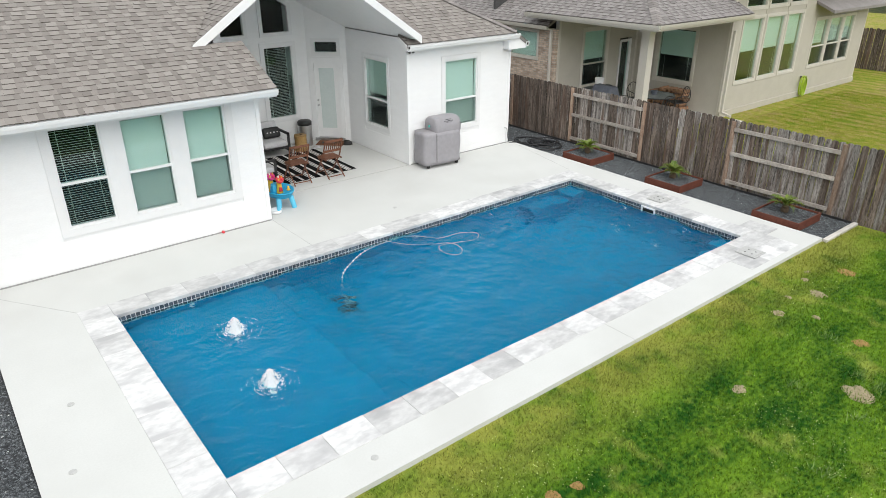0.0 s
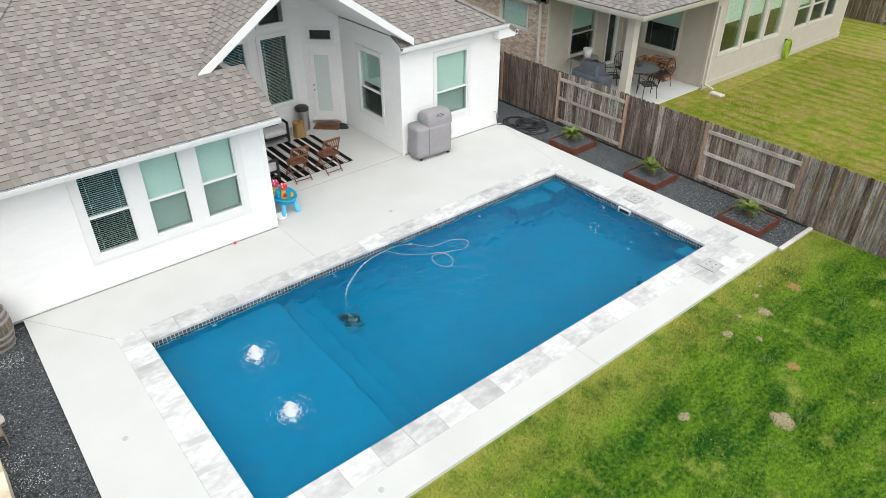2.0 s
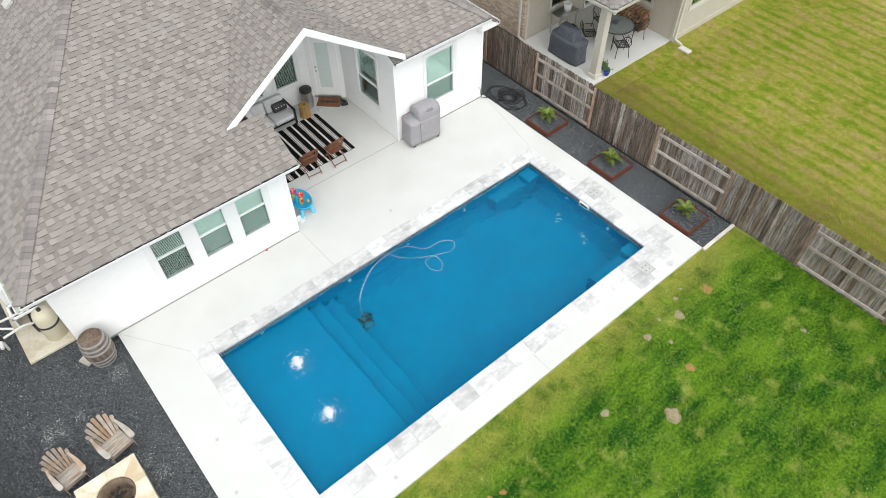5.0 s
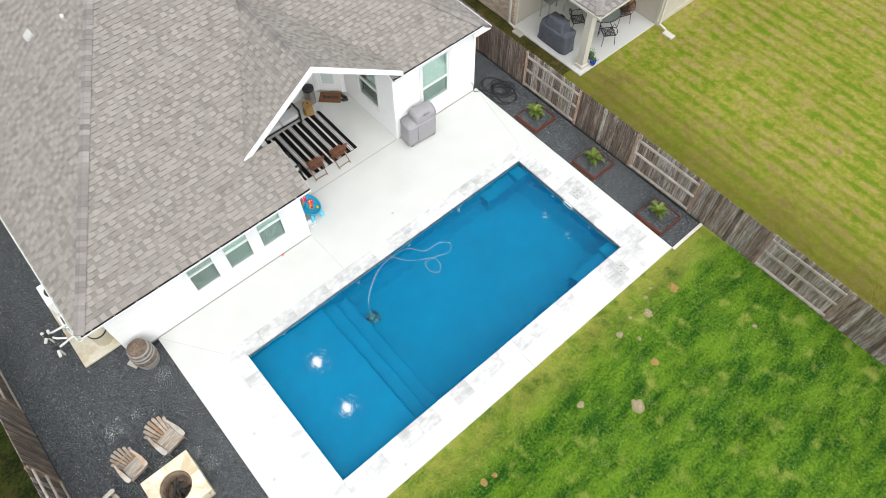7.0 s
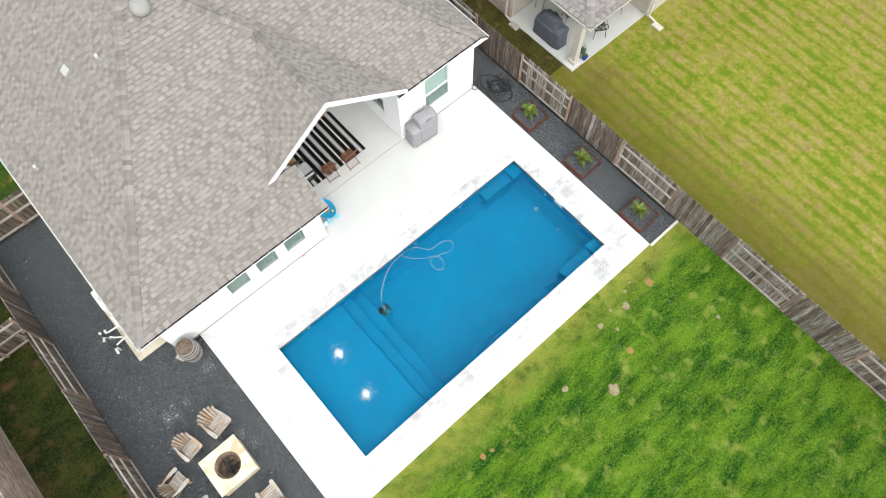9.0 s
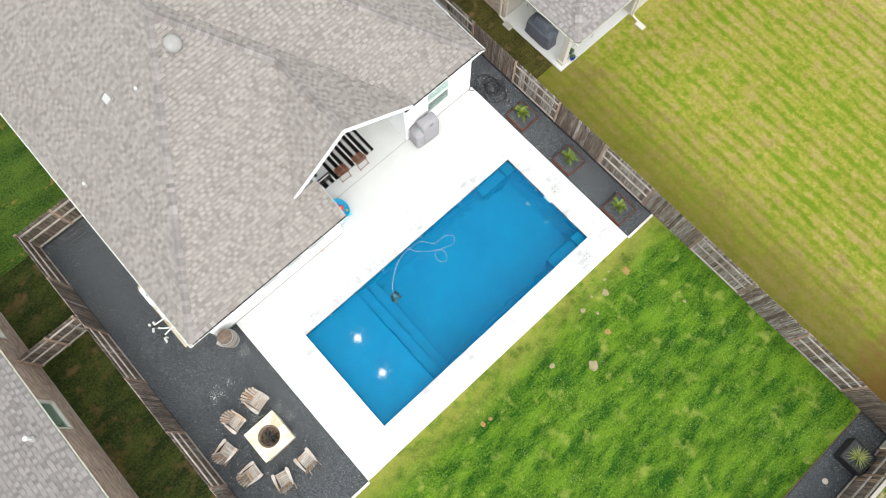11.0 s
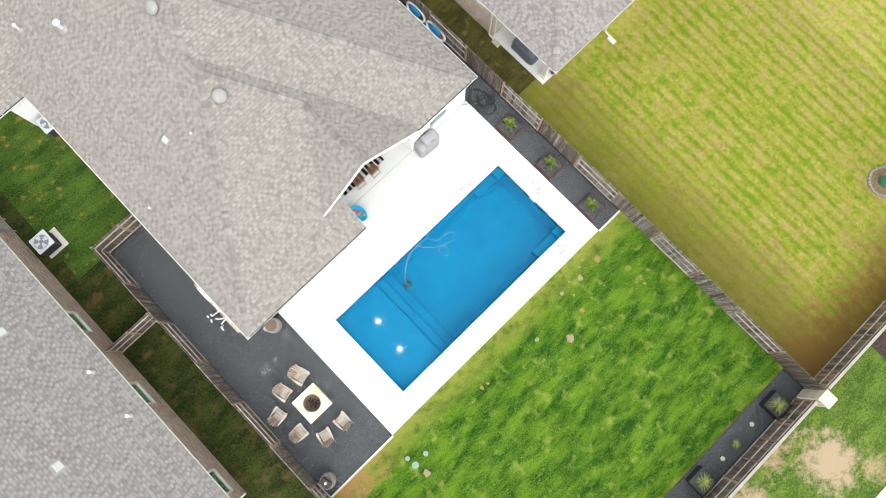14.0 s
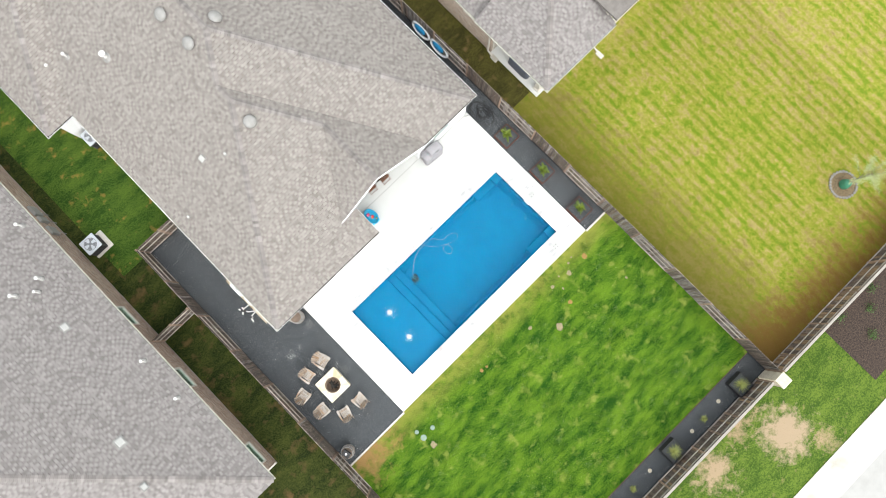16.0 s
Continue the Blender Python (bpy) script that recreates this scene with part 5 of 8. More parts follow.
part("shaft", boxes((-0.26, -0.26, 0, 0.26, 0.26, 1.9), bevel=0.02), STONE, col)
part("cap", boxes((-0.31, -0.31, 1.9, 0.31, 0.31, 2.0), bevel=0.03), STONE, col)

# ---- house details ----
door = bmesh.new()
u0, u1, z0, z1 = DO
for r in ((u0, z0, u0 + 0.05, z1), (u1 - 0.05, z0, u1, z1), (u0 + 0.05, z1 - 0.05, u1 - 0.05, z1)):
    box(door, r[0], -0.04, r[1], r[2], 0.10, r[3], md)
for r in ((u0 - 0.09, z0 - 0.08, u0, z1 + 0.09), (u1, z0 - 0.08, u1 + 0.09, z1 + 0.09), (u0, z1, u1, z1 + 0.09)):
    box(door, r[0], -0.035, r[1], r[2], -0.001, r[3], md)
door = part("door", door, TRIM, house, "white half-glazed door with frosted pane, shut")
lf = bmesh.new()
a, b = u0 + 0.053, u1 - 0.053
for r in ((a, z0 + 0.02, a + 0.13, z1 - 0.053), (b - 0.13, z0 + 0.02, b, z1 - 0.053), (a + 0.13, z0 + 0.02, b - 0.13, z0 + 0.28), (a + 0.13, z1 - 0.2, b - 0.13, z1 - 0.053)):
    box(lf, r[0], 0.005, r[1], r[2], 0.045, r[3], md)
part("leaf", lf, TRIM, door)
FROST = surf("frosted_glass", (0.58, 0.66, 0.64), (0.64, 0.71, 0.69), 2, 0.25, 0.0)
part("pane", box(bmesh.new(), a + 0.13, 0.018, z0 + 0.28, b - 0.13, 0.03, z1 - 0.2, md), FROST, door, "frosted glass pane")
for z in (1.05, 1.2):
    k = bmesh.new()
    tube(k, [md @ Vector((a + 0.065, 0.005, z)), md @ Vector((a + 0.065, -0.05, z))], 0.026, 10)
    part("knob", k, STEEL, door, "satin steel knob")
part("threshold", box(bmesh.new(), u0 - 0.05, -0.06, 0.0, u1 + 0.05, 0.1, z0 - 0.004, md), STEEL, door)
tagged(part("doorstep", box(bmesh.new(), 0.0, -0.012, -0.01, dl, -0.004, 0.10, md), TRIM), "white kick board below the porch door", "trim", kind="structure")
# grey sealant line where walls meet the deck
for r in ((WEST_X, SOUTH_Y - 0.05, PORCH_X, SOUTH_Y - 0.03), (WING_X + 0.02, WING_Y - 0.05, EAST_X, WING_Y - 0.03)):
    tagged(part("baseboard", boxes((r[0], r[1], -0.02, r[2], r[3], 0.02)), JOINT), "grey foundation strip below the siding", "trim", kind="structure")
# security light and hose tap on the wing
sl = root("security_light", "small black twin-head security light under the gable", "light", at=(WING_X + 0.06, WING_Y - 0.03, 2.93))
part("base", boxes((-0.035, -0.03, -0.035, 0.035, 0.0, 0.035), bevel=0.008), BLACK, sl)
for q in (-1, 1):
    bm = lathe(bmesh.new(), [(0.012, 0), (0.028, 0.035), (0.032, 0.08)], 12, Matrix.Translation((q * 0.055, -0.035, 0.0)) @ Matrix.Rotation(2.2, 4, "X"))
    part("lamp_head", bm, BLACK, sl)
tap = root("hose_tap", "brass garden tap with a short cable on white wall", "tap", at=(11.6, WING_Y - 0.03, 0.45))
part("body", tube(bmesh.new(), [(0, 0, 0), (0, -0.09, 0), (0, -0.11, -0.06)], 0.014, 8), STEEL, tap)
part("cable", tube(bmesh.new(), [(0, -0.1, -0.05), (0.03, -0.12, -0.3), (0.1, -0.1, -0.43), (0.3, -0.2, -0.44), (0.6, -0.3, -0.49)], 0.012, 6), BLACK, tap)
# roof vents, boxes and pipes
def on_roof(ob, tilt_axis, tilt):
    ob.rotation_euler = (tilt, 0, 0) if tilt_axis == "X" else (0, tilt, 0)


PIPE_WHITE = surf("white_pipe_plastic", (0.62, 0.62, 0.60), (0.72, 0.72, 0.70), 5, 0.5)
PVC = surf("weathered_white_vent", (0.40, 0.40, 0.38), (0.48, 0.48, 0.46), 5, 0.6)
TS, TW = math.atan(M1), math.atan(MW)
for x, y, z, ax, tl in ((3.15, 13.19, 6.28, "X", TS), (3.68, 17.24, 7.11, "Y", -TW), (5.17, 17.18, 7.34, "Y", TW), (3.69, 19.06, 7.12, "Y", -TW)):
    v = root("roof_vent", "round domed grey metal roof vent", "vent", "roof vents", at=(x, y, z))
    part("flashing", boxes((-0.26, -0.26, -0.01, 0.26, 0.26, 0.028), bevel=0.006), RIDGE, v)
    on_roof(v, ax, tl)
    part("collar", lathe(bmesh.new(), [(0.16, 0.02), (0.16, 0.12), (0.22, 0.13)], 20), GALV, v, smooth=True)
    part("dome", lathe(bmesh.new(), [(0.30, 0.10), (0.305, 0.13), (0.29, 0.19), (0.24, 0.25), (0.14, 0.295), (0.01, 0.31)], 24), GALV, v, smooth=True)
wb = root("roof_box_vent", "small white box vent on the shingles", "vent", at=(0.43, 13.95, 5.03))
part("flashing", boxes((-0.2, -0.2, -0.01, 0.2, 0.2, 0.02)), RIDGE, wb)
part("hood", boxes((-0.14, -0.15, 0.02, 0.14, 0.15, 0.13), bevel=0.03), PVC, wb)
on_roof(wb, "Y", -TW)
for x, y, z, h, rr in ((1.33, 13.12, 5.6, 0.12, 0.03), (0.46, 20.66, 5.03, 0.45, 0.09), (-0.96, 22.6, 4.12, 0.4, 0.05), (-2.0, 23.2, 3.44, 0.42, 0.05), (-2.15, 13.0, 3.36, 0.12, 0.03)):
    v = root("vent_pipe", "white plumbing vent pipe through the roof", "pipe", "vent pipes", at=(x, y, z))
    part("flashing", lathe(bmesh.new(), [(rr * 3, 0.0), (rr * 2.2, 0.04), (rr * 1.2, 0.10)], 14, Matrix.Rotation(-TW, 4, "Y")), GALV, v)
    part("pipe", lathe(bmesh.new(), [(rr, -0.05), (rr, h)], 14), PIPE_WHITE, v)
    part("cap", lathe(bmesh.new(), [(rr * 1.6, h - 0.01), (rr * 1.7, h + 0.05), (rr * 1.0, h + 0.08)], 14), PIPE_WHITE, v)
for x, y, rr, h in ((-8.23, 18.42, 0.05, 0.5), (-9.05, 15.6, 0.05, 0.42), (-9.45, 15.1, 0.04, 0.36), (-10.16, 15.5, 0.05, 0.42), (-8.32, 7.05, 0.045, 0.34), (-8.31, 9.46, 0.045, 0.34)):
    v = root("vent_pipe", "white plumbing vent pipe on grey shingles", "pipe", "neighbour vent pipes", at=(x, y, 2.85 + MN * (WX - x)))
    part("flashing", lathe(bmesh.new(), [(rr * 3, 0.0), (rr * 2.2, 0.05), (rr * 1.2, 0.11)], 14, Matrix.Rotation(math.atan(MN), 4, "Y")), GALV, v)
    part("pipe", lathe(bmesh.new(), [(rr, -0.05), (rr, h)], 14), PIPE_WHITE, v)
    part("cap", lathe(bmesh.new(), [(rr * 1.7, h - 0.02), (rr * 1.8, h + 0.06), (rr * 1.1, h + 0.09)], 14), PIPE_WHITE, v)
for x, y, k in ((-9.63, 12.95, 1.1), (-10.9, 7.1, 1.3), (-11.3, 4.9, 0.9)):
    v = root("roof_box_vent", "weathered white roof vent on grey shingles", "vent", "neighbour roof vents", at=(x, y, 2.85 + MN * (WX - x)))
    part("flashing", boxes((-0.17 * k, -0.2 * k, -0.01, 0.17 * k, 0.2 * k, 0.02)), GALV, v)
    part("hood", boxes((-0.12 * k, -0.13 * k, 0.02, 0.12 * k, 0.13 * k, 0.1 * k), bevel=0.02), PVC, v)
    on_roof(v, "Y", math.atan(MN))

# ---- pool fittings ----
TILE = surf("blue_grey_glass_tile", (0.05, 0.068, 0.09), (0.12, 0.145, 0.17), 6, 0.25, 0.05, 0.001, vary=0.35)
TILE_J = surf("blue_grey_glass_tile_rest", (0.05, 0.068, 0.09), (0.12, 0.145, 0.17), 6, 0.25, 0.05, 0.001, island=0.35)
GROUT = surf("pale_grout", (0.55, 0.56, 0.56), (0.66, 0.67, 0.67), 9, 0.9)
band = bmesh.new()
ring(band, (0.0, 0.0, PX, PY), (0.006, 0.006, PX - 0.006, PY - 0.006), -0.24, -0.052)
part("grout_band", band, GROUT, pool)
tile_mesh = mesh_of("tile", boxes((-0.0315, -0.004, -0.0315, 0.0315, 0.004, 0.0315), bevel=0.002), TILE)
n = 142
for k in range(n):
    for r in (0, 1):
        part("tile", tile_mesh, None, pool, at=((k + 0.5) * PX / n, PY - 0.009, -0.09 - r * 0.075))
rest = bmesh.new()
for k in range(int(PY / 0.0755)):
    for r in (0, 1):
        for x in (0.009, PX - 0.009):
            y, z = (k + 0.5) * 0.0755, -0.09 - r * 0.075
            box(rest, x - 0.004, y - 0.0315, z - 0.0315, x + 0.004, y + 0.0315, z + 0.0315)
for k in range(n):
    for r in (0, 1):
        x, z = (k + 0.5) * PX / n, -0.09 - r * 0.075
        box(rest, x - 0.0315, 0.005, z - 0.0315, x + 0.0315, 0.013, z + 0.0315)
tagged(part("waterline_tile", rest, TILE_J, pool), kind="stuff")
sk = bmesh.new()
for r in ((2.05, -0.25, 2.08, -0.055), (2.38, -0.25, 2.41, -0.055), (2.08, -0.085, 2.38, -0.055), (2.08, -0.25, 2.38, -0.22)):
    box(sk, PX - 0.05, r[0], r[1], PX - 0.014, r[2], r[3])
part("skimmer_mouth", sk, TRIM, pool, "white skimmer mouth in the tile band")
# flat black sheet painted in for the darkness of the skimmer opening
part("skimmer_throat", boxes((PX - 0.016, 2.08, -0.22, PX - 0.0145, 2.38, -0.085)), BLACK, pool)
LID = surf("grey_plastic_lid", (0.40, 0.40, 0.39), (0.50, 0.50, 0.49), 5, 0.6)
for x, y in ((11.17, 2.32), (10.09, -0.50)):
    li = root("skimmer_lid", "square grey skimmer lid with finger holes set in pavers", "lid", "skimmer lids", at=(x, y, 0.013))
    part("frame", ring(bmesh.new(), (-0.2, -0.2, 0.2, 0.2), (-0.165, -0.165, 0.165, 0.165), 0, 0.010), LID, li)
    part("cover", boxes((-0.16, -0.16, 0, 0.16, 0.16, 0.012), bevel=0.003), LID, li)
    for i in (-1, 1):
        for j in (-1, 1):
            # raised black discs stand for the dark of the holes
            part("finger_hole", lathe(bmesh.new(), [(0.018, 0.0121), (0.018, 0.0135)], 10, Matrix.Translation((i * 0.07, j * 0.07, 0))), BLACK, li)
for r in ((9.45, -0.9, 10.06, -COP), (10.06, -0.9, 10.67, -COP), (10.67, -0.9, 11.17, -COP), (PX + COP, 1.75, 11.60, 2.32), (PX + COP, 2.32, 11.60, 2.9), (PX + COP, -0.25, 11.62, 0.35)):
    paver(*r)
for x, y in ((-1.05, 2.54), (1.49, -0.72), (6.16, 5.66), (-1.3, 1.2)):
    dr = root("deck_drain", "small round grey drain cap in the concrete", "drain", "deck drains", at=(x, y, 0.001))
    part("cap", lathe(bmesh.new(), [(0.045, -0.01), (0.045, 0.004), (0.03, 0.006)], 16), LID, dr)
for x, y, z in ((8.0, PY - 0.006, -0.45), (5.9, PY - 0.006, -0.45), (3.9, PY - 0.006, -0.4), (1.2, PY - 0.006, -0.32)):
    part("return_jet", lathe(bmesh.new(), [(0.05, 0), (0.05, 0.012), (0.025, 0.02)], 14, Matrix.Translation((x, y, z)) @ Matrix.Rotation(radians(90), 4, "X")), TRIM, pool, "white return jet")
for y in (1.3, 2.9):
    part("return_jet", lathe(bmesh.new(), [(0.05, 0), (0.05, 0.012), (0.025, 0.02)], 14, Matrix.Translation((PX - 0.006, y, -0.5)) @ Matrix.Rotation(radians(-90), 4, "Y")), TRIM, pool, "white return jet")

# bubblers: foaming heads with scattered drops
FOAM = surf("white_foam", (0.80, 0.84, 0.86), (0.92, 0.94, 0.95), 14, 0.4, 0.5, 0.01)
for i, (bx, by) in enumerate(((1.40, 3.15), (1.24, 1.53))):
    random.seed(70 + i)
    bb = root("pool_bubbler", "foaming white water bubbler jet on the tanning ledge", "fountain", "pool bubblers", at=(bx, by, WATER))
    part("nozzle", lathe(bmesh.new(), [(0.05, LEDGE - WATER), (0.05, LEDGE - WATER + 0.03), (0.02, LEDGE - WATER + 0.04)], 14), TRIM, bb)
    fb = bmesh.new()
    rings = []
    for zq, rq in ((-0.01, 0.105), (0.02, 0.085), (0.06, 0.066), (0.11, 0.05), (0.16, 0.034), (0.20, 0.016)):
        rings.append([fb.verts.new(((rq * (1 + 0.5 * noise.noise(Vector((math.cos(t) * 2.5, math.sin(t) * 2.5, zq * 16 + i * 7))))) * math.cos(t), (rq * (1 + 0.5 * noise.noise(Vector((math.cos(t) * 2.5, math.sin(t) * 2.5, zq * 16 + i * 7))))) * math.sin(t), zq)) for t in (math.tau * j / 30 for j in range(30))])
    for p, q in zip(rings, rings[1:]):
        for j in range(30):
            fb.faces.new((p[j], p[(j + 1) % 30], q[(j + 1) % 30], q[j]))
    fb.faces.new(rings[-1])
    for k in range(520):
        q = random.random() ** 1.3
        ang, rad = random.uniform(0, math.tau), (0.165 * (1 - q) ** 0.9 + 0.02) * random.uniform(0.65, 1.1)
        r = random.uniform(0.003, 0.010)
        bmesh.ops.create_icosphere(fb, subdivisions=1, radius=r, matrix=Matrix.Translation((rad * math.cos(ang), rad * math.sin(ang), q * 0.235)))
    part("foam_head", fb, FOAM, bb, smooth=True)
    fb = bmesh.new()
    for k in range(340):
        lane = random.choice((0.15, 0.20, 0.26, 0.33, 0.40))
        ang = random.uniform(0, math.tau)
        rad = lane + 0.05 * noise.noise(Vector((math.cos(ang) * 2, math.sin(ang) * 2, lane * 9 + i)))
        if noise.noise(Vector((math.cos(ang) * 3, math.sin(ang) * 3, lane * 20))) < -0.05:
            continue
        r = random.uniform(0.002, 0.0065) * (1.25 - lane)
        m4 = Matrix.Translation((rad * math.cos(ang), rad * math.sin(ang), 0.006)) @ Matrix.Rotation(ang + 1.57, 4, "Z") @ Matrix.Diagonal((random.uniform(1.5, 5), 1, 0.5, 1))
        bmesh.ops.create_icosphere(fb, subdivisions=1, radius=r, matrix=m4)
    tagged(part("splash", fb, FOAM, bb, smooth=True), kind="stuff")

# pool cleaner with its floating hose
def smooth_path(pts, n=8):
    out = []
    for i in range(len(pts) - 1):
        p0, p1_, p2_, p3 = (Vector(pts[max(0, min(len(pts) - 1, i + k))]) for k in (-1, 0, 1, 2))
        for k in range(n):
            t = k / n
            out.append(0.5 * ((2 * p1_) + (p2_ - p0) * t + (2 * p0 - 5 * p1_ + 4 * p2_ - p3) * t * t + (3 * p1_ - p0 - 3 * p2_ + p3) * t ** 3))
    out.append(Vector(pts[-1]))
    return out


HOSE = surf("pale_grey_hose", (0.30, 0.36, 0.40), (0.46, 0.52, 0.56), 9, 0.4)
CLEANER = surf("dark_blue_grey_plastic", (0.008, 0.010, 0.013), (0.022, 0.026, 0.032), 7, 0.4)
cl = root("pool_cleaner", "dark suction pool cleaner with pale floating hose", "pool cleaner", at=(3.60, 3.55, FLOOR))
part("body", boxes((-0.20, -0.13, 0.05, 0.20, 0.13, 0.19), bevel=0.045), CLEANER, cl, smooth=True)
part("hood", boxes((-0.06, -0.05, 0.18, 0.06, 0.05, 0.32), bevel=0.03), HOSE, cl, "pale grey hood", smooth=True)
for i in (-1, 1):
    part("bumper", boxes((-0.17, i * 0.148 - 0.016, 0.03, 0.17, i * 0.148 + 0.016, 0.08), bevel=0.01), HOSE, cl, "pale grey bumper rail")
    for j in (-1, 1):
        part("wheel", lathe(bmesh.new(), [(0.05, -0.02), (0.058, 0.0), (0.05, 0.02)], 14, Matrix.Translation((i * 0.15, j * 0.19, 0.058)) @ Matrix.Rotation(radians(90), 4, "X")), BLACK, cl)
zw = WATER - FLOOR + 0.012
hp = [(0, 0, 0.22), (-0.02, 0.02, 0.6), (0.06, 0.17, zw - 0.03), (0.42, 0.50, zw), (0.95, 0.82, zw), (1.52, 0.92, zw), (2.12, 0.83, zw), (2.46, 0.42, zw), (2.98, 0.35, zw), (3.25, 0.11, zw), (3.01, -0.11, zw), (2.60, 0.03, zw), (2.22, 0.07, zw + 0.01), (2.13, -0.22, zw), (2.31, -0.44, zw), (2.52, -0.26, zw), (2.48, 0.06, zw + 0.015), (2.12, 0.28, zw), (1.79, 0.57, zw), (1.61, 0.85, zw), (1.54, 0.99, zw + 0.01)]
part("hose", tube(bmesh.new(), smooth_path(hp), 0.0085, 6), HOSE, cl, "pale grey floating hose", smooth=True)
for k in range(9):
    fl = bmesh.new()
    bmesh.ops.create_icosphere(fl, subdivisions=1, radius=0.02, matrix=Matrix.Translation(smooth_path(hp)[16 + k * 2]))
    part("float_collar", fl, TRIM, cl)

# ---- grill under its cover ----
COVER = surf("grey_vinyl_grill_cover", (0.276, 0.266, 0.281), (0.308, 0.298, 0.314), 3, 0.55, 0.15, 0.012, fine=4)
gr = root("barbecue_grill", "covered barbecue grill under a fitted grey vinyl cover", "grill", at=(8.86, 7.60, 0), turn=-4)
gr.scale = (1.07, 1.02, 1.07)
def soft_box(bm, w0, d0, w1, d1, z0, z1, seg=6, wob=0.012, seed=1):
    """A draped box: rounded plan, tapering upwards, with small sags."""
    rows = []
    for k in range(seg + 1):
        t = k / seg
        w, d, z = w0 + (w1 - w0) * t, d0 + (d1 - d0) * t, z0 + (z1 - z0) * t
        ringv = []
        for i in range(32):
            a = math.tau * i / 32
            c, s = math.cos(a), math.sin(a)
            e = 0.32
            x = w / 2 * math.copysign(abs(c) ** e, c)
            y = d / 2 * math.copysign(abs(s) ** e, s)
            n_ = noise.noise(Vector((x * 4 + seed, y * 4, z * 2.5))) * wob
            ringv.append(bm.verts.new((x * (1 + n_), y * (1 + n_ * 1.5), z)))
        rows.append(ringv)
    for a, b in zip(rows, rows[1:]):
        for i in range(32):
            bm.faces.new((a[i], a[(i + 1) % 32], b[(i + 1) % 32], b[i]))
    bm.faces.new(rows[0][::-1])
    bm.faces.new(rows[-1])
    return bm


HX0, HX1 = -0.20, 0.53


def hump(x, a, off=0.0):
    """A point of the cover over the cooking barrel: x along it, a round it from front (0) to back (pi)."""
    t = (x - HX0) / (HX1 - HX0)
    k = 1 - 0.10 * max(0, 1 - 8 * t) ** 2 - 0.10 * max(0, 8 * t - 7) ** 2
    c, s_ = math.cos(a), math.sin(a)
    sag = 0.012 * noise.noise(Vector((x * 5, a * 1.5, 2)))
    y = -(0.285 * k + off + sag) * math.copysign(abs(c) ** 0.62, c)
    return Vector((x, y, 0.84 + (0.36 * k + off + sag) * abs(s_) ** 0.72))


bm = soft_box(bmesh.new(), 1.08, 0.63, 1.07, 0.60, 0.09, 0.86, 9, wob=0.05)
part("cover", bm, COVER, gr, smooth=True)
bm = bmesh.new()
rows = [[bm.verts.new(hump(HX0 + (HX1 - HX0) * i / 14, math.pi * k / 16)) for k in range(17)] for i in range(15)]
for p, q in zip(rows, rows[1:]):
    for k in range(16):
        bm.faces.new((p[k], q[k], q[k + 1], p[k + 1]))
bm.faces.new(rows[0])
bm.faces.new(rows[-1][::-1])
bmesh.ops.recalc_face_normals(bm, faces=bm.faces)
part("barrel_cover", bm, COVER, gr, smooth=True)
part("seam", boxes((-0.215, -0.322, 0.12, -0.203, -0.312, 0.85)), surf("dark_seam", (0.17, 0.17, 0.175), (0.2, 0.2, 0.205), 5), gr)
LOGO = surf("dark_grey_print", (0.06, 0.06, 0.065), (0.08, 0.08, 0.085), 5)
lg = bmesh.new()


def patch(x0, x1, a0, a1, skew=0.0):
    vs = [lg.verts.new(hump(x + skew * j, a, 0.004)) for x, a, j in ((x0, a0, 0), (x1, a0, 0), (x1, a1, 1), (x0, a1, 1))]
    lg.faces.new(vs)


for k in range(7):
    patch(0.05 + k * 0.036, 0.05 + k * 0.036 + 0.026, 0.62, 0.72)
patch(0.10, 0.25, 0.54, 0.565)
for x0, x1, sk in ((0.08, 0.14, 0.03), (0.14, 0.20, 0.035), (0.20, 0.25, 0.02)):
    patch(x0, x1, 0.80, 0.87, sk)
part("logo", lg, LOGO, gr, "dark printed emblem and lettering bar")
part("badge", lathe(bmesh.new(), [(0.03, 0), (0.03, 0.02)], 12, Matrix.Translation((-0.235, -0.02, 0.98)) @ Matrix.Rotation(radians(-90), 4, 'Y')), surf("teal_plastic", (0.05, 0.4, 0.33), (0.07, 0.46, 0.38), 5, 0.4), gr)
for i in (-1, 1):
    for j in (-1, 1):
        part("wheel", lathe(bmesh.new(), [(0.05, -0.02), (0.055, 0), (0.05, 0.02)], 14, Matrix.Translation((i * 0.42, j * 0.24, 0.055)) @ Matrix.Rotation(radians(90), 4, "Y")), BLACK, gr)

# ---- porch ----
RUG_B = surf("black_woven_rug", (0.005, 0.005, 0.005), (0.012, 0.012, 0.012), 30, 0.95, 0.4, 0.003, spec=0.1)
RUG_W = surf("white_rug_stripe", (0.66, 0.65, 0.63), (0.76, 0.75, 0.73), 30, 0.95, 0.4, 0.003)
RUG_X0, RUG_X1 = 4.36, 6.95
rug = root("rug", "black and white striped outdoor rug on the porch", "rug", at=(RUG_X0, 8.59, 0.0))
part("mat_base", boxes((0, 0, 0.0, RUG_X1 - RUG_X0, 2.26, 0.010)), RUG_B, rug)
x = RUG_X1 - RUG_X0 - 0.13
while x > 0.2:
    for w, gap in ((0.022, 0.024), (0.045, 0.024), (0.022, 0.165), (0.062, 0.165)):
        if x - w > 0.02:
            part("stripe", boxes((x - w, 0.005, 0.010, x, 2.255, 0.014)), RUG_W, rug)
        x -= w + gap

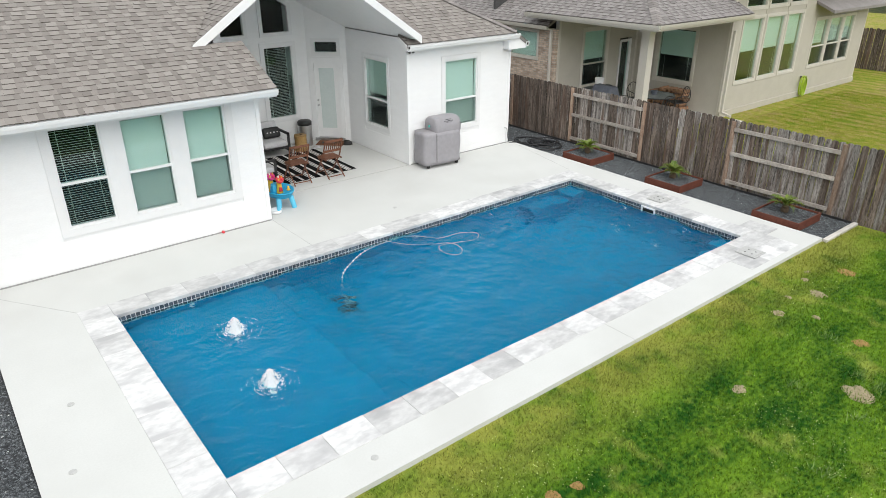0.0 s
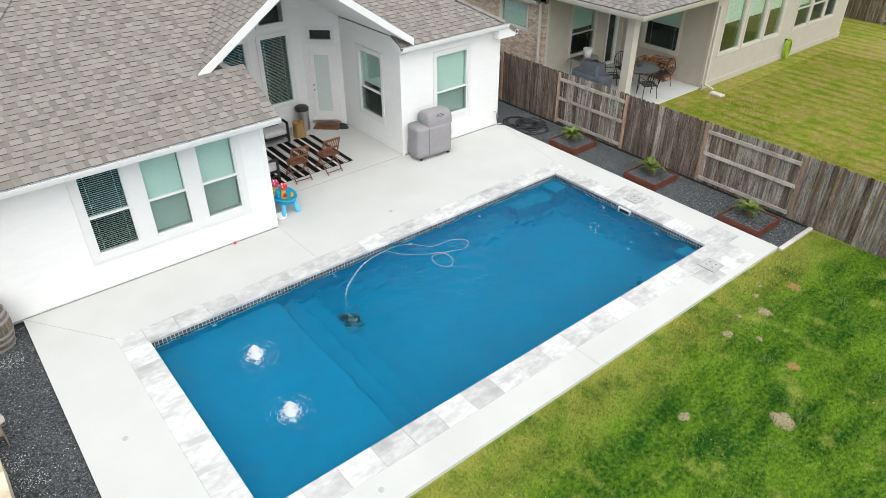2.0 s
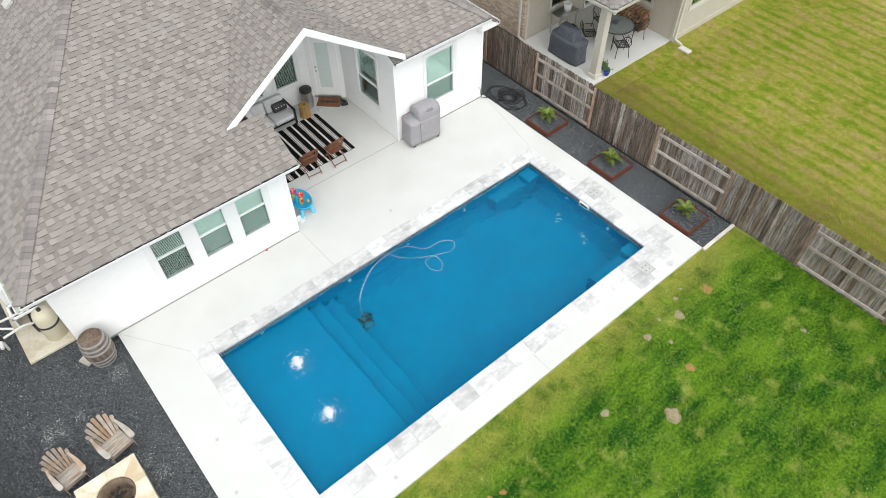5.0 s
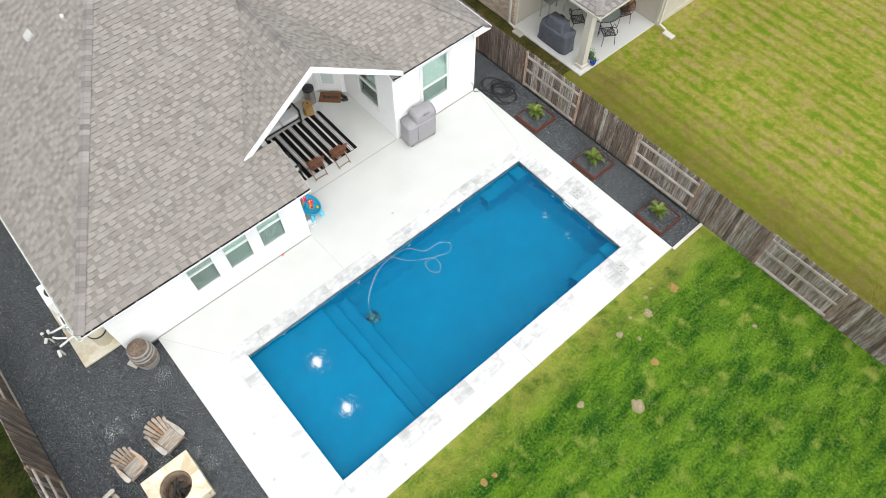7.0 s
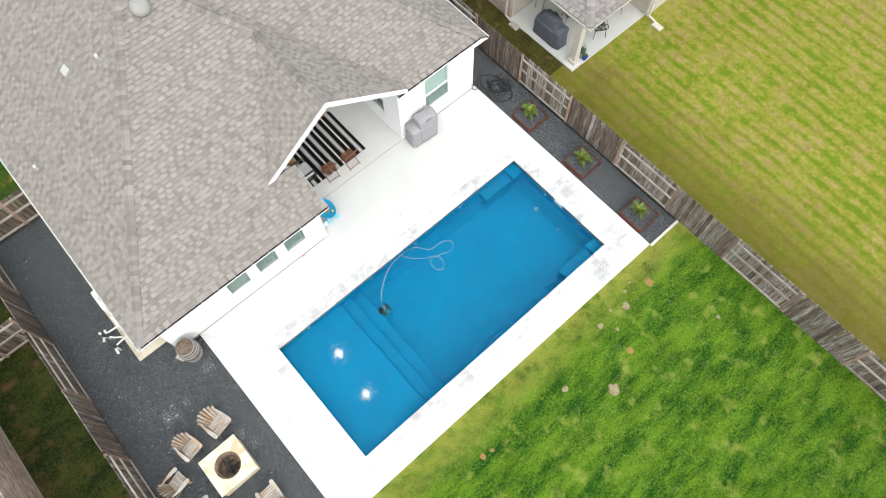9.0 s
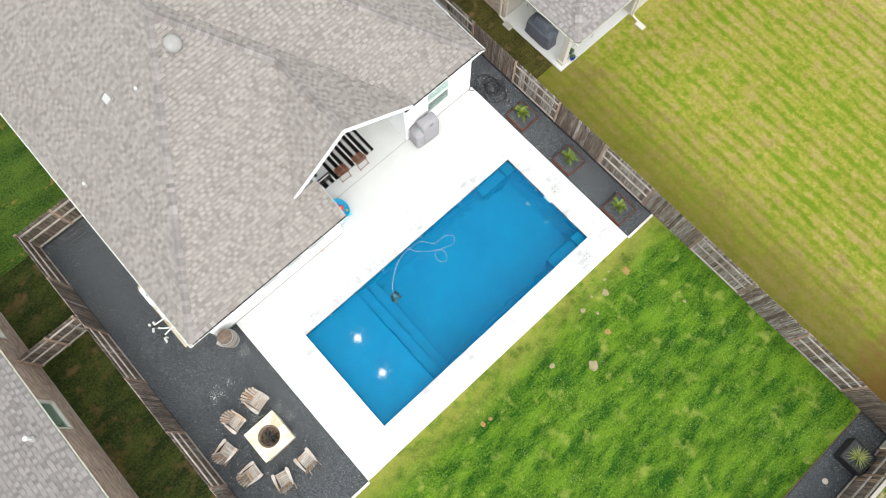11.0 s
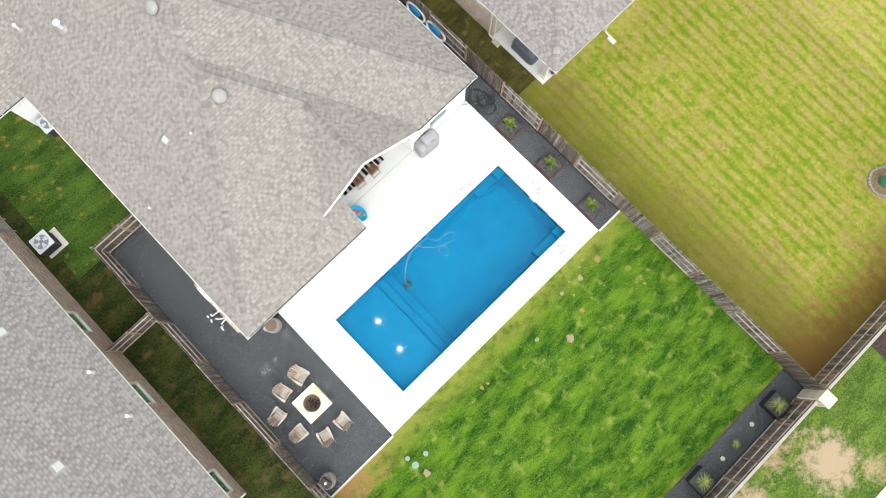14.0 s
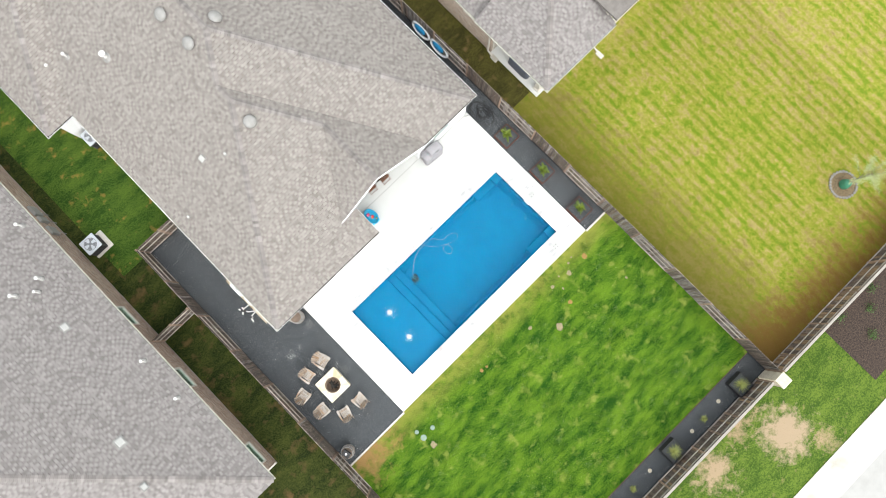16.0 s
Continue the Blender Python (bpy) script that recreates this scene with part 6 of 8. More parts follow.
TEAK = surf("oiled_brown_wood", (0.105, 0.036, 0.017), (0.22, 0.088, 0.042), 5, 0.55, 0.2, 0.003, stretch=(1, 1, 5))


def folding_chair(at, turn):
    c = root("folding_chair", "brown slatted wooden folding chair on the striped rug", "chair", "folding chairs on the porch", at=at, turn=turn)
    for i in range(7):
        part("seat_slat", boxes((-0.2, -0.2 + i * 0.058, 0.435, 0.2, -0.2 + i * 0.058 + 0.045, 0.453), bevel=0.003), TEAK, c)
    part("seat_rail", boxes((-0.215, -0.2, 0.41, -0.195, 0.2, 0.436)), TEAK, c)
    part("seat_rail", boxes((0.195, -0.2, 0.41, 0.215, 0.2, 0.436)), TEAK, c)
    for s in (-1, 1):
        part("back_leg", tube(bmesh.new(), [(s * 0.225, 0.32, 0.0), (s * 0.225, -0.08, 0.46), (s * 0.225, -0.25, 0.86)][::1], 0.017, 4), TEAK, c)
        part("front_leg", tube(bmesh.new(), [(s * 0.205, -0.28, 0.0), (s * 0.205, 0.18, 0.42)], 0.017, 4), TEAK, c)
    for z in (0.6, 0.84):
        y = -0.08 - (z - 0.46) * 0.17 / 0.4
        part("back_rail", boxes((-0.21, y - 0.012, z - 0.025, 0.21, y + 0.012, z + 0.025), bevel=0.003), TEAK, c)
    for i in range(7):
        xx = -0.17 + i * 0.057
        part("back_slat", tube(bmesh.new(), [(xx, -0.14, 0.6), (xx, -0.24, 0.84)], 0.013, 4), TEAK, c)
    part("stretcher", tube(bmesh.new(), [(-0.2, -0.24, 0.05), (0.2, -0.24, 0.05)], 0.012, 4), TEAK, c)
    part("stretcher", tube(bmesh.new(), [(-0.22, 0.28, 0.05), (0.22, 0.28, 0.05)], 0.012, 4), TEAK, c)
    c.scale = (1.06, 1.06, 1.12)
    return c


folding_chair((6.155, 8.50, 0.012), 1)
folding_chair((5.29, 8.575, 0.012), -3)

CUSH = surf("light_grey_cushion", (0.52, 0.52, 0.53), (0.62, 0.62, 0.63), 6, 0.9, 0.3, 0.006)
sofa = root("outdoor_sofa", "black metal outdoor sofa with pale grey cushions", "sofa", at=(5.45, 11.15, 0))
for s in (-0.72, 0.72):
    part("arm_frame", boxes((s - 0.03, -0.38, 0, s + 0.03, -0.33, 0.62), (s - 0.03, 0.33, 0, s + 0.03, 0.38, 0.62), (s - 0.03, -0.38, 0.57, s + 0.03, 0.38, 0.62), (s - 0.03, -0.38, 0.12, s + 0.03, 0.38, 0.16)), BLACK, sofa)
part("base", boxes((-0.7, -0.36, 0.2, 0.7, 0.36, 0.25)), BLACK, sofa)
for s in (-0.345, 0.345):
    part("seat_cushion", boxes((s - 0.335, -0.36, 0.25, s + 0.335, 0.22, 0.42), bevel=0.05), CUSH, sofa, smooth=True)
    bm = box(bmesh.new(), -0.335, -0.09, 0.0, 0.335, 0.09, 0.45, Matrix.Translation((s, 0.27, 0.40)) @ Matrix.Rotation(-0.2, 4, "X"), bevel=0.05)
    part("back_cushion", bm, CUSH, sofa, smooth=True)
ac_ = root("outdoor_armchair", "black metal outdoor armchair with a pale grey cushion", "armchair", at=(4.50, 9.14, 0.012), turn=90)
for q in (-0.33, 0.33):
    part("arm_frame", boxes((q - 0.025, -0.36, 0, q + 0.025, -0.31, 0.60), (q - 0.025, 0.31, 0, q + 0.025, 0.36, 0.60), (q - 0.025, -0.36, 0.55, q + 0.025, 0.36, 0.60), (q - 0.025, -0.31, 0.10, q + 0.025, 0.31, 0.14)), BLACK, ac_)
part("base", boxes((-0.30, -0.34, 0.2, 0.30, 0.34, 0.25)), BLACK, ac_)
part("seat_cushion", boxes((-0.295, -0.35, 0.25, 0.295, 0.22, 0.42), bevel=0.05), CUSH, ac_, smooth=True)
part("back_cushion", box(bmesh.new(), -0.295, -0.08, 0.0, 0.295, 0.08, 0.42, Matrix.Translation((0, 0.25, 0.40)) @ Matrix.Rotation(-0.2, 4, "X"), bevel=0.05), CUSH, ac_, smooth=True)
ap = root("throw_pillow", "black throw pillow lying on the armchair", "pillow", at=(4.42, 9.22, 0.43), turn=90)
part("cover", box(bmesh.new(), -0.18, -0.06, 0.0, 0.18, 0.06, 0.26, Matrix.Rotation(-0.6, 4, "X"), bevel=0.05), BLACK, ap, smooth=True)
pl = root("throw_pillow", "black throw pillow with pale pattern on the sofa", "pillow", at=(5.9, 11.22, 0.43))
part("cover", box(bmesh.new(), -0.25, -0.07, 0.0, 0.25, 0.07, 0.3, Matrix.Rotation(-0.5, 4, "X"), bevel=0.06), BLACK, pl, smooth=True)
for k in range(4):
    part("motif", box(bmesh.new(), -0.16 + k * 0.1, -0.078, 0.12, -0.13 + k * 0.1, -0.06, 0.15, Matrix.Rotation(-0.5, 4, "X")), RUG_W, pl)
bn = root("waste_bin", "steel pedal bin with a black lid by the porch door", "bin", at=(6.98, 11.38, 0))
part("drum", lathe(bmesh.new(), [(0.19, 0.0), (0.195, 0.03), (0.195, 0.60)], 28), STEEL, bn, smooth=False)
part("lid", lathe(bmesh.new(), [(0.2, 0.60), (0.205, 0.68), (0.17, 0.72), (0.02, 0.73)], 28), BLACK, bn, "black domed lid", smooth=True)
st = root("stump_stool", "golden wooden tree stump side table", "table", at=(6.62, 10.98, 0))
STUMP = surf("golden_stump_wood", (0.28, 0.16, 0.05), (0.46, 0.29, 0.11), 6, 0.6, 0.4, 0.006, stretch=(1, 1, 0.4))
bm = lathe(bmesh.new(), [(0.19, 0.0), (0.18, 0.1), (0.165, 0.25), (0.175, 0.40), (0.18, 0.44)], 22)
for v in bm.verts:
    k = 1 + 0.09 * noise.noise(Vector((v.co.x * 6, v.co.y * 6, v.co.z * 1.2)))
    v.co.x, v.co.y = v.co.x * k, v.co.y * k
part("trunk", bm, STUMP, st, smooth=False)
part("knot", lathe(bmesh.new(), [(0.04, 0), (0.03, 0.01)], 10, Matrix.Translation((0.03, 0.02, 0.441))), surf("dark_wood", (0.07, 0.035, 0.015), (0.1, 0.05, 0.02), 6), st)
sb_ = root("stump_stool", "small golden wooden stump stool beside the armchair", "stool", at=(4.46, 9.86, 0.012))
bm = lathe(bmesh.new(), [(0.17, 0.0), (0.165, 0.1), (0.15, 0.25), (0.16, 0.38), (0.15, 0.41)], 22)
for v in bm.verts:
    k = 1 + 0.09 * noise.noise(Vector((v.co.x * 6 + 3, v.co.y * 6, v.co.z * 1.2)))
    v.co.x, v.co.y = v.co.x * k, v.co.y * k
part("trunk", bm, STUMP, sb_)
MATM = surf("coir_door_mat", (0.16, 0.065, 0.03), (0.24, 0.11, 0.055), 25, 0.95, 0.6, 0.006)
mt = root("door_mat", "rust brown coir door mat with dark lettering", "mat", at=(7.62, 11.08, 0.0), turn=-44)
part("mat_base", boxes((-0.4, -0.25, 0, 0.4, 0.25, 0.018), bevel=0.005), MATM, mt)
for k, (xa, w, h) in enumerate(((-0.27, 0.07, 0.16), (-0.18, 0.06, 0.11), (-0.1, 0.09, 0.12), (0.01, 0.06, 0.11), (0.09, 0.05, 0.16), (0.16, 0.06, 0.11), (0.25, 0.04, 0.17))):
    part("lettering", boxes((xa, -h / 2, 0.018, xa + w, h / 2, 0.0205)), BLACK, mt)
for k, (x, y, a) in enumerate(((8.0, 10.78, 20), (7.92, 10.62, 60))):
    sh_ = root("shoe", "black rubber garden clog on the porch floor", "shoe", "pair of clogs", at=(x, y, 0), turn=a)
    bm = lathe(bmesh.new(), [(0.05, 0.0), (0.055, 0.02), (0.05, 0.07), (0.03, 0.095)], 14, Matrix.Diagonal((1, 2.5, 1, 1)))
    part("upper", bm, BLACK, sh_, smooth=True)
    part("heel_strap", boxes((-0.045, -0.13, 0.06, 0.045, -0.11, 0.085), bevel=0.005), BLACK, sh_)
for k, (x, y, a) in enumerate(((6.95, 10.88, 0), (7.1, 10.92, 15))):
    sh_ = root("slipper", "pale grey slipper beside the stump table", "shoe", "pair of slippers", at=(x, y, 0), turn=a)
    part("upper", lathe(bmesh.new(), [(0.04, 0.0), (0.045, 0.02), (0.035, 0.06), (0.01, 0.07)], 14, Matrix.Diagonal((1, 2.2, 1, 1))), CUSH, sh_, smooth=True)
# children's water table
TOYB = surf("sky_blue_plastic", (0.02, 0.36, 0.62), (0.03, 0.42, 0.70), 4, 0.35)
TOYL = surf("pale_blue_plastic", (0.10, 0.50, 0.72), (0.14, 0.56, 0.78), 4, 0.35)
TOYY = surf("yellow_plastic", (0.75, 0.42, 0.03), (0.82, 0.50, 0.05), 4, 0.35)
TOYR = surf("red_plastic", (0.55, 0.02, 0.03), (0.65, 0.03, 0.05), 4, 0.35)
TOYM = surf("magenta_plastic", (0.55, 0.01, 0.16), (0.62, 0.015, 0.2), 4, 0.35)
toy = root("water_play_table", "blue plastic water play table with red and yellow towers", "toy", at=(4.24, 7.42, 0))
bm = lathe(bmesh.new(), [(0.20, 0.24), (0.27, 0.27), (0.30, 0.38), (0.315, 0.385), (0.31, 0.40), (0.285, 0.40), (0.26, 0.31), (0.02, 0.30)], 40, Matrix.Diagonal((0.98, 1.5, 1, 1)))
part("basin", bm, TOYB, toy, smooth=True)
for k in range(4):
    a = 0.785 + k * math.pi / 2
    part("leg", tube(bmesh.new(), [(0.26 * math.cos(a), 0.50 * math.sin(a), 0.0), (0.20 * math.cos(a), 0.40 * math.sin(a), 0.27)], 0.055, 12, taper=0.06), TOYL, toy, "pale blue leg")
part("ramp", soft_box(bmesh.new(), 0.20, 0.26, 0.12, 0.16, 0.30, 0.50, 4, wob=0.02, seed=3), TOYB, toy, smooth=True).location = (-0.06, 0.08, 0)
for x, y, h, top_ in ((-0.10, 0.16, 0.30, TOYM), (0.0, -0.06, 0.27, TOYR)):
    t_ = part("tower", lathe(bmesh.new(), [(0.075, 0.31), (0.05, 0.31 + h * 0.75), (0.055, 0.31 + h)], 14, Matrix.Translation((x, y, 0))), TOYY, toy, "yellow tower")
    part("wheel", lathe(bmesh.new(), [(0.02, -0.035), (0.085, -0.03), (0.095, 0.0), (0.085, 0.03), (0.02, 0.035)], 16, Matrix.Translation((x + 0.01, y - 0.03, 0.35 + h)) @ Matrix.Rotation(0.9, 4, "X")), top_, toy, "spinning wheel")
    for a in range(4):
        part("spoke", lathe(bmesh.new(), [(0.014, 0), (0.018, 0.04)], 8, Matrix.Translation((x + 0.01 + 0.05 * math.cos(a * 1.57 + 0.6), y - 0.06 + 0.035 * math.sin(a * 1.57 + 0.6), 0.37 + h + 0.035 * math.sin(a * 1.57 + 0.6)))), (TOYY, TRIM, TOYY, TOYR)[a], t_)
    part("chute", soft_box(bmesh.new(), 0.09, 0.05, 0.05, 0.03, 0.0, 0.09, 3, wob=0.02, seed=5), TOYR, t_, "red chute", smooth=True).location = (x, y - 0.06, 0.36)
part("duck", lathe(bmesh.new(), [(0.01, 0.385), (0.04, 0.40), (0.045, 0.42), (0.02, 0.45), (0.03, 0.47), (0.01, 0.50)], 12, Matrix.Translation((0.12, -0.26, 0))), TOYY, toy, "yellow floating piece", smooth=True)
bw = root("pet_bowl", "shallow white pet bowl on the deck by the wall", "bowl", at=(3.96, 7.03, 0.0))
part("bowl", lathe(bmesh.new(), [(0.11, 0), (0.12, 0.01), (0.14, 0.08), (0.13, 0.08), (0.10, 0.025), (0.01, 0.02)], 24), TRIM, bw, smooth=True)
rt = root("toy_ball", "small red toy lying on the deck", "toy", at=(2.62, 6.66, 0.0))
part("ball", lathe(bmesh.new(), [(0.01, 0), (0.03, 0.015), (0.035, 0.03), (0.02, 0.055)], 12), TOYR, rt, smooth=True)

# ---- fire pit and chairs ----
LIME = surf("cream_limestone_slab", (0.56, 0.49, 0.36), (0.72, 0.66, 0.53), 3, 0.85, 0.3, 0.005, vary=0.08, stain=(0.50, 0.40, 0.26), stain_scale=2.0)
SOOT = surf("sooty_firebrick", (0.12, 0.085, 0.06), (0.30, 0.22, 0.16), 7, 0.95, 0.4, 0.01)
CHAR = surf("charred_log", (0.012, 0.011, 0.010), (0.05, 0.045, 0.04), 12, 0.95, 0.6, 0.01)
FX, FY = -3.22, 2.50
fire = root("fire_pit", "square cream limestone fire pit with charred logs", "fire pit", at=(FX, FY, GZ))
H = 0.56
HR = 0.40
for i in range(4):
    q = Matrix.Rotation(radians(90 * i), 4, "Z")
    for k in range(2):
        for r in range(3):
            xa = -0.60 + k * 0.56 + (0.08 if r % 2 else 0)
            bm = box(bmesh.new(), xa, -0.61, r * 0.165, min(xa + 0.555, 0.52), -0.47, r * 0.165 + 0.16, q, bevel=0.012)
            part("stone", bm, LIME, fire)
seg = 6
for i in range(4):
    for k in range(2):
        bm = bmesh.new()
        a0, a1 = -math.pi * 0.75 + i * math.pi / 2 + k * math.pi / 4, -math.pi * 0.75 + i * math.pi / 2 + (k + 1) * math.pi / 4
        def edge(a):
            c, s = math.cos(a), math.sin(a)
            f = 0.645 / max(abs(c), abs(s))
            return (c * f, s * f)
        inner = [(HR * math.cos(a0 + (a1 - a0) * t / seg), HR * math.sin(a0 + (a1 - a0) * t / seg)) for t in range(seg + 1)]
        outer = [edge(a1), edge(a0)]
        pts = inner + outer
        cxm = sum(p[0] for p in pts) / len(pts)
        cym = sum(p[1] for p in pts) / len(pts)
        prism(bm, [(cxm + (x - cxm) * 0.992, cym + (y - cym) * 0.992, H) for x, y in pts], 0.065)
        part("cap_stone", bm, LIME, fire)
bm = bmesh.new()
prof = [(HR + 0.005, H - 0.02), (HR - 0.04, H - 0.03), (HR - 0.05, 0.1), (0.02, 0.09)]
lathe(bm, [(HR + 0.03, 0.0), (HR + 0.03, H - 0.07), (HR - 0.03, H - 0.02), (HR - 0.06, H - 0.10), (HR - 0.07, 0.12), (0.01, 0.10)], 28)
part("fire_bowl", bm, SOOT, fire, "sooty round fire bowl")
random.seed(9)
for k in range(9):
    a = random.uniform(0, math.pi)
    r = random.uniform(0.12, 0.26)
    cx, cy = random.uniform(-0.08, 0.08), random.uniform(-0.08, 0.08)
    part("log", tube(bmesh.new(), [(cx - r * math.cos(a), cy - r * math.sin(a), 0.16 + 0.02 * k), (cx, cy, 0.20 + 0.028 * k), (cx + r * math.cos(a), cy + r * math.sin(a), 0.16 + 0.03 * k)], 0.04, 7, taper=0.025), CHAR, fire)

AGED = surf("silver_weathered_wood", (0.20, 0.15, 0.11), (0.42, 0.36, 0.30), 5, 0.85, 0.35, 0.004, stretch=(1, 1, 1), vary=0.22, stain=(0.30, 0.17, 0.08), stain_scale=1.4)
AGED_ARM = surf("bleached_grey_wood", (0.36, 0.32, 0.28), (0.54, 0.50, 0.45), 5, 0.85, 0.3, 0.004, vary=0.15, stain=(0.34, 0.22, 0.13), stain_scale=1.2)


def adirondack():
    """Faces -y; the seat falls back and the fan of slats leans."""
    c = root("adirondack_chair", "weathered grey-brown wooden adirondack chair on gravel", "chair", "chairs round the fire pit")
    for i in range(7):
        t = i / 6
        y, z = -0.36 + t * 0.52, 0.38 - t * 0.13
        q = Matrix.Translation((0, y, z)) @ Matrix.Rotation(-0.24, 4, "X")
        part("seat_slat", box(bmesh.new(), -0.27, -0.037, -0.01, 0.27, 0.037, 0.01, q, bevel=0.003), AGED_ARM, c)
    for i in range(7):
        k = i - 3
        top = 0.74 - 0.028 * k * k
        bm = bmesh.new()
        q = Matrix.Translation((k * 0.078, 0.17, 0.24)) @ Matrix.Rotation(-0.42, 4, "X") @ Matrix.Rotation(k * 0.085, 4, "Y")
        w0, w1 = 0.032, 0.047
        pts = [(-w0, 0), (w0, 0), (w1, top - 0.03), (w1 * 0.6, top), (-w1 * 0.6, top), (-w1, top - 0.03)]
        f = [bm.verts.new(q @ Vector((x, -0.009, z))) for x, z in pts]
        b = [bm.verts.new(q @ Vector((x, 0.009, z))) for x, z in pts]
        bm.faces.new(f)
        bm.faces.new(b[::-1])
        for j in range(6):
            bm.faces.new((f[j], b[j], b[(j + 1) % 6], f[(j + 1) % 6]))
        part("back_slat", bm, AGED, c)
    for s in (-1, 1):
        bm = bmesh.new()
        pts = [(0.27, -0.44), (0.33, -0.47), (0.40, -0.45), (0.425, -0.36), (0.42, -0.1), (0.39, 0.12), (0.345, 0.34), (0.30, 0.34), (0.31, 0.1), (0.285, -0.2)]
        prism(bm, [(s * x, y, 0.56) for x, y in (pts if s > 0 else pts[::-1])], 0.022)
        part("arm", bm, AGED_ARM, c, "bleached grey armrest")
        part("front_leg", box(bmesh.new(), s * 0.31 - 0.012, -0.38, 0, s * 0.31 + 0.012, -0.27, 0.538), AGED, c)
        q = Matrix.Translation((s * 0.285, -0.34, 0.33)) @ Matrix.Rotation(-0.33, 4, "X")
        part("side_rail", box(bmesh.new(), -0.011, -0.02, -0.05, 0.011, 0.92, 0.045, q), AGED, c)
        part("arm_brace", box(bmesh.new(), s * 0.335 - 0.01, -0.36, 0.4, s * 0.335 + 0.01, -0.29, 0.537), AGED, c)
    part("back_brace", box(bmesh.new(), -0.36, 0.30, 0.50, 0.36, 0.325, 0.555), AGED, c)
    part("apron", box(bmesh.new(), -0.3, -0.385, 0.26, 0.3, -0.365, 0.36), AGED, c)
    return c


chair0 = adirondack()
for i, (x, y, fx, fy) in enumerate(((-2.82, 3.86, 0.25, -1), (-3.86, 3.80, 0.2, -1), (-4.75, 3.15, 1, 0.2), (-4.55, 1.95, 1, -0.05), (-3.80, 0.98, 0.25, 1), (-2.78, 0.94, -0.05, 1))):
    a = math.degrees(math.atan2(fy, fx)) + 90
    m4 = Matrix.Translation((x, y, GZ)) @ Matrix.Rotation(radians(a), 4, "Z") @ Matrix.Diagonal((0.88, 0.90, 0.95, 1))
    if i == 0:
        chair0.matrix_world = m4
        chair0.matrix_basis = m4
    else:
        copy_thing(chair0, m4)

# ---- barrels ----
HEAD = surf("stained_barrel_head", (0.075, 0.050, 0.036), (0.25, 0.185, 0.14), 7, 0.85, 0.4, 0.005, stain=(0.09, 0.06, 0.045), stain_scale=3)
OAK = surf("grey_oak_staves", (0.075, 0.054, 0.040), (0.27, 0.215, 0.172), 4, 0.8, 0.4, 0.005, stretch=(6, 6, 0.7), vary=0.25)
HOOP = surf("galvanised_hoop", (0.27, 0.27, 0.265), (0.42, 0.415, 0.405), 8, 0.6, 0.1, 0.002, metal=0.2)
BR = [(0.28, 0.0), (0.32, 0.18), (0.345, 0.36), (0.35, 0.45), (0.345, 0.54), (0.32, 0.72), (0.28, 0.90)]


def barrel(at, label, box_on=False):
    b = root("barrel", label, "barrel", "wine barrels", at=at)
    ns = 22
    for k in range(ns):
        a0, a1 = math.tau * k / ns + 0.012, math.tau * (k + 1) / ns - 0.012
        bm = bmesh.new()
        for aa, bb in ((a0, a1),):
            rows = [[bm.verts.new((r * math.cos(t), r * math.sin(t), z)) for t in (aa, bb)] + [bm.verts.new(((r - 0.025) * math.cos(t), (r - 0.025) * math.sin(t), z)) for t in (bb, aa)] for r, z in BR]
            for p, q in zip(rows, rows[1:]):
                for i in range(4):
                    bm.faces.new((p[i], p[(i + 1) % 4], q[(i + 1) % 4], q[i]))
            bm.faces.new(rows[0][::-1])
            bm.faces.new(rows[-1])
        part("stave", bm, OAK, b)
    for z, h in ((0.0, 0.06), (0.15, 0.055), (0.28, 0.055), (0.56, 0.055), (0.69, 0.055), (0.835, 0.06)):
        rr = lambda q: np.interp(q, [p[1] for p in BR], [p[0] for p in BR]) + 0.006
        part("hoop", lathe(bmesh.new(), [(rr(z) - 0.01, z), (rr(z), z), (rr(z + h), z + h), (rr(z + h) - 0.01, z + h)], 36, ends=False), HOOP, b, smooth=False)
    part("head", lathe(bmesh.new(), [(0.272, 0.84), (0.272, 0.865), (0.002, 0.868)], 28), HEAD, b, "weathered barrel head")
    if box_on:
        pass
    return b


barrel((-2.16, 6.30, GZ), "weathered grey oak wine barrel with steel hoops")
barrel((-4.98, -0.45, GZ), "grey oak barrel used as a stand near the fence")
spk = root("patio_speaker", "black box speaker standing on the barrel", "speaker", at=(-4.98, -0.45, GZ + 0.90), turn=12)
part("cabinet", boxes((-0.15, -0.2, 0, 0.15, 0.2, 0.26), bevel=0.02), BLACK, spk)
part("cone", lathe(bmesh.new(), [(0.06, 0.26), (0.06, 0.266), (0.02, 0.262)], 18), CUSH, spk)
ds = root("splash_block", "pale concrete splash block beside the barrel", "block", at=(-2.54, 6.48, GZ), turn=25)
part("tray", boxes((-0.1, -0.16, 0, 0.1, 0.16, 0.06), bevel=0.012), CURB, ds)

# ---- pool equipment on its pad ----
PAD = surf("stained_cream_concrete", (0.52, 0.47, 0.36), (0.64, 0.60, 0.50), 2.0, 0.9, 0.25, 0.003, stain=(0.44, 0.36, 0.24), stain_scale=1.5, world_space=True)
pad = tagged(part("equipment_pad", boxes((-3.62, 7.26, -0.2, WEST_X - 0.03, 10.4, -0.01)), PAD), "pale concrete pad for pool equipment", "slab", kind="structure")
CREAM = surf("cream_plastic_tank", (0.58, 0.54, 0.40), (0.66, 0.62, 0.48), 4, 0.4)
ft = root("pool_filter", "cream cylindrical pool filter tank with black clamp band", "filter", at=(-2.80, 7.72, -0.01))
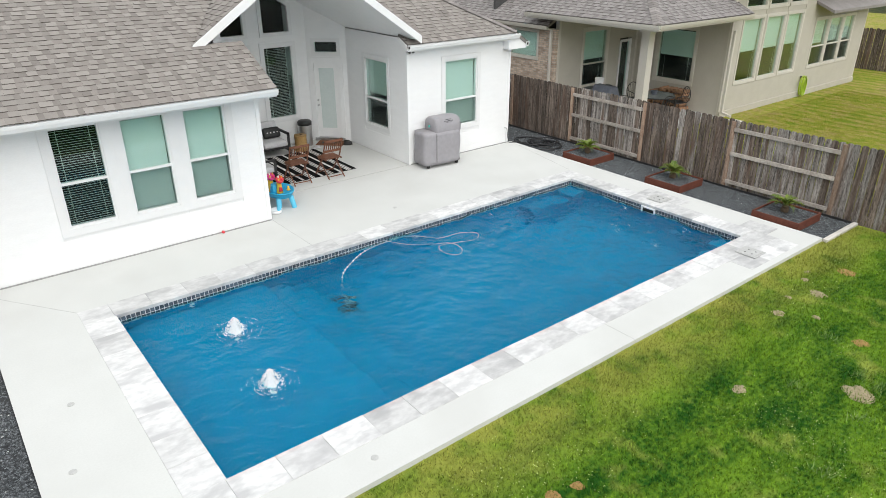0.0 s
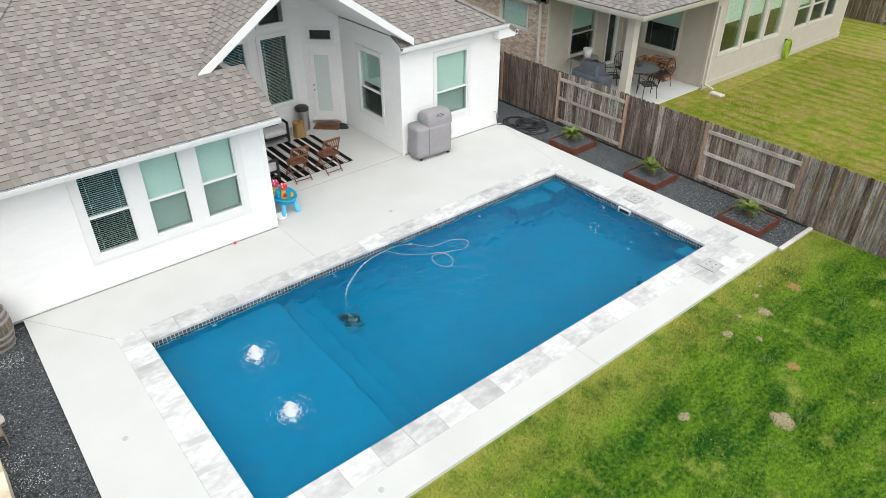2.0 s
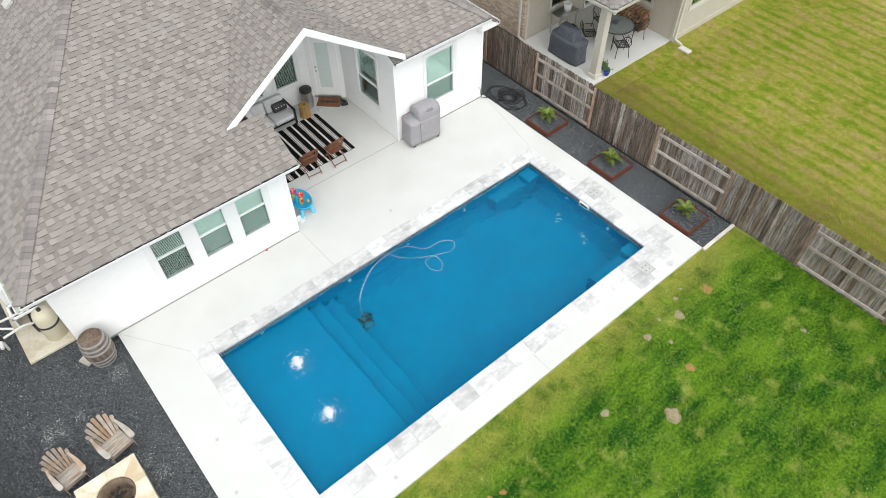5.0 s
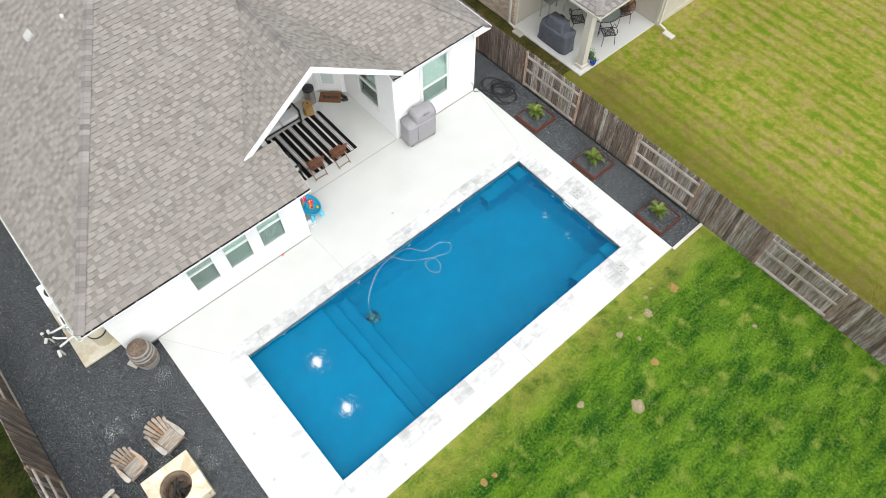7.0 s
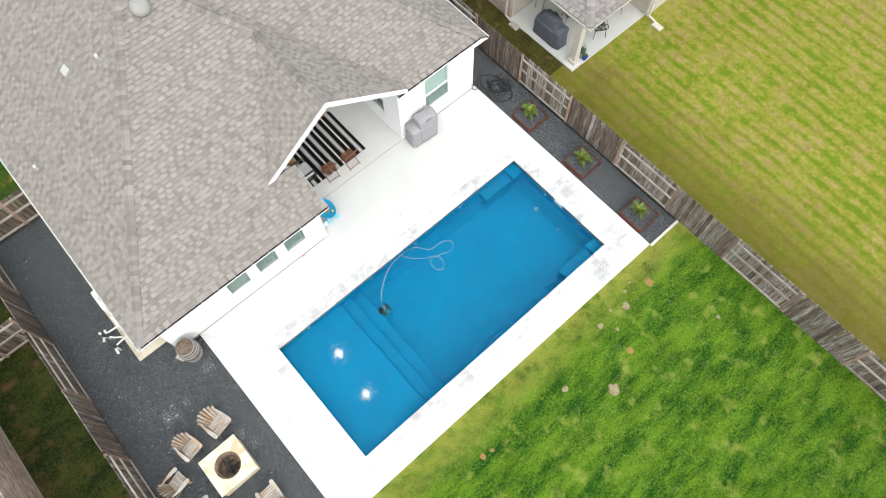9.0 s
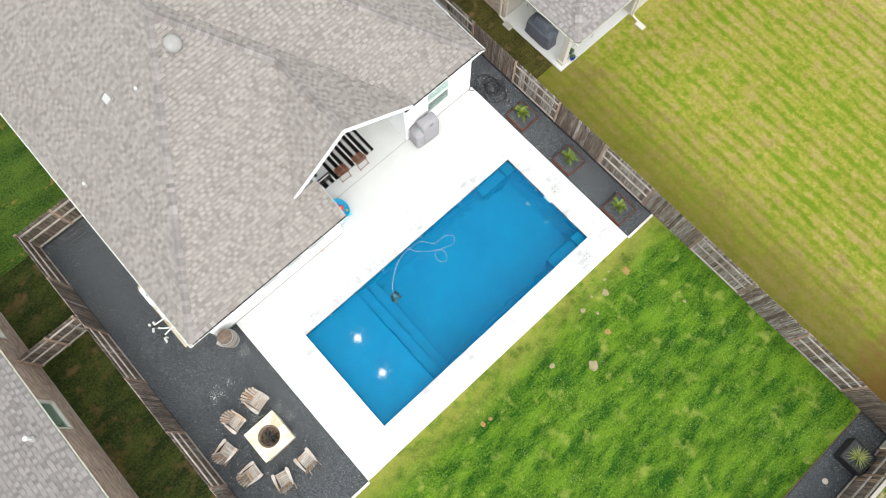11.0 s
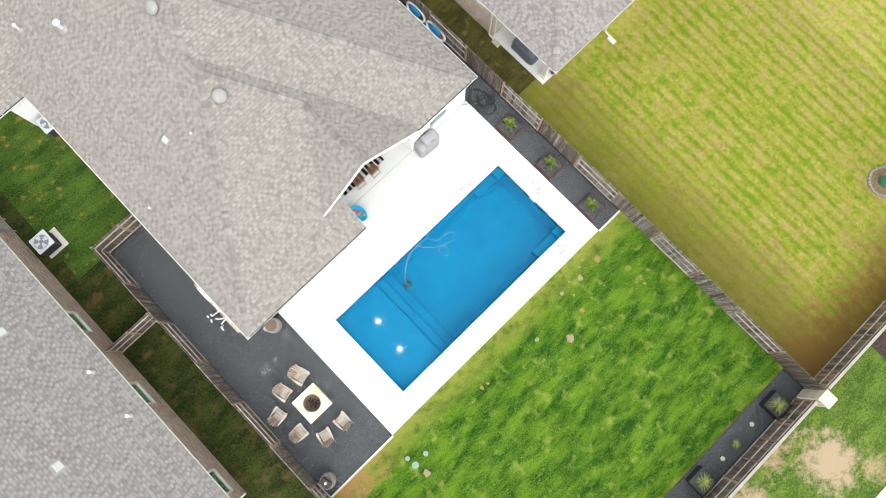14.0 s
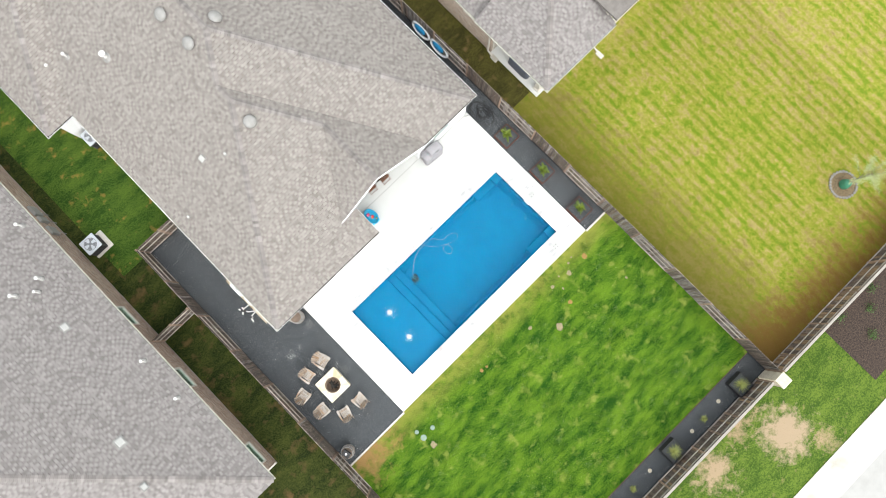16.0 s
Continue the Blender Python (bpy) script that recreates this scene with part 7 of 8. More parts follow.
part("tank", lathe(bmesh.new(), [(0.22, 0.0), (0.25, 0.03), (0.25, 0.78), (0.22, 0.92), (0.12, 0.99), (0.02, 1.0)], 28), CREAM, ft, smooth=True)
part("band", lathe(bmesh.new(), [(0.255, 0.50), (0.27, 0.52), (0.27, 0.55), (0.255, 0.57)], 28), BLACK, ft)
part("gauge", lathe(bmesh.new(), [(0.05, 1.0), (0.05, 1.06), (0.02, 1.08)], 12), BLACK, ft)
hb_ = root("pool_heater", "white boxy pool heater on the pad", "heater", at=(-3.11, 9.47, -0.01))
part("cabinet", boxes((-0.36, -0.4, 0, 0.36, 0.4, 0.9), bevel=0.03), TRIM, hb_)
part("fan_grille", lathe(bmesh.new(), [(0.26, 0.9), (0.26, 0.915), (0.04, 0.93)], 24), BLACK, hb_)
pp = root("pool_pump", "black pool pump with white plumbing and valves", "pump", at=(-3.15, 8.45, -0.01))
part("motor", lathe(bmesh.new(), [(0.10, -0.25), (0.12, -0.22), (0.12, 0.18), (0.1, 0.2)], 18, Matrix.Translation((0.1, 0, 0.22)) @ Matrix.Rotation(radians(90), 4, "X")), BLACK, pp)
part("strainer", lathe(bmesh.new(), [(0.11, 0.05), (0.12, 0.3), (0.1, 0.36), (0.02, 0.38)], 18, Matrix.Translation((0.1, -0.38, 0))), BLACK, pp)
part("base_frame", boxes((-0.34, -0.02, 0.0, -0.28, 0.52, 0.42), (-0.34, -0.02, 0.36, 0.3, 0.04, 0.42), (-0.34, 0.46, 0.36, 0.3, 0.52, 0.42), bevel=0.01), TRIM, pp, "white equipment frame")
part("control_panel", boxes((-0.26, 0.06, 0.30, 0.28, 0.44, 0.40), bevel=0.01), BLACK, pp)
for pts in ([(0.1, 0.02, 0.2), (0.05, 0.05, 0.45), (-0.36, 0.07, 0.46), (-0.74, 0.10, 0.46)], [(0.1, -0.38, 0.3), (-0.15, -0.40, 0.45), (-0.66, -0.46, 0.45)],
            [(-0.68, -0.08, 0.48), (-0.60, -0.20, 0.50), (-0.50, -0.28, 0.50), (-0.38, -0.36, 0.47)], [(-0.80, 0.10, 0.40), (-0.80, 0.10, 0.0)], [(-0.73, -0.46, 0.40), (-0.73, -0.46, 0.0)]):
    part("pipe", tube(bmesh.new(), smooth_path(pts, 4), 0.032, 8), PIPE_WHITE, pp, "white PVC pipe", smooth=True)
for x, y, z in ((-0.80, 0.10, 0.46), (-0.70, -0.02, 0.48), (-0.73, -0.46, 0.45)):
    v_ = part("valve", lathe(bmesh.new(), [(0.05, -0.07), (0.062, -0.05), (0.062, 0.05), (0.045, 0.08), (0.02, 0.085)], 14, Matrix.Translation((x, y, z))), BLACK, pp, "black diverter valve", smooth=True)
    part("handle", boxes((x - 0.10, y - 0.014, z + 0.085, x + 0.06, y + 0.014, z + 0.105), bevel=0.005), BLACK, v_)
for a, b in (((-0.86, 0.16, 0.46), (-0.88, 0.27, 0.46)), ((-0.84, 0.02, 0.46), (-0.92, -0.10, 0.46)), ((-0.72, 0.10, 0.48), (-0.70, 0.22, 0.48)), ((-0.74, -0.54, 0.45), (-0.77, -0.74, 0.43))):
    part("union", tube(bmesh.new(), [a, b], 0.042, 10), PIPE_WHITE, pp, "white pipe union")
bx = root("utility_box", "white wall-mounted utility box above the gravel", "box", at=(WEST_X - 0.03, 12.4, 0.55))
part("case", boxes((-0.35, -0.55, 0, 0, 0.55, 0.75), bevel=0.02), TRIM, bx)
part("cover", boxes((-0.38, -0.5, 0.05, -0.351, 0.5, 0.7), bevel=0.01), GALV, bx)


AC_DARK = surf("dark_coil_guard", (0.05, 0.053, 0.055), (0.09, 0.093, 0.097), 8, 0.6)
AC_LID = surf("pale_blue_grey_enamel", (0.50, 0.53, 0.57), (0.58, 0.61, 0.65), 4, 0.5)
AC_WELL = surf("painted_fan_well_shade", (0.16, 0.17, 0.185), (0.22, 0.23, 0.25), 5, 0.6)


def air_conditioner(at, label):
    a = root("air_conditioner", label, "air conditioner", "outdoor cooling units", at=at)
    part("cabinet", boxes((-0.4, -0.4, 0.06, 0.4, 0.4, 0.80), bevel=0.04), AC_DARK, a)
    part("lid", boxes((-0.43, -0.43, 0.78, 0.43, 0.43, 0.835), bevel=0.05), AC_LID, a, "pale grey lid")
    for s in (-1, 1):
        for k in range(9):
            part("louvre", boxes((-0.34, s * 0.405 - 0.006, 0.14 + k * 0.07, 0.34, s * 0.405 + 0.006, 0.17 + k * 0.07)), BLACK, a)
            part("louvre", boxes((s * 0.405 - 0.006, -0.34, 0.14 + k * 0.07, s * 0.405 + 0.006, 0.34, 0.17 + k * 0.07)), BLACK, a)
    # flat disc on the lid, with the fan well's shade painted as darker grey
    part("fan_well", lathe(bmesh.new(), [(0.34, 0.834), (0.34, 0.840), (0.002, 0.840)], 28), AC_WELL, a)
    for k in range(4):
        q = Matrix.Rotation(k * math.pi / 2, 4, "Z")
        bm = bmesh.new()
        prism(bm, [(0.05, -0.03, 0.855), (0.31, -0.12, 0.850), (0.31, 0.10, 0.862), (0.05, 0.04, 0.862)], 0.006, q)
        part("fan_blade", bm, AC_LID, a, "pale grey fan blade")
    part("hub", lathe(bmesh.new(), [(0.09, 0.84), (0.09, 0.866), (0.002, 0.868)], 16), AC_WELL, a)
    g_ = bmesh.new()
    for r in (0.12, 0.2, 0.28, 0.35):
        tube(g_, [(r * math.cos(t * math.tau / 28), r * math.sin(t * math.tau / 28), 0.885) for t in range(29)], 0.004, 4)
    part("guard", g_, STEEL, a)
    return a


air_conditioner((-7.17, 16.50, -0.04), "grey outdoor cooling unit on a concrete pad")
air_conditioner((-3.35, 20.85, -0.09), "grey outdoor cooling unit beside the white house")
tagged(part("cooling_pad", boxes((-7.6, 16.0, -0.2, -6.55, 17.1, -0.04)), CURB), "raw concrete pad in the side yard grass", "slab", kind="structure")
for y, w in ((18.2, 0.5), (19.0, 0.35), (19.6, 0.6)):
    u = root("meter_box", "grey electrical meter box on the brick wall", "box", "meter boxes", at=(-8.05, y, 0.8))
    part("case", boxes((0.0, -w / 2, 0, 0.16, w / 2, 0.7), bevel=0.02), GALV, u)
    part("conduit", tube(bmesh.new(), [(0.08, 0, -0.85), (0.08, 0, 0.0)], 0.025, 8), GALV, u)

# ---- planters and plants ----
CORTEN = surf("rust_red_steel", (0.085, 0.022, 0.012), (0.15, 0.045, 0.025), 4, 0.75, 0.2, 0.003)
DARKBOX = surf("charcoal_painted_wood", (0.012, 0.012, 0.013), (0.028, 0.028, 0.03), 5, 0.6, 0.2, 0.003)
FROND = surf("sago_green", (0.035, 0.085, 0.008), (0.19, 0.24, 0.020), 5, 0.5, 0.1, 0.002, vary=0.3)
TRUNK = surf("shaggy_brown_trunk", (0.06, 0.04, 0.025), (0.14, 0.10, 0.06), 20, 0.95, 0.8, 0.02)
YUCCA = surf("variegated_yucca_leaf", (0.10, 0.17, 0.03), (0.46, 0.44, 0.14), 6, 0.5, 0.05, 0.002, vary=0.3, stretch=(14, 0.6, 14))


def frond_mesh(seed, length):
    random.seed(seed)
    bm = bmesh.new()
    pts = [(0, length * (t / 10) * (1 - 0.12 * t / 10), length * (0.75 * (t / 10) - 0.72 * (t / 10) ** 2)) for t in range(11)]
    tube(bm, pts, 0.006, 4, taper=0.002)
    for i in range(2, 11):
        for sub in (0, 0.34, 0.67):
            k = min(10, i + sub)
            a = Vector(pts[int(k)]).lerp(Vector(pts[min(10, int(k) + 1)]), k - int(k))
            w = 0.085 * math.sin(math.pi * (0.18 + 0.8 * (k / 10.5)))
            for s in (-1, 1):
                d = Vector((s * w, w * 0.9, w * 0.45 + random.uniform(-0.01, 0.01)))
                q = Vector((0, 0.008, 0))
                v = [bm.verts.new(a - q), bm.verts.new(a + q), bm.verts.new(a + d * 0.6 + q * 0.8), bm.verts.new(a + d), bm.verts.new(a + d * 0.6 - q * 0.8)]
                bm.faces.new(v)
    return mesh_of("frond", bm, FROND)


FRONDS = [frond_mesh(s, l) for s, l in ((1, 0.46), (2, 0.52), (3, 0.38), (4, 0.3))]


def sago(at, seed, scale=1.0):
    random.seed(seed)
    s = root("sago_palm", "small green sago palm growing in the gravel planter", "palm", "sago palms", at=at)
    part("trunk", lathe(bmesh.new(), [(0.07, 0), (0.085, 0.05), (0.07, 0.13), (0.02, 0.17)], 12), TRUNK, s)
    n = 17
    for k in range(n):
        o = part("frond", FRONDS[k % 4] if k < 12 else FRONDS[2 + k % 2], None, s, at=(0, 0, 0.12))
        lift = 0.12 if k < 9 else 0.6
        o.rotation_euler = (lift + random.uniform(-0.15, 0.2), random.uniform(-0.1, 0.1), k * 2.399 + random.uniform(-0.15, 0.15))
        f = random.uniform(0.85, 1.15) * scale
        o.scale = (f, f, f)
    return s


pebble_zones = []
for i, (x, y, w, d) in enumerate(((12.47, 5.52, 0.98, 0.98), (12.47, 2.82, 0.98, 0.98), (12.42, 0.0, 0.98, 1.02))):
    p = root("steel_planter", "low rust-red steel planter filled with dark gravel", "planter", "steel planters along the fence", at=(x, y, GZ))
    for a, b, c_, d_ in ((-w / 2, -d / 2, w / 2, -d / 2 + 0.03), (-w / 2, d / 2 - 0.03, w / 2, d / 2), (-w / 2, -d / 2 + 0.03, -w / 2 + 0.03, d / 2 - 0.03), (w / 2 - 0.03, -d / 2 + 0.03, w / 2, d / 2 - 0.03)):
        part("side", boxes((a, b, 0, c_, d_, 0.185), bevel=0.006), CORTEN, p)
    part("gravel_fill", boxes((-w / 2 + 0.032, -d / 2 + 0.032, 0.0, w / 2 - 0.032, d / 2 - 0.032, 0.15)), GRAVEL, p)
    pebble_zones.append((x - w / 2 + 0.05, y - d / 2 + 0.05, x + w / 2 - 0.05, y + d / 2 - 0.05, GZ + 0.15))
    sago((x + 0.03, y + 0.06, GZ + 0.14), 20 + i, (0.9, 0.92, 0.86)[i])


def yucca(at, seed, n, length, label):
    random.seed(seed)
    y = root("yucca", label, "plant", "yuccas in the back bed", at=at)
    bm = bmesh.new()
    for t in (0, 1):
        pass
    rows = []
    for k in range(6):
        t = k / 5
        w = 0.022 * (1 - t ** 2) + 0.002
        yy, z = length * t, length * (0.5 * t - 0.35 * t * t)
        rows.append((bm.verts.new((-w, yy, z)), bm.verts.new((0, yy, z - 0.008)), bm.verts.new((w, yy, z))))
    for p, q in zip(rows, rows[1:]):
        bm.faces.new((p[0], p[1], q[1], q[0]))
        bm.faces.new((p[1], p[2], q[2], q[1]))
    me = mesh_of("leaf", bm, YUCCA)
    for k in range(n):
        o = part("leaf", me, None, y, at=(0, 0, 0.02))
        o.rotation_euler = (random.uniform(-0.25, 0.9) * (k / n) + 0.02, random.uniform(-0.15, 0.15), k * 2.399)
        f = random.uniform(0.75, 1.1)
        o.scale = (f, f, f)
    return y


for i, (x, y) in enumerate(((11.72, -12.18), (6.84, -12.05))):
    p = root("planter_box", "charcoal painted wooden planter box in the back bed", "planter", "planter boxes at the back fence", at=(x, y, GZ))
    w = 0.46
    for k in range(4):
        q = Matrix.Rotation(radians(90 * k), 4, "Z")
        part("side", box(bmesh.new(), -w, -w, 0, w - 0.05, -w + 0.045, 0.5, q, bevel=0.006), DARKBOX, p)
    part("gravel_fill", boxes((-w + 0.05, -w + 0.05, 0, w - 0.05, w - 0.05, 0.44)), GRAVEL, p)
    pebble_zones.append((x - w + 0.06, y - w + 0.06, x + w - 0.06, y + w - 0.06, GZ + 0.44))
    yucca((x, y, GZ + 0.44), 40 + i, 34, 0.46, "variegated green and yellow yucca in a planter box")
for i, (x, y) in enumerate(((9.18, -12.16), (4.03, -12.03), (1.2, -12.1))):
    yucca((x, y, GZ), 50 + i, 22, 0.24, "small yellow-green yucca in dark gravel")
for x, y in ((10.37, -12.09), (8.29, -12.17), (5.30, -12.01), (2.4, -12.05)):
    s = root("path_light", "small pale stone-coloured path light in gravel", "light", "path lights", at=(x, y, GZ))
    part("disc", lathe(bmesh.new(), [(0.10, 0.0), (0.11, 0.03), (0.09, 0.05), (0.02, 0.055)], 18), STONE, s, smooth=True)
for x, y, r in ((-1.82, -2.70, 0.16), (-1.14, -2.66, 0.12), (-1.88, -2.25, 0.11)):
    s = root("utility_cover", "pale green round utility cover in the lawn", "cover", "utility covers", at=(x, y, LZ))
    part("lid", lathe(bmesh.new(), [(r, -0.02), (r, 0.035), (r * 0.9, 0.045)], 22), surf("pale_green_plastic", (0.18, 0.25, 0.19), (0.24, 0.32, 0.25), 6, 0.6) if "pale_green_plastic" not in bpy.data.materials else bpy.data.materials["pale_green_plastic"], s)
CLAY = surf("dug_clay_soil", (0.26, 0.16, 0.05), (0.42, 0.25, 0.085), 14, 0.95, 0.8, 0.02)
DUST = surf("pale_bare_soil", (0.25, 0.205, 0.115), (0.40, 0.33, 0.21), 10, 0.95, 0.8, 0.02)
for i, (x, y, r, mt_) in enumerate(((10.86, -1.97, 0.19, CLAY), (8.55, -3.11, 0.17, CLAY), (7.26, -3.63, 0.24, DUST), (9.6, -2.0, 0.20, DUST), (9.95, -1.62, 0.09, DUST), (9.1, -1.75, 0.08, DUST), (8.8, -2.35, 0.09, DUST), (10.3, -1.5, 0.07, DUST), (11.6, -4.3, 0.09, DUST), (8.46, -1.91, 0.14, DUST), (2.72, -2.38, 0.14, CLAY), (3.05, -2.41, 0.10, CLAY), (6.1, -2.6, 0.14, DUST), (-1.7, -3.3, 0.22, DUST))):
    bm = bmesh.new()
    rows = [[bm.verts.new((rr * math.cos(k * math.tau / 18) * (1 + 0.45 * noise.noise(Vector((math.cos(k * math.tau / 18) * 1.3, math.sin(k * math.tau / 18) * 1.3, i + 0.3)))), rr * math.sin(k * math.tau / 18) * (1 + 0.45 * noise.noise(Vector((math.cos(k * math.tau / 18) * 1.3, math.sin(k * math.tau / 18) * 1.3, i + 0.3)))), z)) for k in range(18)] for rr, z in ((r * 0.8, -0.004), (r * 0.5, 0.014), (r * 0.22, 0.022))]
    for p, q in zip(rows, rows[1:]):
        for k in range(18):
            bm.faces.new((p[k], p[(k + 1) % 18], q[(k + 1) % 18], q[k]))
    bm.faces.new(rows[-1])
    o = root("soil_mound", "low mound of bare soil in the lawn", "soil", "soil mounds", at=(x, y, LZ))
    part("soil", bm, mt_, o, smooth=True)

# hose coil on the east gravel
HB = surf("black_rubber_hose", (0.010, 0.010, 0.011), (0.022, 0.022, 0.024), 12, 0.5, 0.1, 0.002)
random.seed(31)
coil = root("garden_hose", "loosely coiled black garden hose on the gravel", "hose", at=(12.46, 7.35, GZ))
pts = []
for k in range(150):
    t = k / 150
    a = t * math.tau * 8.5
    r = 0.40 + 0.13 * math.sin(t * 23) + 0.10 * noise.noise(Vector((t * 14, 0, 0)))
    pts.append((0.12 * math.sin(t * 17) + r * math.cos(a) * 0.85, 0.25 * math.sin(t * 11 + 1) + r * math.sin(a), 0.02 + 0.07 * t + 0.02 * math.sin(t * 40)))
part("coil", tube(bmesh.new(), pts, 0.017, 6), HB, coil, smooth=True)
# inflatable boards leaning by the side fence
FLOATB = surf("sky_blue_vinyl", (0.02, 0.28, 0.58), (0.03, 0.34, 0.66), 5, 0.35)
FLOATW = surf("white_vinyl_tube", (0.66, 0.68, 0.70), (0.74, 0.76, 0.78), 5, 0.35)
for y in (12.9, 11.5):
    f = root("pool_float", "blue and white inflatable pool float leaning on the fence", "pool float", "pool floats", at=(13.12, y, GZ))
    q = Matrix.Rotation(radians(16), 4, "Y")
    lp = [(0.0, 0.62 * math.cos(k * math.tau / 28), 0.42 + 0.36 * math.sin(k * math.tau / 28)) for k in range(29)]
    part("rim", tube(bmesh.new(), [q @ Vector(p) for p in lp], 0.07, 10, cap=False), FLOATW, f, smooth=True)
    part("bed", lathe(bmesh.new(), [(0.33, -0.03), (0.36, 0.0), (0.33, 0.03)], 24, q @ Matrix.Translation((0, 0.1, 0.42)) @ Matrix.Rotation(radians(90), 4, "Y") @ Matrix.Diagonal((0.72, 1.15, 1, 1))), FLOATB, f, smooth=True)

# ---- neighbour's patio ----
NCOV = surf("slate_grey_cover", (0.075, 0.084, 0.105), (0.115, 0.126, 0.155), 3, 0.6, 0.4, 0.02, fine=4)
ng = root("barbecue_grill", "covered grill under a dark slate cover on the patio", "grill", at=(15.72, 7.72, -0.03), turn=90)
part("cover", soft_box(bmesh.new(), 1.45, 0.66, 1.36, 0.6, 0.05, 0.85, wob=0.08, seed=12), NCOV, ng, smooth=True)
part("hood_cover", soft_box(bmesh.new(), 0.9, 0.56, 0.74, 0.34, 0.82, 1.2, wob=0.05, seed=14), NCOV, ng, smooth=True)
part("vent_flap", boxes((-0.1, -0.2, 1.19, 0.1, -0.12, 1.215)), BLACK, ng)
tb = root("patio_table", "round glass patio table with a black metal frame", "table", at=(17.72, 7.25, -0.03))
part("tabletop", lathe(bmesh.new(), [(0.62, 0.70), (0.64, 0.71), (0.64, 0.725), (0.62, 0.73)], 32), surf("smoky_table_glass", (0.17, 0.19, 0.185), (0.23, 0.25, 0.245), 3, 0.08), tb)
part("rim", tube(bmesh.new(), [(0.645 * math.cos(k * math.tau / 32), 0.645 * math.sin(k * math.tau / 32), 0.715) for k in range(33)], 0.02, 6, cap=False), BLACK, tb)
for k in range(4):
    a = k * math.pi / 2 + 0.6
    part("leg", tube(bmesh.new(), [(0.5 * math.cos(a), 0.5 * math.sin(a), 0), (0.3 * math.cos(a), 0.3 * math.sin(a), 0.35), (0.52 * math.cos(a), 0.52 * math.sin(a), 0.70)], 0.018, 6), BLACK, tb)
fp = root("flower_pot", "dark pot standing on the glass table", "pot", at=(17.74, 7.30, 0.70))
part("pot", lathe(bmesh.new(), [(0.08, 0), (0.12, 0.12), (0.10, 0.12)], 16), NCOV, fp)


def iron_chair():
    c = root("patio_chair", "black wrought-iron lattice patio chair", "chair", "chairs round the patio table")
    for k in range(7):
        u = -0.2 + k * 0.4 / 6
        part("seat_bar", tube(bmesh.new(), [(u, -0.22, 0.43), (u, 0.22, 0.43)], 0.010, 4), BLACK, c)
        part("seat_bar", tube(bmesh.new(), [(-0.22, u, 0.434), (0.22, u, 0.434)], 0.010, 4), BLACK, c)
    part("seat_rim", tube(bmesh.new(), [(-0.23, -0.23, 0.43), (0.23, -0.23, 0.43), (0.23, 0.23, 0.43), (-0.23, 0.23, 0.43), (-0.23, -0.23, 0.43)], 0.015, 5), BLACK, c)
    bm = bmesh.new()
    arch = [(0.22 * math.cos(math.pi * k / 12), 0.24 + 0.1, 0.62 + 0.30 * math.sin(math.pi * k / 12)) for k in range(13)]
    tube(bm, [(0.22, 0.23, 0.43)] + arch + [(-0.22, 0.23, 0.43)], 0.014, 5)
    for k in range(-2, 3):
        tube(bm, [(k * 0.07, 0.25, 0.45), (k * 0.09, 0.34, 0.88 - 0.03 * k * k)], 0.008, 4)
    part("backrest", bm, BLACK, c)
    for s in (-1, 1):
        part("arm", tube(bmesh.new(), [(s * 0.23, 0.28, 0.66), (s * 0.27, 0.05, 0.66), (s * 0.27, -0.18, 0.63), (s * 0.23, -0.21, 0.43)], 0.012, 5), BLACK, c)
        for t in (-1, 1):
            part("leg", tube(bmesh.new(), [(s * 0.21, t * 0.21, 0.43), (s * 0.25, t * 0.27, 0.0)], 0.013, 5), BLACK, c)
    return c


ic = iron_chair()
for i, (x, y, a) in enumerate(((17.28, 6.55, 148), (18.55, 6.92, -112), (16.95, 7.78, 56), (18.0, 8.12, -18))):
    m4 = Matrix.Translation((x, y, -0.03)) @ Matrix.Rotation(radians(a), 4, "Z")
    if i == 0:
        ic.matrix_basis = m4
    else:
        copy_thing(ic, m4)
LOGM = surf("split_firewood", (0.20, 0.10, 0.05), (0.42, 0.25, 0.15), 5, 0.9, 0.5, 0.01, vary=0.35)
wp = root("firewood_stack", "stack of split reddish firewood against the wall", "firewood", at=(19.2, 7.65, -0.03))
random.seed(77)
for r in range(5):
    for k in range(8 - (r > 3) * 2):
        y = -0.62 + k * 0.165 + random.uniform(-0.02, 0.02) + (0.08 if r % 2 else 0)
        part("log", tube(bmesh.new(), [(-0.25 + random.uniform(-0.05, 0.03), y, 0.08 + r * 0.145), (0.18, y + random.uniform(-0.02, 0.02), 0.08 + r * 0.145)], random.uniform(0.065, 0.085), 5), LOGM, wp)
sb = root("side_burner", "steel side table with a white bucket on the patio", "table", at=(16.85, 9.0, -0.03))
part("tabletop", boxes((-0.5, -0.25, 0.78, 0.5, 0.25, 0.82), bevel=0.01), STEEL, sb)
for i in (-1, 1):
    for j in (-1, 1):
        part("leg", boxes((i * 0.45 - 0.02, j * 0.2 - 0.02, 0, i * 0.45 + 0.02, j * 0.2 + 0.02, 0.78)), STEEL, sb)
bk = root("bucket", "white plastic bucket on the steel table", "bucket", at=(16.95, 8.98, 0.79))
part("pail", lathe(bmesh.new(), [(0.12, 0), (0.16, 0.3), (0.15, 0.3), (0.11, 0.02)], 20), TRIM, bk, smooth=True)
LEAF = surf("leaf_green", (0.04, 0.10, 0.015), (0.10, 0.19, 0.04), 9, 0.6, 0.1, 0.002, island=0.3)
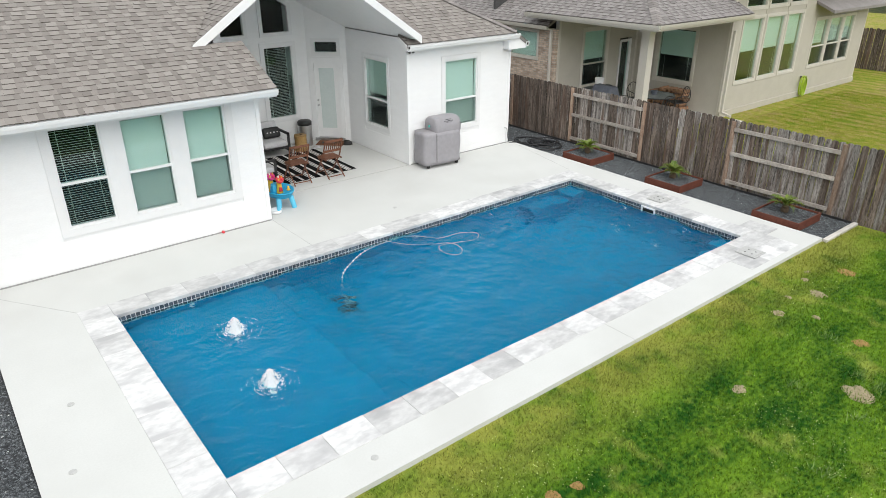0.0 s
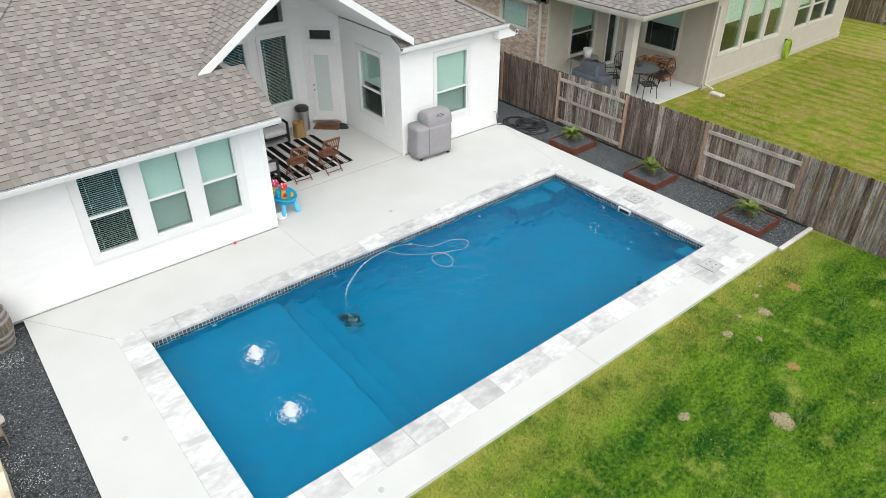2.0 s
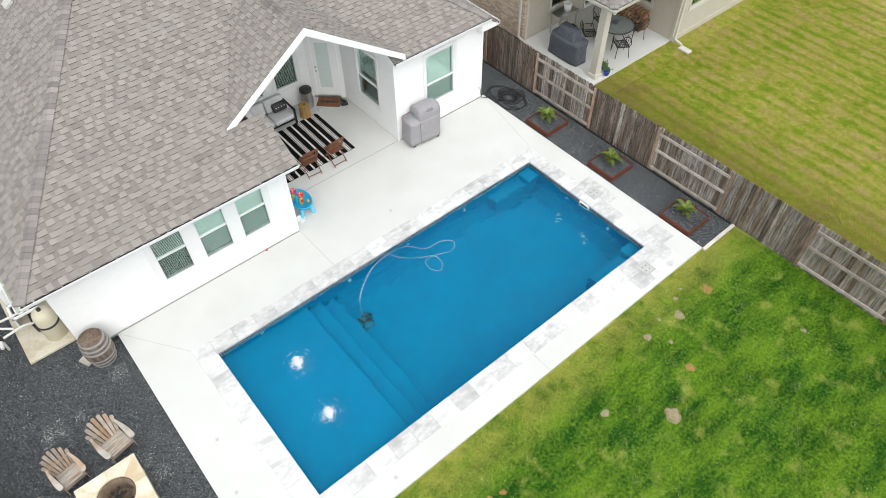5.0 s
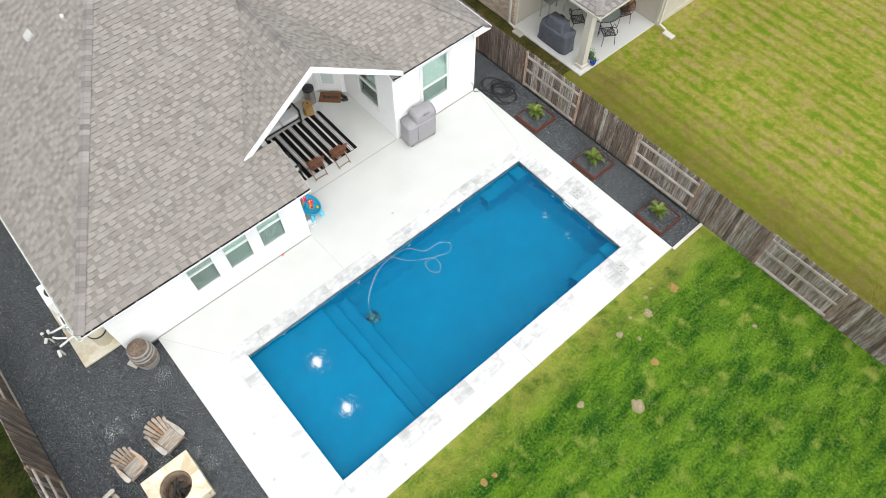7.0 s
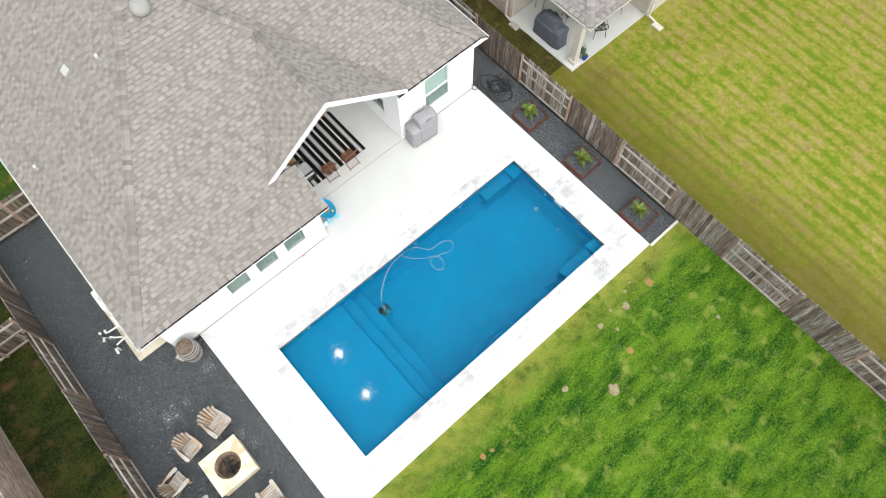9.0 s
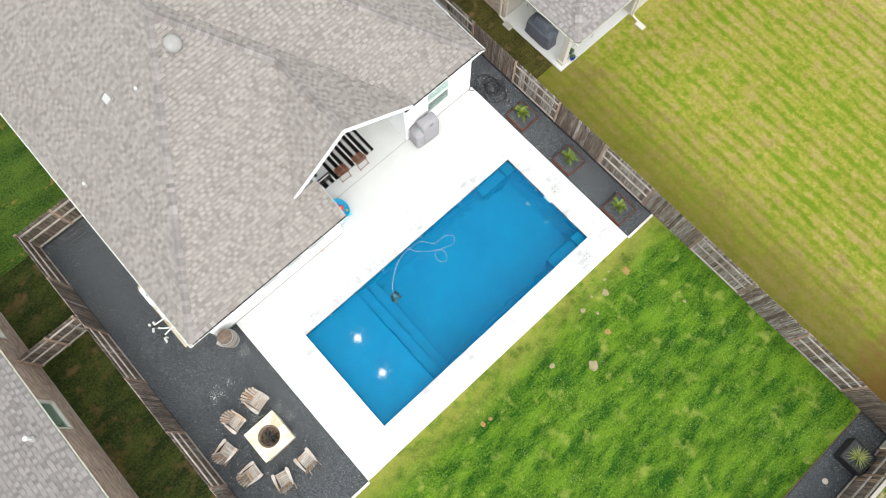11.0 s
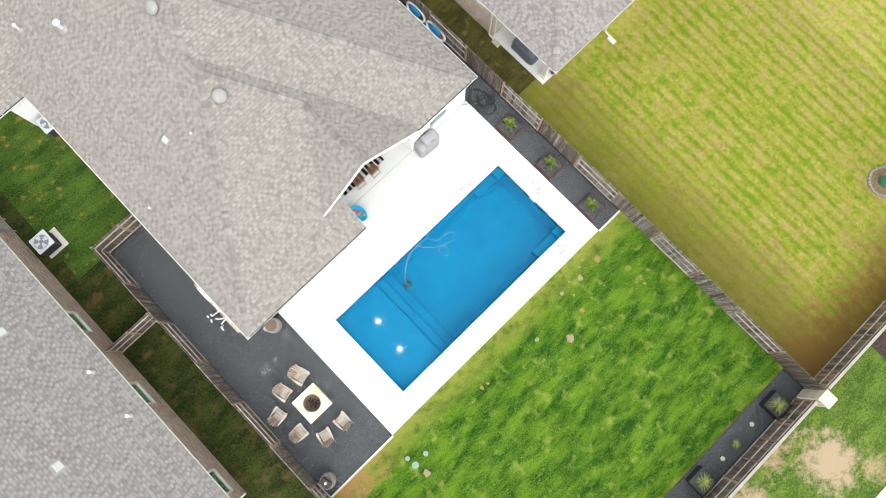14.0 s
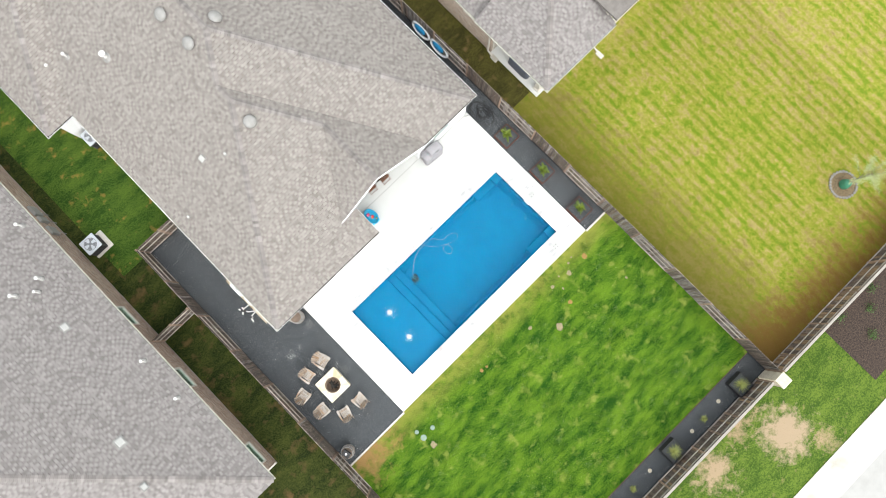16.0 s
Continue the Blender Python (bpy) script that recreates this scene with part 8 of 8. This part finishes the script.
for x, y, mt_, lb in ((15.95, 6.02, surf("cobalt_glaze", (0.01, 0.03, 0.30), (0.02, 0.05, 0.42), 6, 0.2), "cobalt blue glazed pot by the post"), (16.12, 6.28, NCOV, "dark pot with a green leafy plant")):
    q = root("flower_pot", lb, "pot", "pots by the patio post", at=(x, y, -0.03))
    part("pot", lathe(bmesh.new(), [(0.07, 0), (0.11, 0.12), (0.12, 0.2), (0.10, 0.2)], 18), mt_, q, smooth=True)
    random.seed(int(x * 100))
    bm = bmesh.new()
    for k in range(60):
        c = Vector((random.gauss(0, 0.06), random.gauss(0, 0.06), 0.2 + random.random() * 0.16))
        d = Vector((random.uniform(-1, 1), random.uniform(-1, 1), random.uniform(-0.3, 1))).normalized() * 0.05
        e = d.orthogonal().normalized() * 0.016
        bm.faces.new([bm.verts.new(c - d), bm.verts.new(c + e), bm.verts.new(c + d), bm.verts.new(c - e)])
    tagged(part("foliage", bm, LEAF, q), kind="stuff")
for x, y, m_, lb in ((19.36, 5.72, TAN_TRIM, "cream downspout at the patio corner"), (15.10, 9.62, TAN_TRIM, "cream downspout on the brick wall")):
    d = root("downspout", lb, "downspout", "downspouts", at=(x, y, 0))
    part("pipe", boxes((-0.04, -0.04, 0.12, 0.04, 0.04, 2.75), bevel=0.01), m_, d)
    part("elbow", box(bmesh.new(), -0.04, -0.35, 0.0, 0.04, 0.0, 0.07, Matrix.Translation((0, 0.0, 0.1)) @ Matrix.Rotation(radians(12), 4, "X"), bevel=0.01), m_, d)
    part("splash_block", boxes((-0.13, -0.75, -0.1, 0.13, -0.3, -0.02), bevel=0.015), CURB, d)
REEL = surf("lime_green_hose", (0.35, 0.50, 0.03), (0.45, 0.60, 0.05), 8, 0.5)
hr = root("garden_hose", "lime green garden hose coiled on a wall hook", "hose", at=(24.88, 5.86, 0.42))
bm = bmesh.new()
for k in range(7):
    r = 0.22 + 0.015 * (k % 3)
    tube(bm, [(r * 0.62 * math.sin(t * math.tau / 24), -0.05 - 0.025 * k, -0.1 + r * 1.5 * math.cos(t * math.tau / 24)) for t in range(25)], 0.014, 5, cap=False)
part("coil", bm, REEL, hr, smooth=True)
part("hook", boxes((-0.06, -0.2, 0.2, 0.06, 0.02, 0.24)), BLACK, hr)

# ---- young tree in the neighbour's lawn ----
tr = root("young_tree", "sparse young tree with pale green leaves and watering bag", "tree", at=(23.5, -9.0, -0.1))
BARK = surf("grey_bark", (0.10, 0.08, 0.06), (0.2, 0.17, 0.13), 12, 0.9, 0.6, 0.01)
part("trunk", tube(bmesh.new(), [(0, 0, 0), (0.04, 0.02, 0.8), (0.02, 0.06, 1.7), (0.08, 0.04, 2.7)], 0.04, 8, taper=0.012), BARK, tr)
part("watering_bag", lathe(bmesh.new(), [(0.26, 0.02), (0.28, 0.15), (0.2, 0.5), (0.08, 0.62)], 18), surf("green_vinyl_bag", (0.03, 0.16, 0.09), (0.05, 0.22, 0.13), 6, 0.5), tr, "green watering bag", smooth=True)
random.seed(15)
lf = bmesh.new()
for k in range(20):
    a, h = random.uniform(0, math.tau), random.uniform(1.1, 2.6)
    r = random.uniform(0.6, 1.35) * (1.2 - 0.25 * h / 2)
    e = Vector((r * math.cos(a) + 0.35, r * math.sin(a), h + r * 0.5))
    s_ = Vector((0.04, 0.04, h))
    part("branch", tube(bmesh.new(), [s_, s_.lerp(e, 0.5) + Vector((0, 0, 0.06)), e], 0.012, 5, taper=0.004), BARK, tr)
    for j in range(90):
        c = s_.lerp(e, random.uniform(0.35, 1.05)) + Vector((random.gauss(0, 0.08), random.gauss(0, 0.08), random.gauss(0, 0.07)))
        d = Vector((random.uniform(-1, 1), random.uniform(-1, 1), random.uniform(-0.6, 0.6))).normalized() * random.uniform(0.03, 0.06)
        q = d.orthogonal().normalized() * 0.012
        lf.faces.new([lf.verts.new(c - d), lf.verts.new(c + q), lf.verts.new(c + d), lf.verts.new(c - q)])
PALE_LEAF = surf("pale_spring_leaf", (0.30, 0.37, 0.14), (0.50, 0.54, 0.28), 9, 0.6, 0.05, 0.002, island=0.3)
tagged(part("crown", lf, PALE_LEAF, tr), kind="stuff")
random.seed(16)
LIMEGREY = surf("grey_limestone_lump", (0.16, 0.15, 0.13), (0.34, 0.32, 0.28), 8, 0.9, 0.5, 0.01)
for k in range(26):
    a = k * math.tau / 26
    s = root("edging_stone", "rough limestone lump ringing the young tree", "stone", "stones round the tree", at=(23.5 + 0.72 * math.cos(a), -9.0 + 0.72 * math.sin(a), -0.1), turn=random.uniform(0, 180))
    bm = bmesh.new()
    bmesh.ops.create_icosphere(bm, subdivisions=2, radius=0.085)
    for v in bm.verts:
        v.co *= 1 + 0.25 * noise.noise(v.co * 7 + Vector((k, 0, 0)))
        v.co.z = v.co.z * 0.6 + 0.05
    part("lump", bm, LIMEGREY, s)
MULCH = surf("dark_bark_mulch", (0.008, 0.006, 0.005), (0.115, 0.078, 0.058), 12, 0.95, 1.0, 0.03, world_space=True)
sheet("mulch_bed", 17.0, -17.1, 26.0, -13.0, LZ - 0.012, MULCH, "dark bark mulch bed beside the street verge", 0.4, 0.03)
TREE_BED = surf("brown_leaf_litter", (0.075, 0.055, 0.03), (0.26, 0.19, 0.105), 14, 0.95, 0.8, 0.02, world_space=True)
tagged(part("tree_mulch", lathe(bmesh.new(), [(0.7, -0.12), (0.7, -0.07), (0.3, -0.05)], 24, Matrix.Translation((23.5, -9.0, 0))), TREE_BED), "brown leaf litter under the young tree", "mulch", kind="structure")
random.seed(18)
for x, y in ((18.1, -13.6), (19.6, -14.4), (18.6, -15.4), (20.4, -13.7)):
    s = root("low_shrub", "low sparse shrub in the mulch bed", "shrub", "shrubs in the mulch bed", at=(x, y, LZ - 0.01))
    bm = bmesh.new()
    for k in range(160):
        c = Vector((random.gauss(0, 0.14), random.gauss(0, 0.14), abs(random.gauss(0.1, 0.09))))
        d = Vector((random.uniform(-1, 1), random.uniform(-1, 1), random.uniform(0, 1))).normalized() * 0.05
        q = d.orthogonal().normalized() * 0.014
        bm.faces.new([bm.verts.new(c - d), bm.verts.new(c + q), bm.verts.new(c + d), bm.verts.new(c - q)])
    tagged(part("foliage", bm, LEAF, s), kind="stuff")
    part("stem", tube(bmesh.new(), [(0, 0, 0), (0.02, 0.01, 0.15)], 0.012, 5), BARK, s)

# dark liner at the foot of the east fence
tagged(part("fence_liner", boxes((FENCE_E - 0.075, -1.0, -0.1, FENCE_E - 0.06, 9.5, -0.02)), DARKBOX), "black plastic liner at the foot of the fence", "edging", kind="structure")


# ---- loose stuff: pebbles and grass blades ----
def bulk(name, verts, faces, mat, label, category):
    me = bpy.data.meshes.new(name)
    k = faces.shape[1]
    me.vertices.add(len(verts))
    me.vertices.foreach_set("co", verts.astype(np.float32).ravel())
    me.loops.add(faces.size)
    me.loops.foreach_set("vertex_index", faces.astype(np.int32).ravel())
    me.polygons.add(len(faces))
    me.polygons.foreach_set("loop_start", np.arange(0, faces.size, k, dtype=np.int32))
    me.update(calc_edges=True)
    me.materials.append(mat)
    return tagged(new(name, me), label, category, kind="stuff")


rs = np.random.RandomState(4)


def pebbles(zones, per_m2, size):
    base = np.array([(1, 0, 0), (0, 1, 0), (-1, 0, 0), (0, -1, 0), (0, 0, 0.8)])
    fb = np.array([(0, 1, 4), (1, 2, 4), (2, 3, 4), (3, 0, 4)])
    vs, fs, o = [], [], 0
    for x0, y0, x1, y1, z in zones:
        n = int((x1 - x0) * (y1 - y0) * per_m2)
        if n < 1:
            continue
        c = np.column_stack([rs.uniform(x0, x1, n), rs.uniform(y0, y1, n), np.full(n, z)])
        a = rs.uniform(0, math.tau, n)
        s = size * rs.uniform(0.55, 1.3, (n, 3)) * np.array([1.0, 0.7, 0.7])
        p = base[None] * s[:, None, :]
        p += rs.uniform(-0.25, 0.25, p.shape) * size
        ca, sa = np.cos(a)[:, None], np.sin(a)[:, None]
        q = np.stack([p[..., 0] * ca - p[..., 1] * sa, p[..., 0] * sa + p[..., 1] * ca, np.maximum(p[..., 2], -0.004)], -1) + c[:, None, :]
        vs.append(q.reshape(-1, 3))
        fs.append((fb[None] + (np.arange(n) * 5)[:, None, None] + o).reshape(-1, 3))
        o += n * 5
    return np.concatenate(vs), np.concatenate(fs)


zones = [(FENCE_W + 0.05, -1.0, DECK[0] - 0.02, 6.6, GZ), (FENCE_W + 0.05, 6.6, -3.65, 14.2, GZ), (-3.65, 10.42, WEST_X - 0.05, 14.2, GZ), (-3.65, 6.58, -2.45, 7.22, GZ),
         (DECK[2] + 0.02, -1.0, FENCE_E - 0.08, 9.5, GZ), (-1.0, FENCE_S + 0.1, FENCE_E - 0.1, -11.5, GZ)]
pv, pf = pebbles(zones, 1900, 0.0185)
bulk("gravel_stones", pv, pf, PEBBLE, "loose dark basalt gravel stones", "gravel")
pv, pf = pebbles(pebble_zones, 1300, 0.021)
bulk("planter_stones", pv, pf, PEBBLE, "dark gravel stones filling the planters", "gravel")
PALE = surf("pale_limestone_chip", (0.40, 0.41, 0.40), (0.66, 0.67, 0.66), 9, 0.8, 0.2, 0.003, island=0.25)
chip_zones = [(x0, y0, x1, y1, z + 0.006) for x0, y0, x1, y1, z in zones]
pv, pf = pebbles(chip_zones, 34, 0.0135)
pv2, pf2 = pebbles([(cx - w * f, cy - w * f, cx + w * f, cy + w * f, GZ + 0.012) for cx, cy, w in ((-2.07, 5.63, 0.22), (-3.84, 5.11, 0.28), (-3.22, 5.11, 0.14), (-3.25, 3.42, 0.26), (-2.36, 2.66, 0.22), (-2.45, 3.15, 0.20)) for f in (1.0, 0.7, 0.45)], 300, 0.012)
pv, pf = np.concatenate([pv, pv2]), np.concatenate([pf, pf2 + len(pv)])
bulk("pale_chips", pv, pf, PALE, "scattered pale stone chips in the gravel", "gravel")


def blades(x0, y0, x1, y1, z, n, h, w):
    c = np.column_stack([rs.uniform(x0, x1, n), rs.uniform(y0, y1, n)])
    a = rs.uniform(0, math.tau, n)
    hh = h * rs.uniform(0.5, 1.4, n)
    lean = rs.normal(0, 0.5, (n, 2)) * hh[:, None]
    d = np.column_stack([np.cos(a), np.sin(a)]) * (w * rs.uniform(0.6, 1.3, n))[:, None]
    v = np.zeros((n, 3, 3))
    v[:, 0, :2], v[:, 1, :2], v[:, 2, :2] = c - d, c + d, c + lean
    v[:, :2, 2], v[:, 2, 2] = z - 0.012, z + hh
    return v.reshape(-1, 3), np.arange(n * 3).reshape(-1, 3)


gv, gf = blades(FENCE_W + 0.1, -11.42, FENCE_E - 0.08, -1.06, LZ, 480000, 0.036, 0.0085)
bulk("lawn_grass", gv, gf, LAWN_BLADE, "short dense green lawn grass blades", "grass")
gv, gf = blades(FENCE_E + 0.1, -12.6, 27.5, 5.2, LZ - 0.02, 330000, 0.024, 0.011)
bulk("mown_grass", gv, gf, LAWN_DRY_BLADE, "short dry yellow-green mown grass blades", "grass")

# clover heads and seed stalks in loose drifts over the lawn
CLOVER = surf("pale_clover", (0.34, 0.43, 0.12), (0.52, 0.58, 0.26), 9, 0.8, 0.0, island=0.3)
cs = np.random.RandomState(12)
cc = np.column_stack([cs.uniform(FENCE_W + 0.5, FENCE_E - 0.6, 130), cs.uniform(-11.0, -1.8, 130)])
c = np.repeat(cc, 60, axis=0) + cs.normal(0, 0.36, (130 * 60, 2))
c = c[(c[:, 0] > FENCE_W + 0.2) & (c[:, 0] < FENCE_E - 0.2) & (c[:, 1] > -11.3) & (c[:, 1] < -1.2)]
k = len(c)
r = cs.uniform(0.003, 0.009, k)
cv = np.zeros((k, 4, 3))
for i, (dx, dy) in enumerate(((1, 0), (0, 1), (-1, 0), (0, -1))):
    cv[:, i, 0], cv[:, i, 1] = c[:, 0] + dx * r, c[:, 1] + dy * r
cv[:, :, 2] = LZ + 0.045 + cs.uniform(-0.006, 0.006, (k, 4))
bulk("clover", cv.reshape(-1, 3), np.arange(k * 4).reshape(-1, 4), CLOVER, "pale clover and seed heads in the lawn", "clover")

# coarse tufts standing above the mown grass
ts = np.random.RandomState(21)
tc_ = np.column_stack([ts.uniform(FENCE_W + 0.6, FENCE_E - 0.8, 70), ts.uniform(-10.8, -2.2, 70)])
nb = 46
c = np.repeat(tc_, nb, axis=0) + ts.normal(0, 0.07, (70 * nb, 2))
k = len(c)
an, ln = ts.uniform(0, math.tau, k), ts.uniform(0.05, 0.12, k)
w = np.column_stack([-np.sin(an), np.cos(an)]) * 0.006
tv = np.zeros((k, 3, 3))
tv[:, 0, :2], tv[:, 1, :2] = c - w, c + w
tv[:, 2, :2] = c + np.column_stack([np.cos(an), np.sin(an)]) * (ln * 0.7)[:, None]
tv[:, :2, 2], tv[:, 2, 2] = LZ - 0.01, LZ + 0.02 + ln * 0.6
bulk("grass_tufts", tv.reshape(-1, 3), np.arange(k * 3).reshape(-1, 3), surf("coarse_grass_blade", (0.06, 0.15, 0.02), (0.24, 0.34, 0.08), 6, 0.6, 0.0, island=0.35), "coarse green grass tufts in the lawn", "grass")
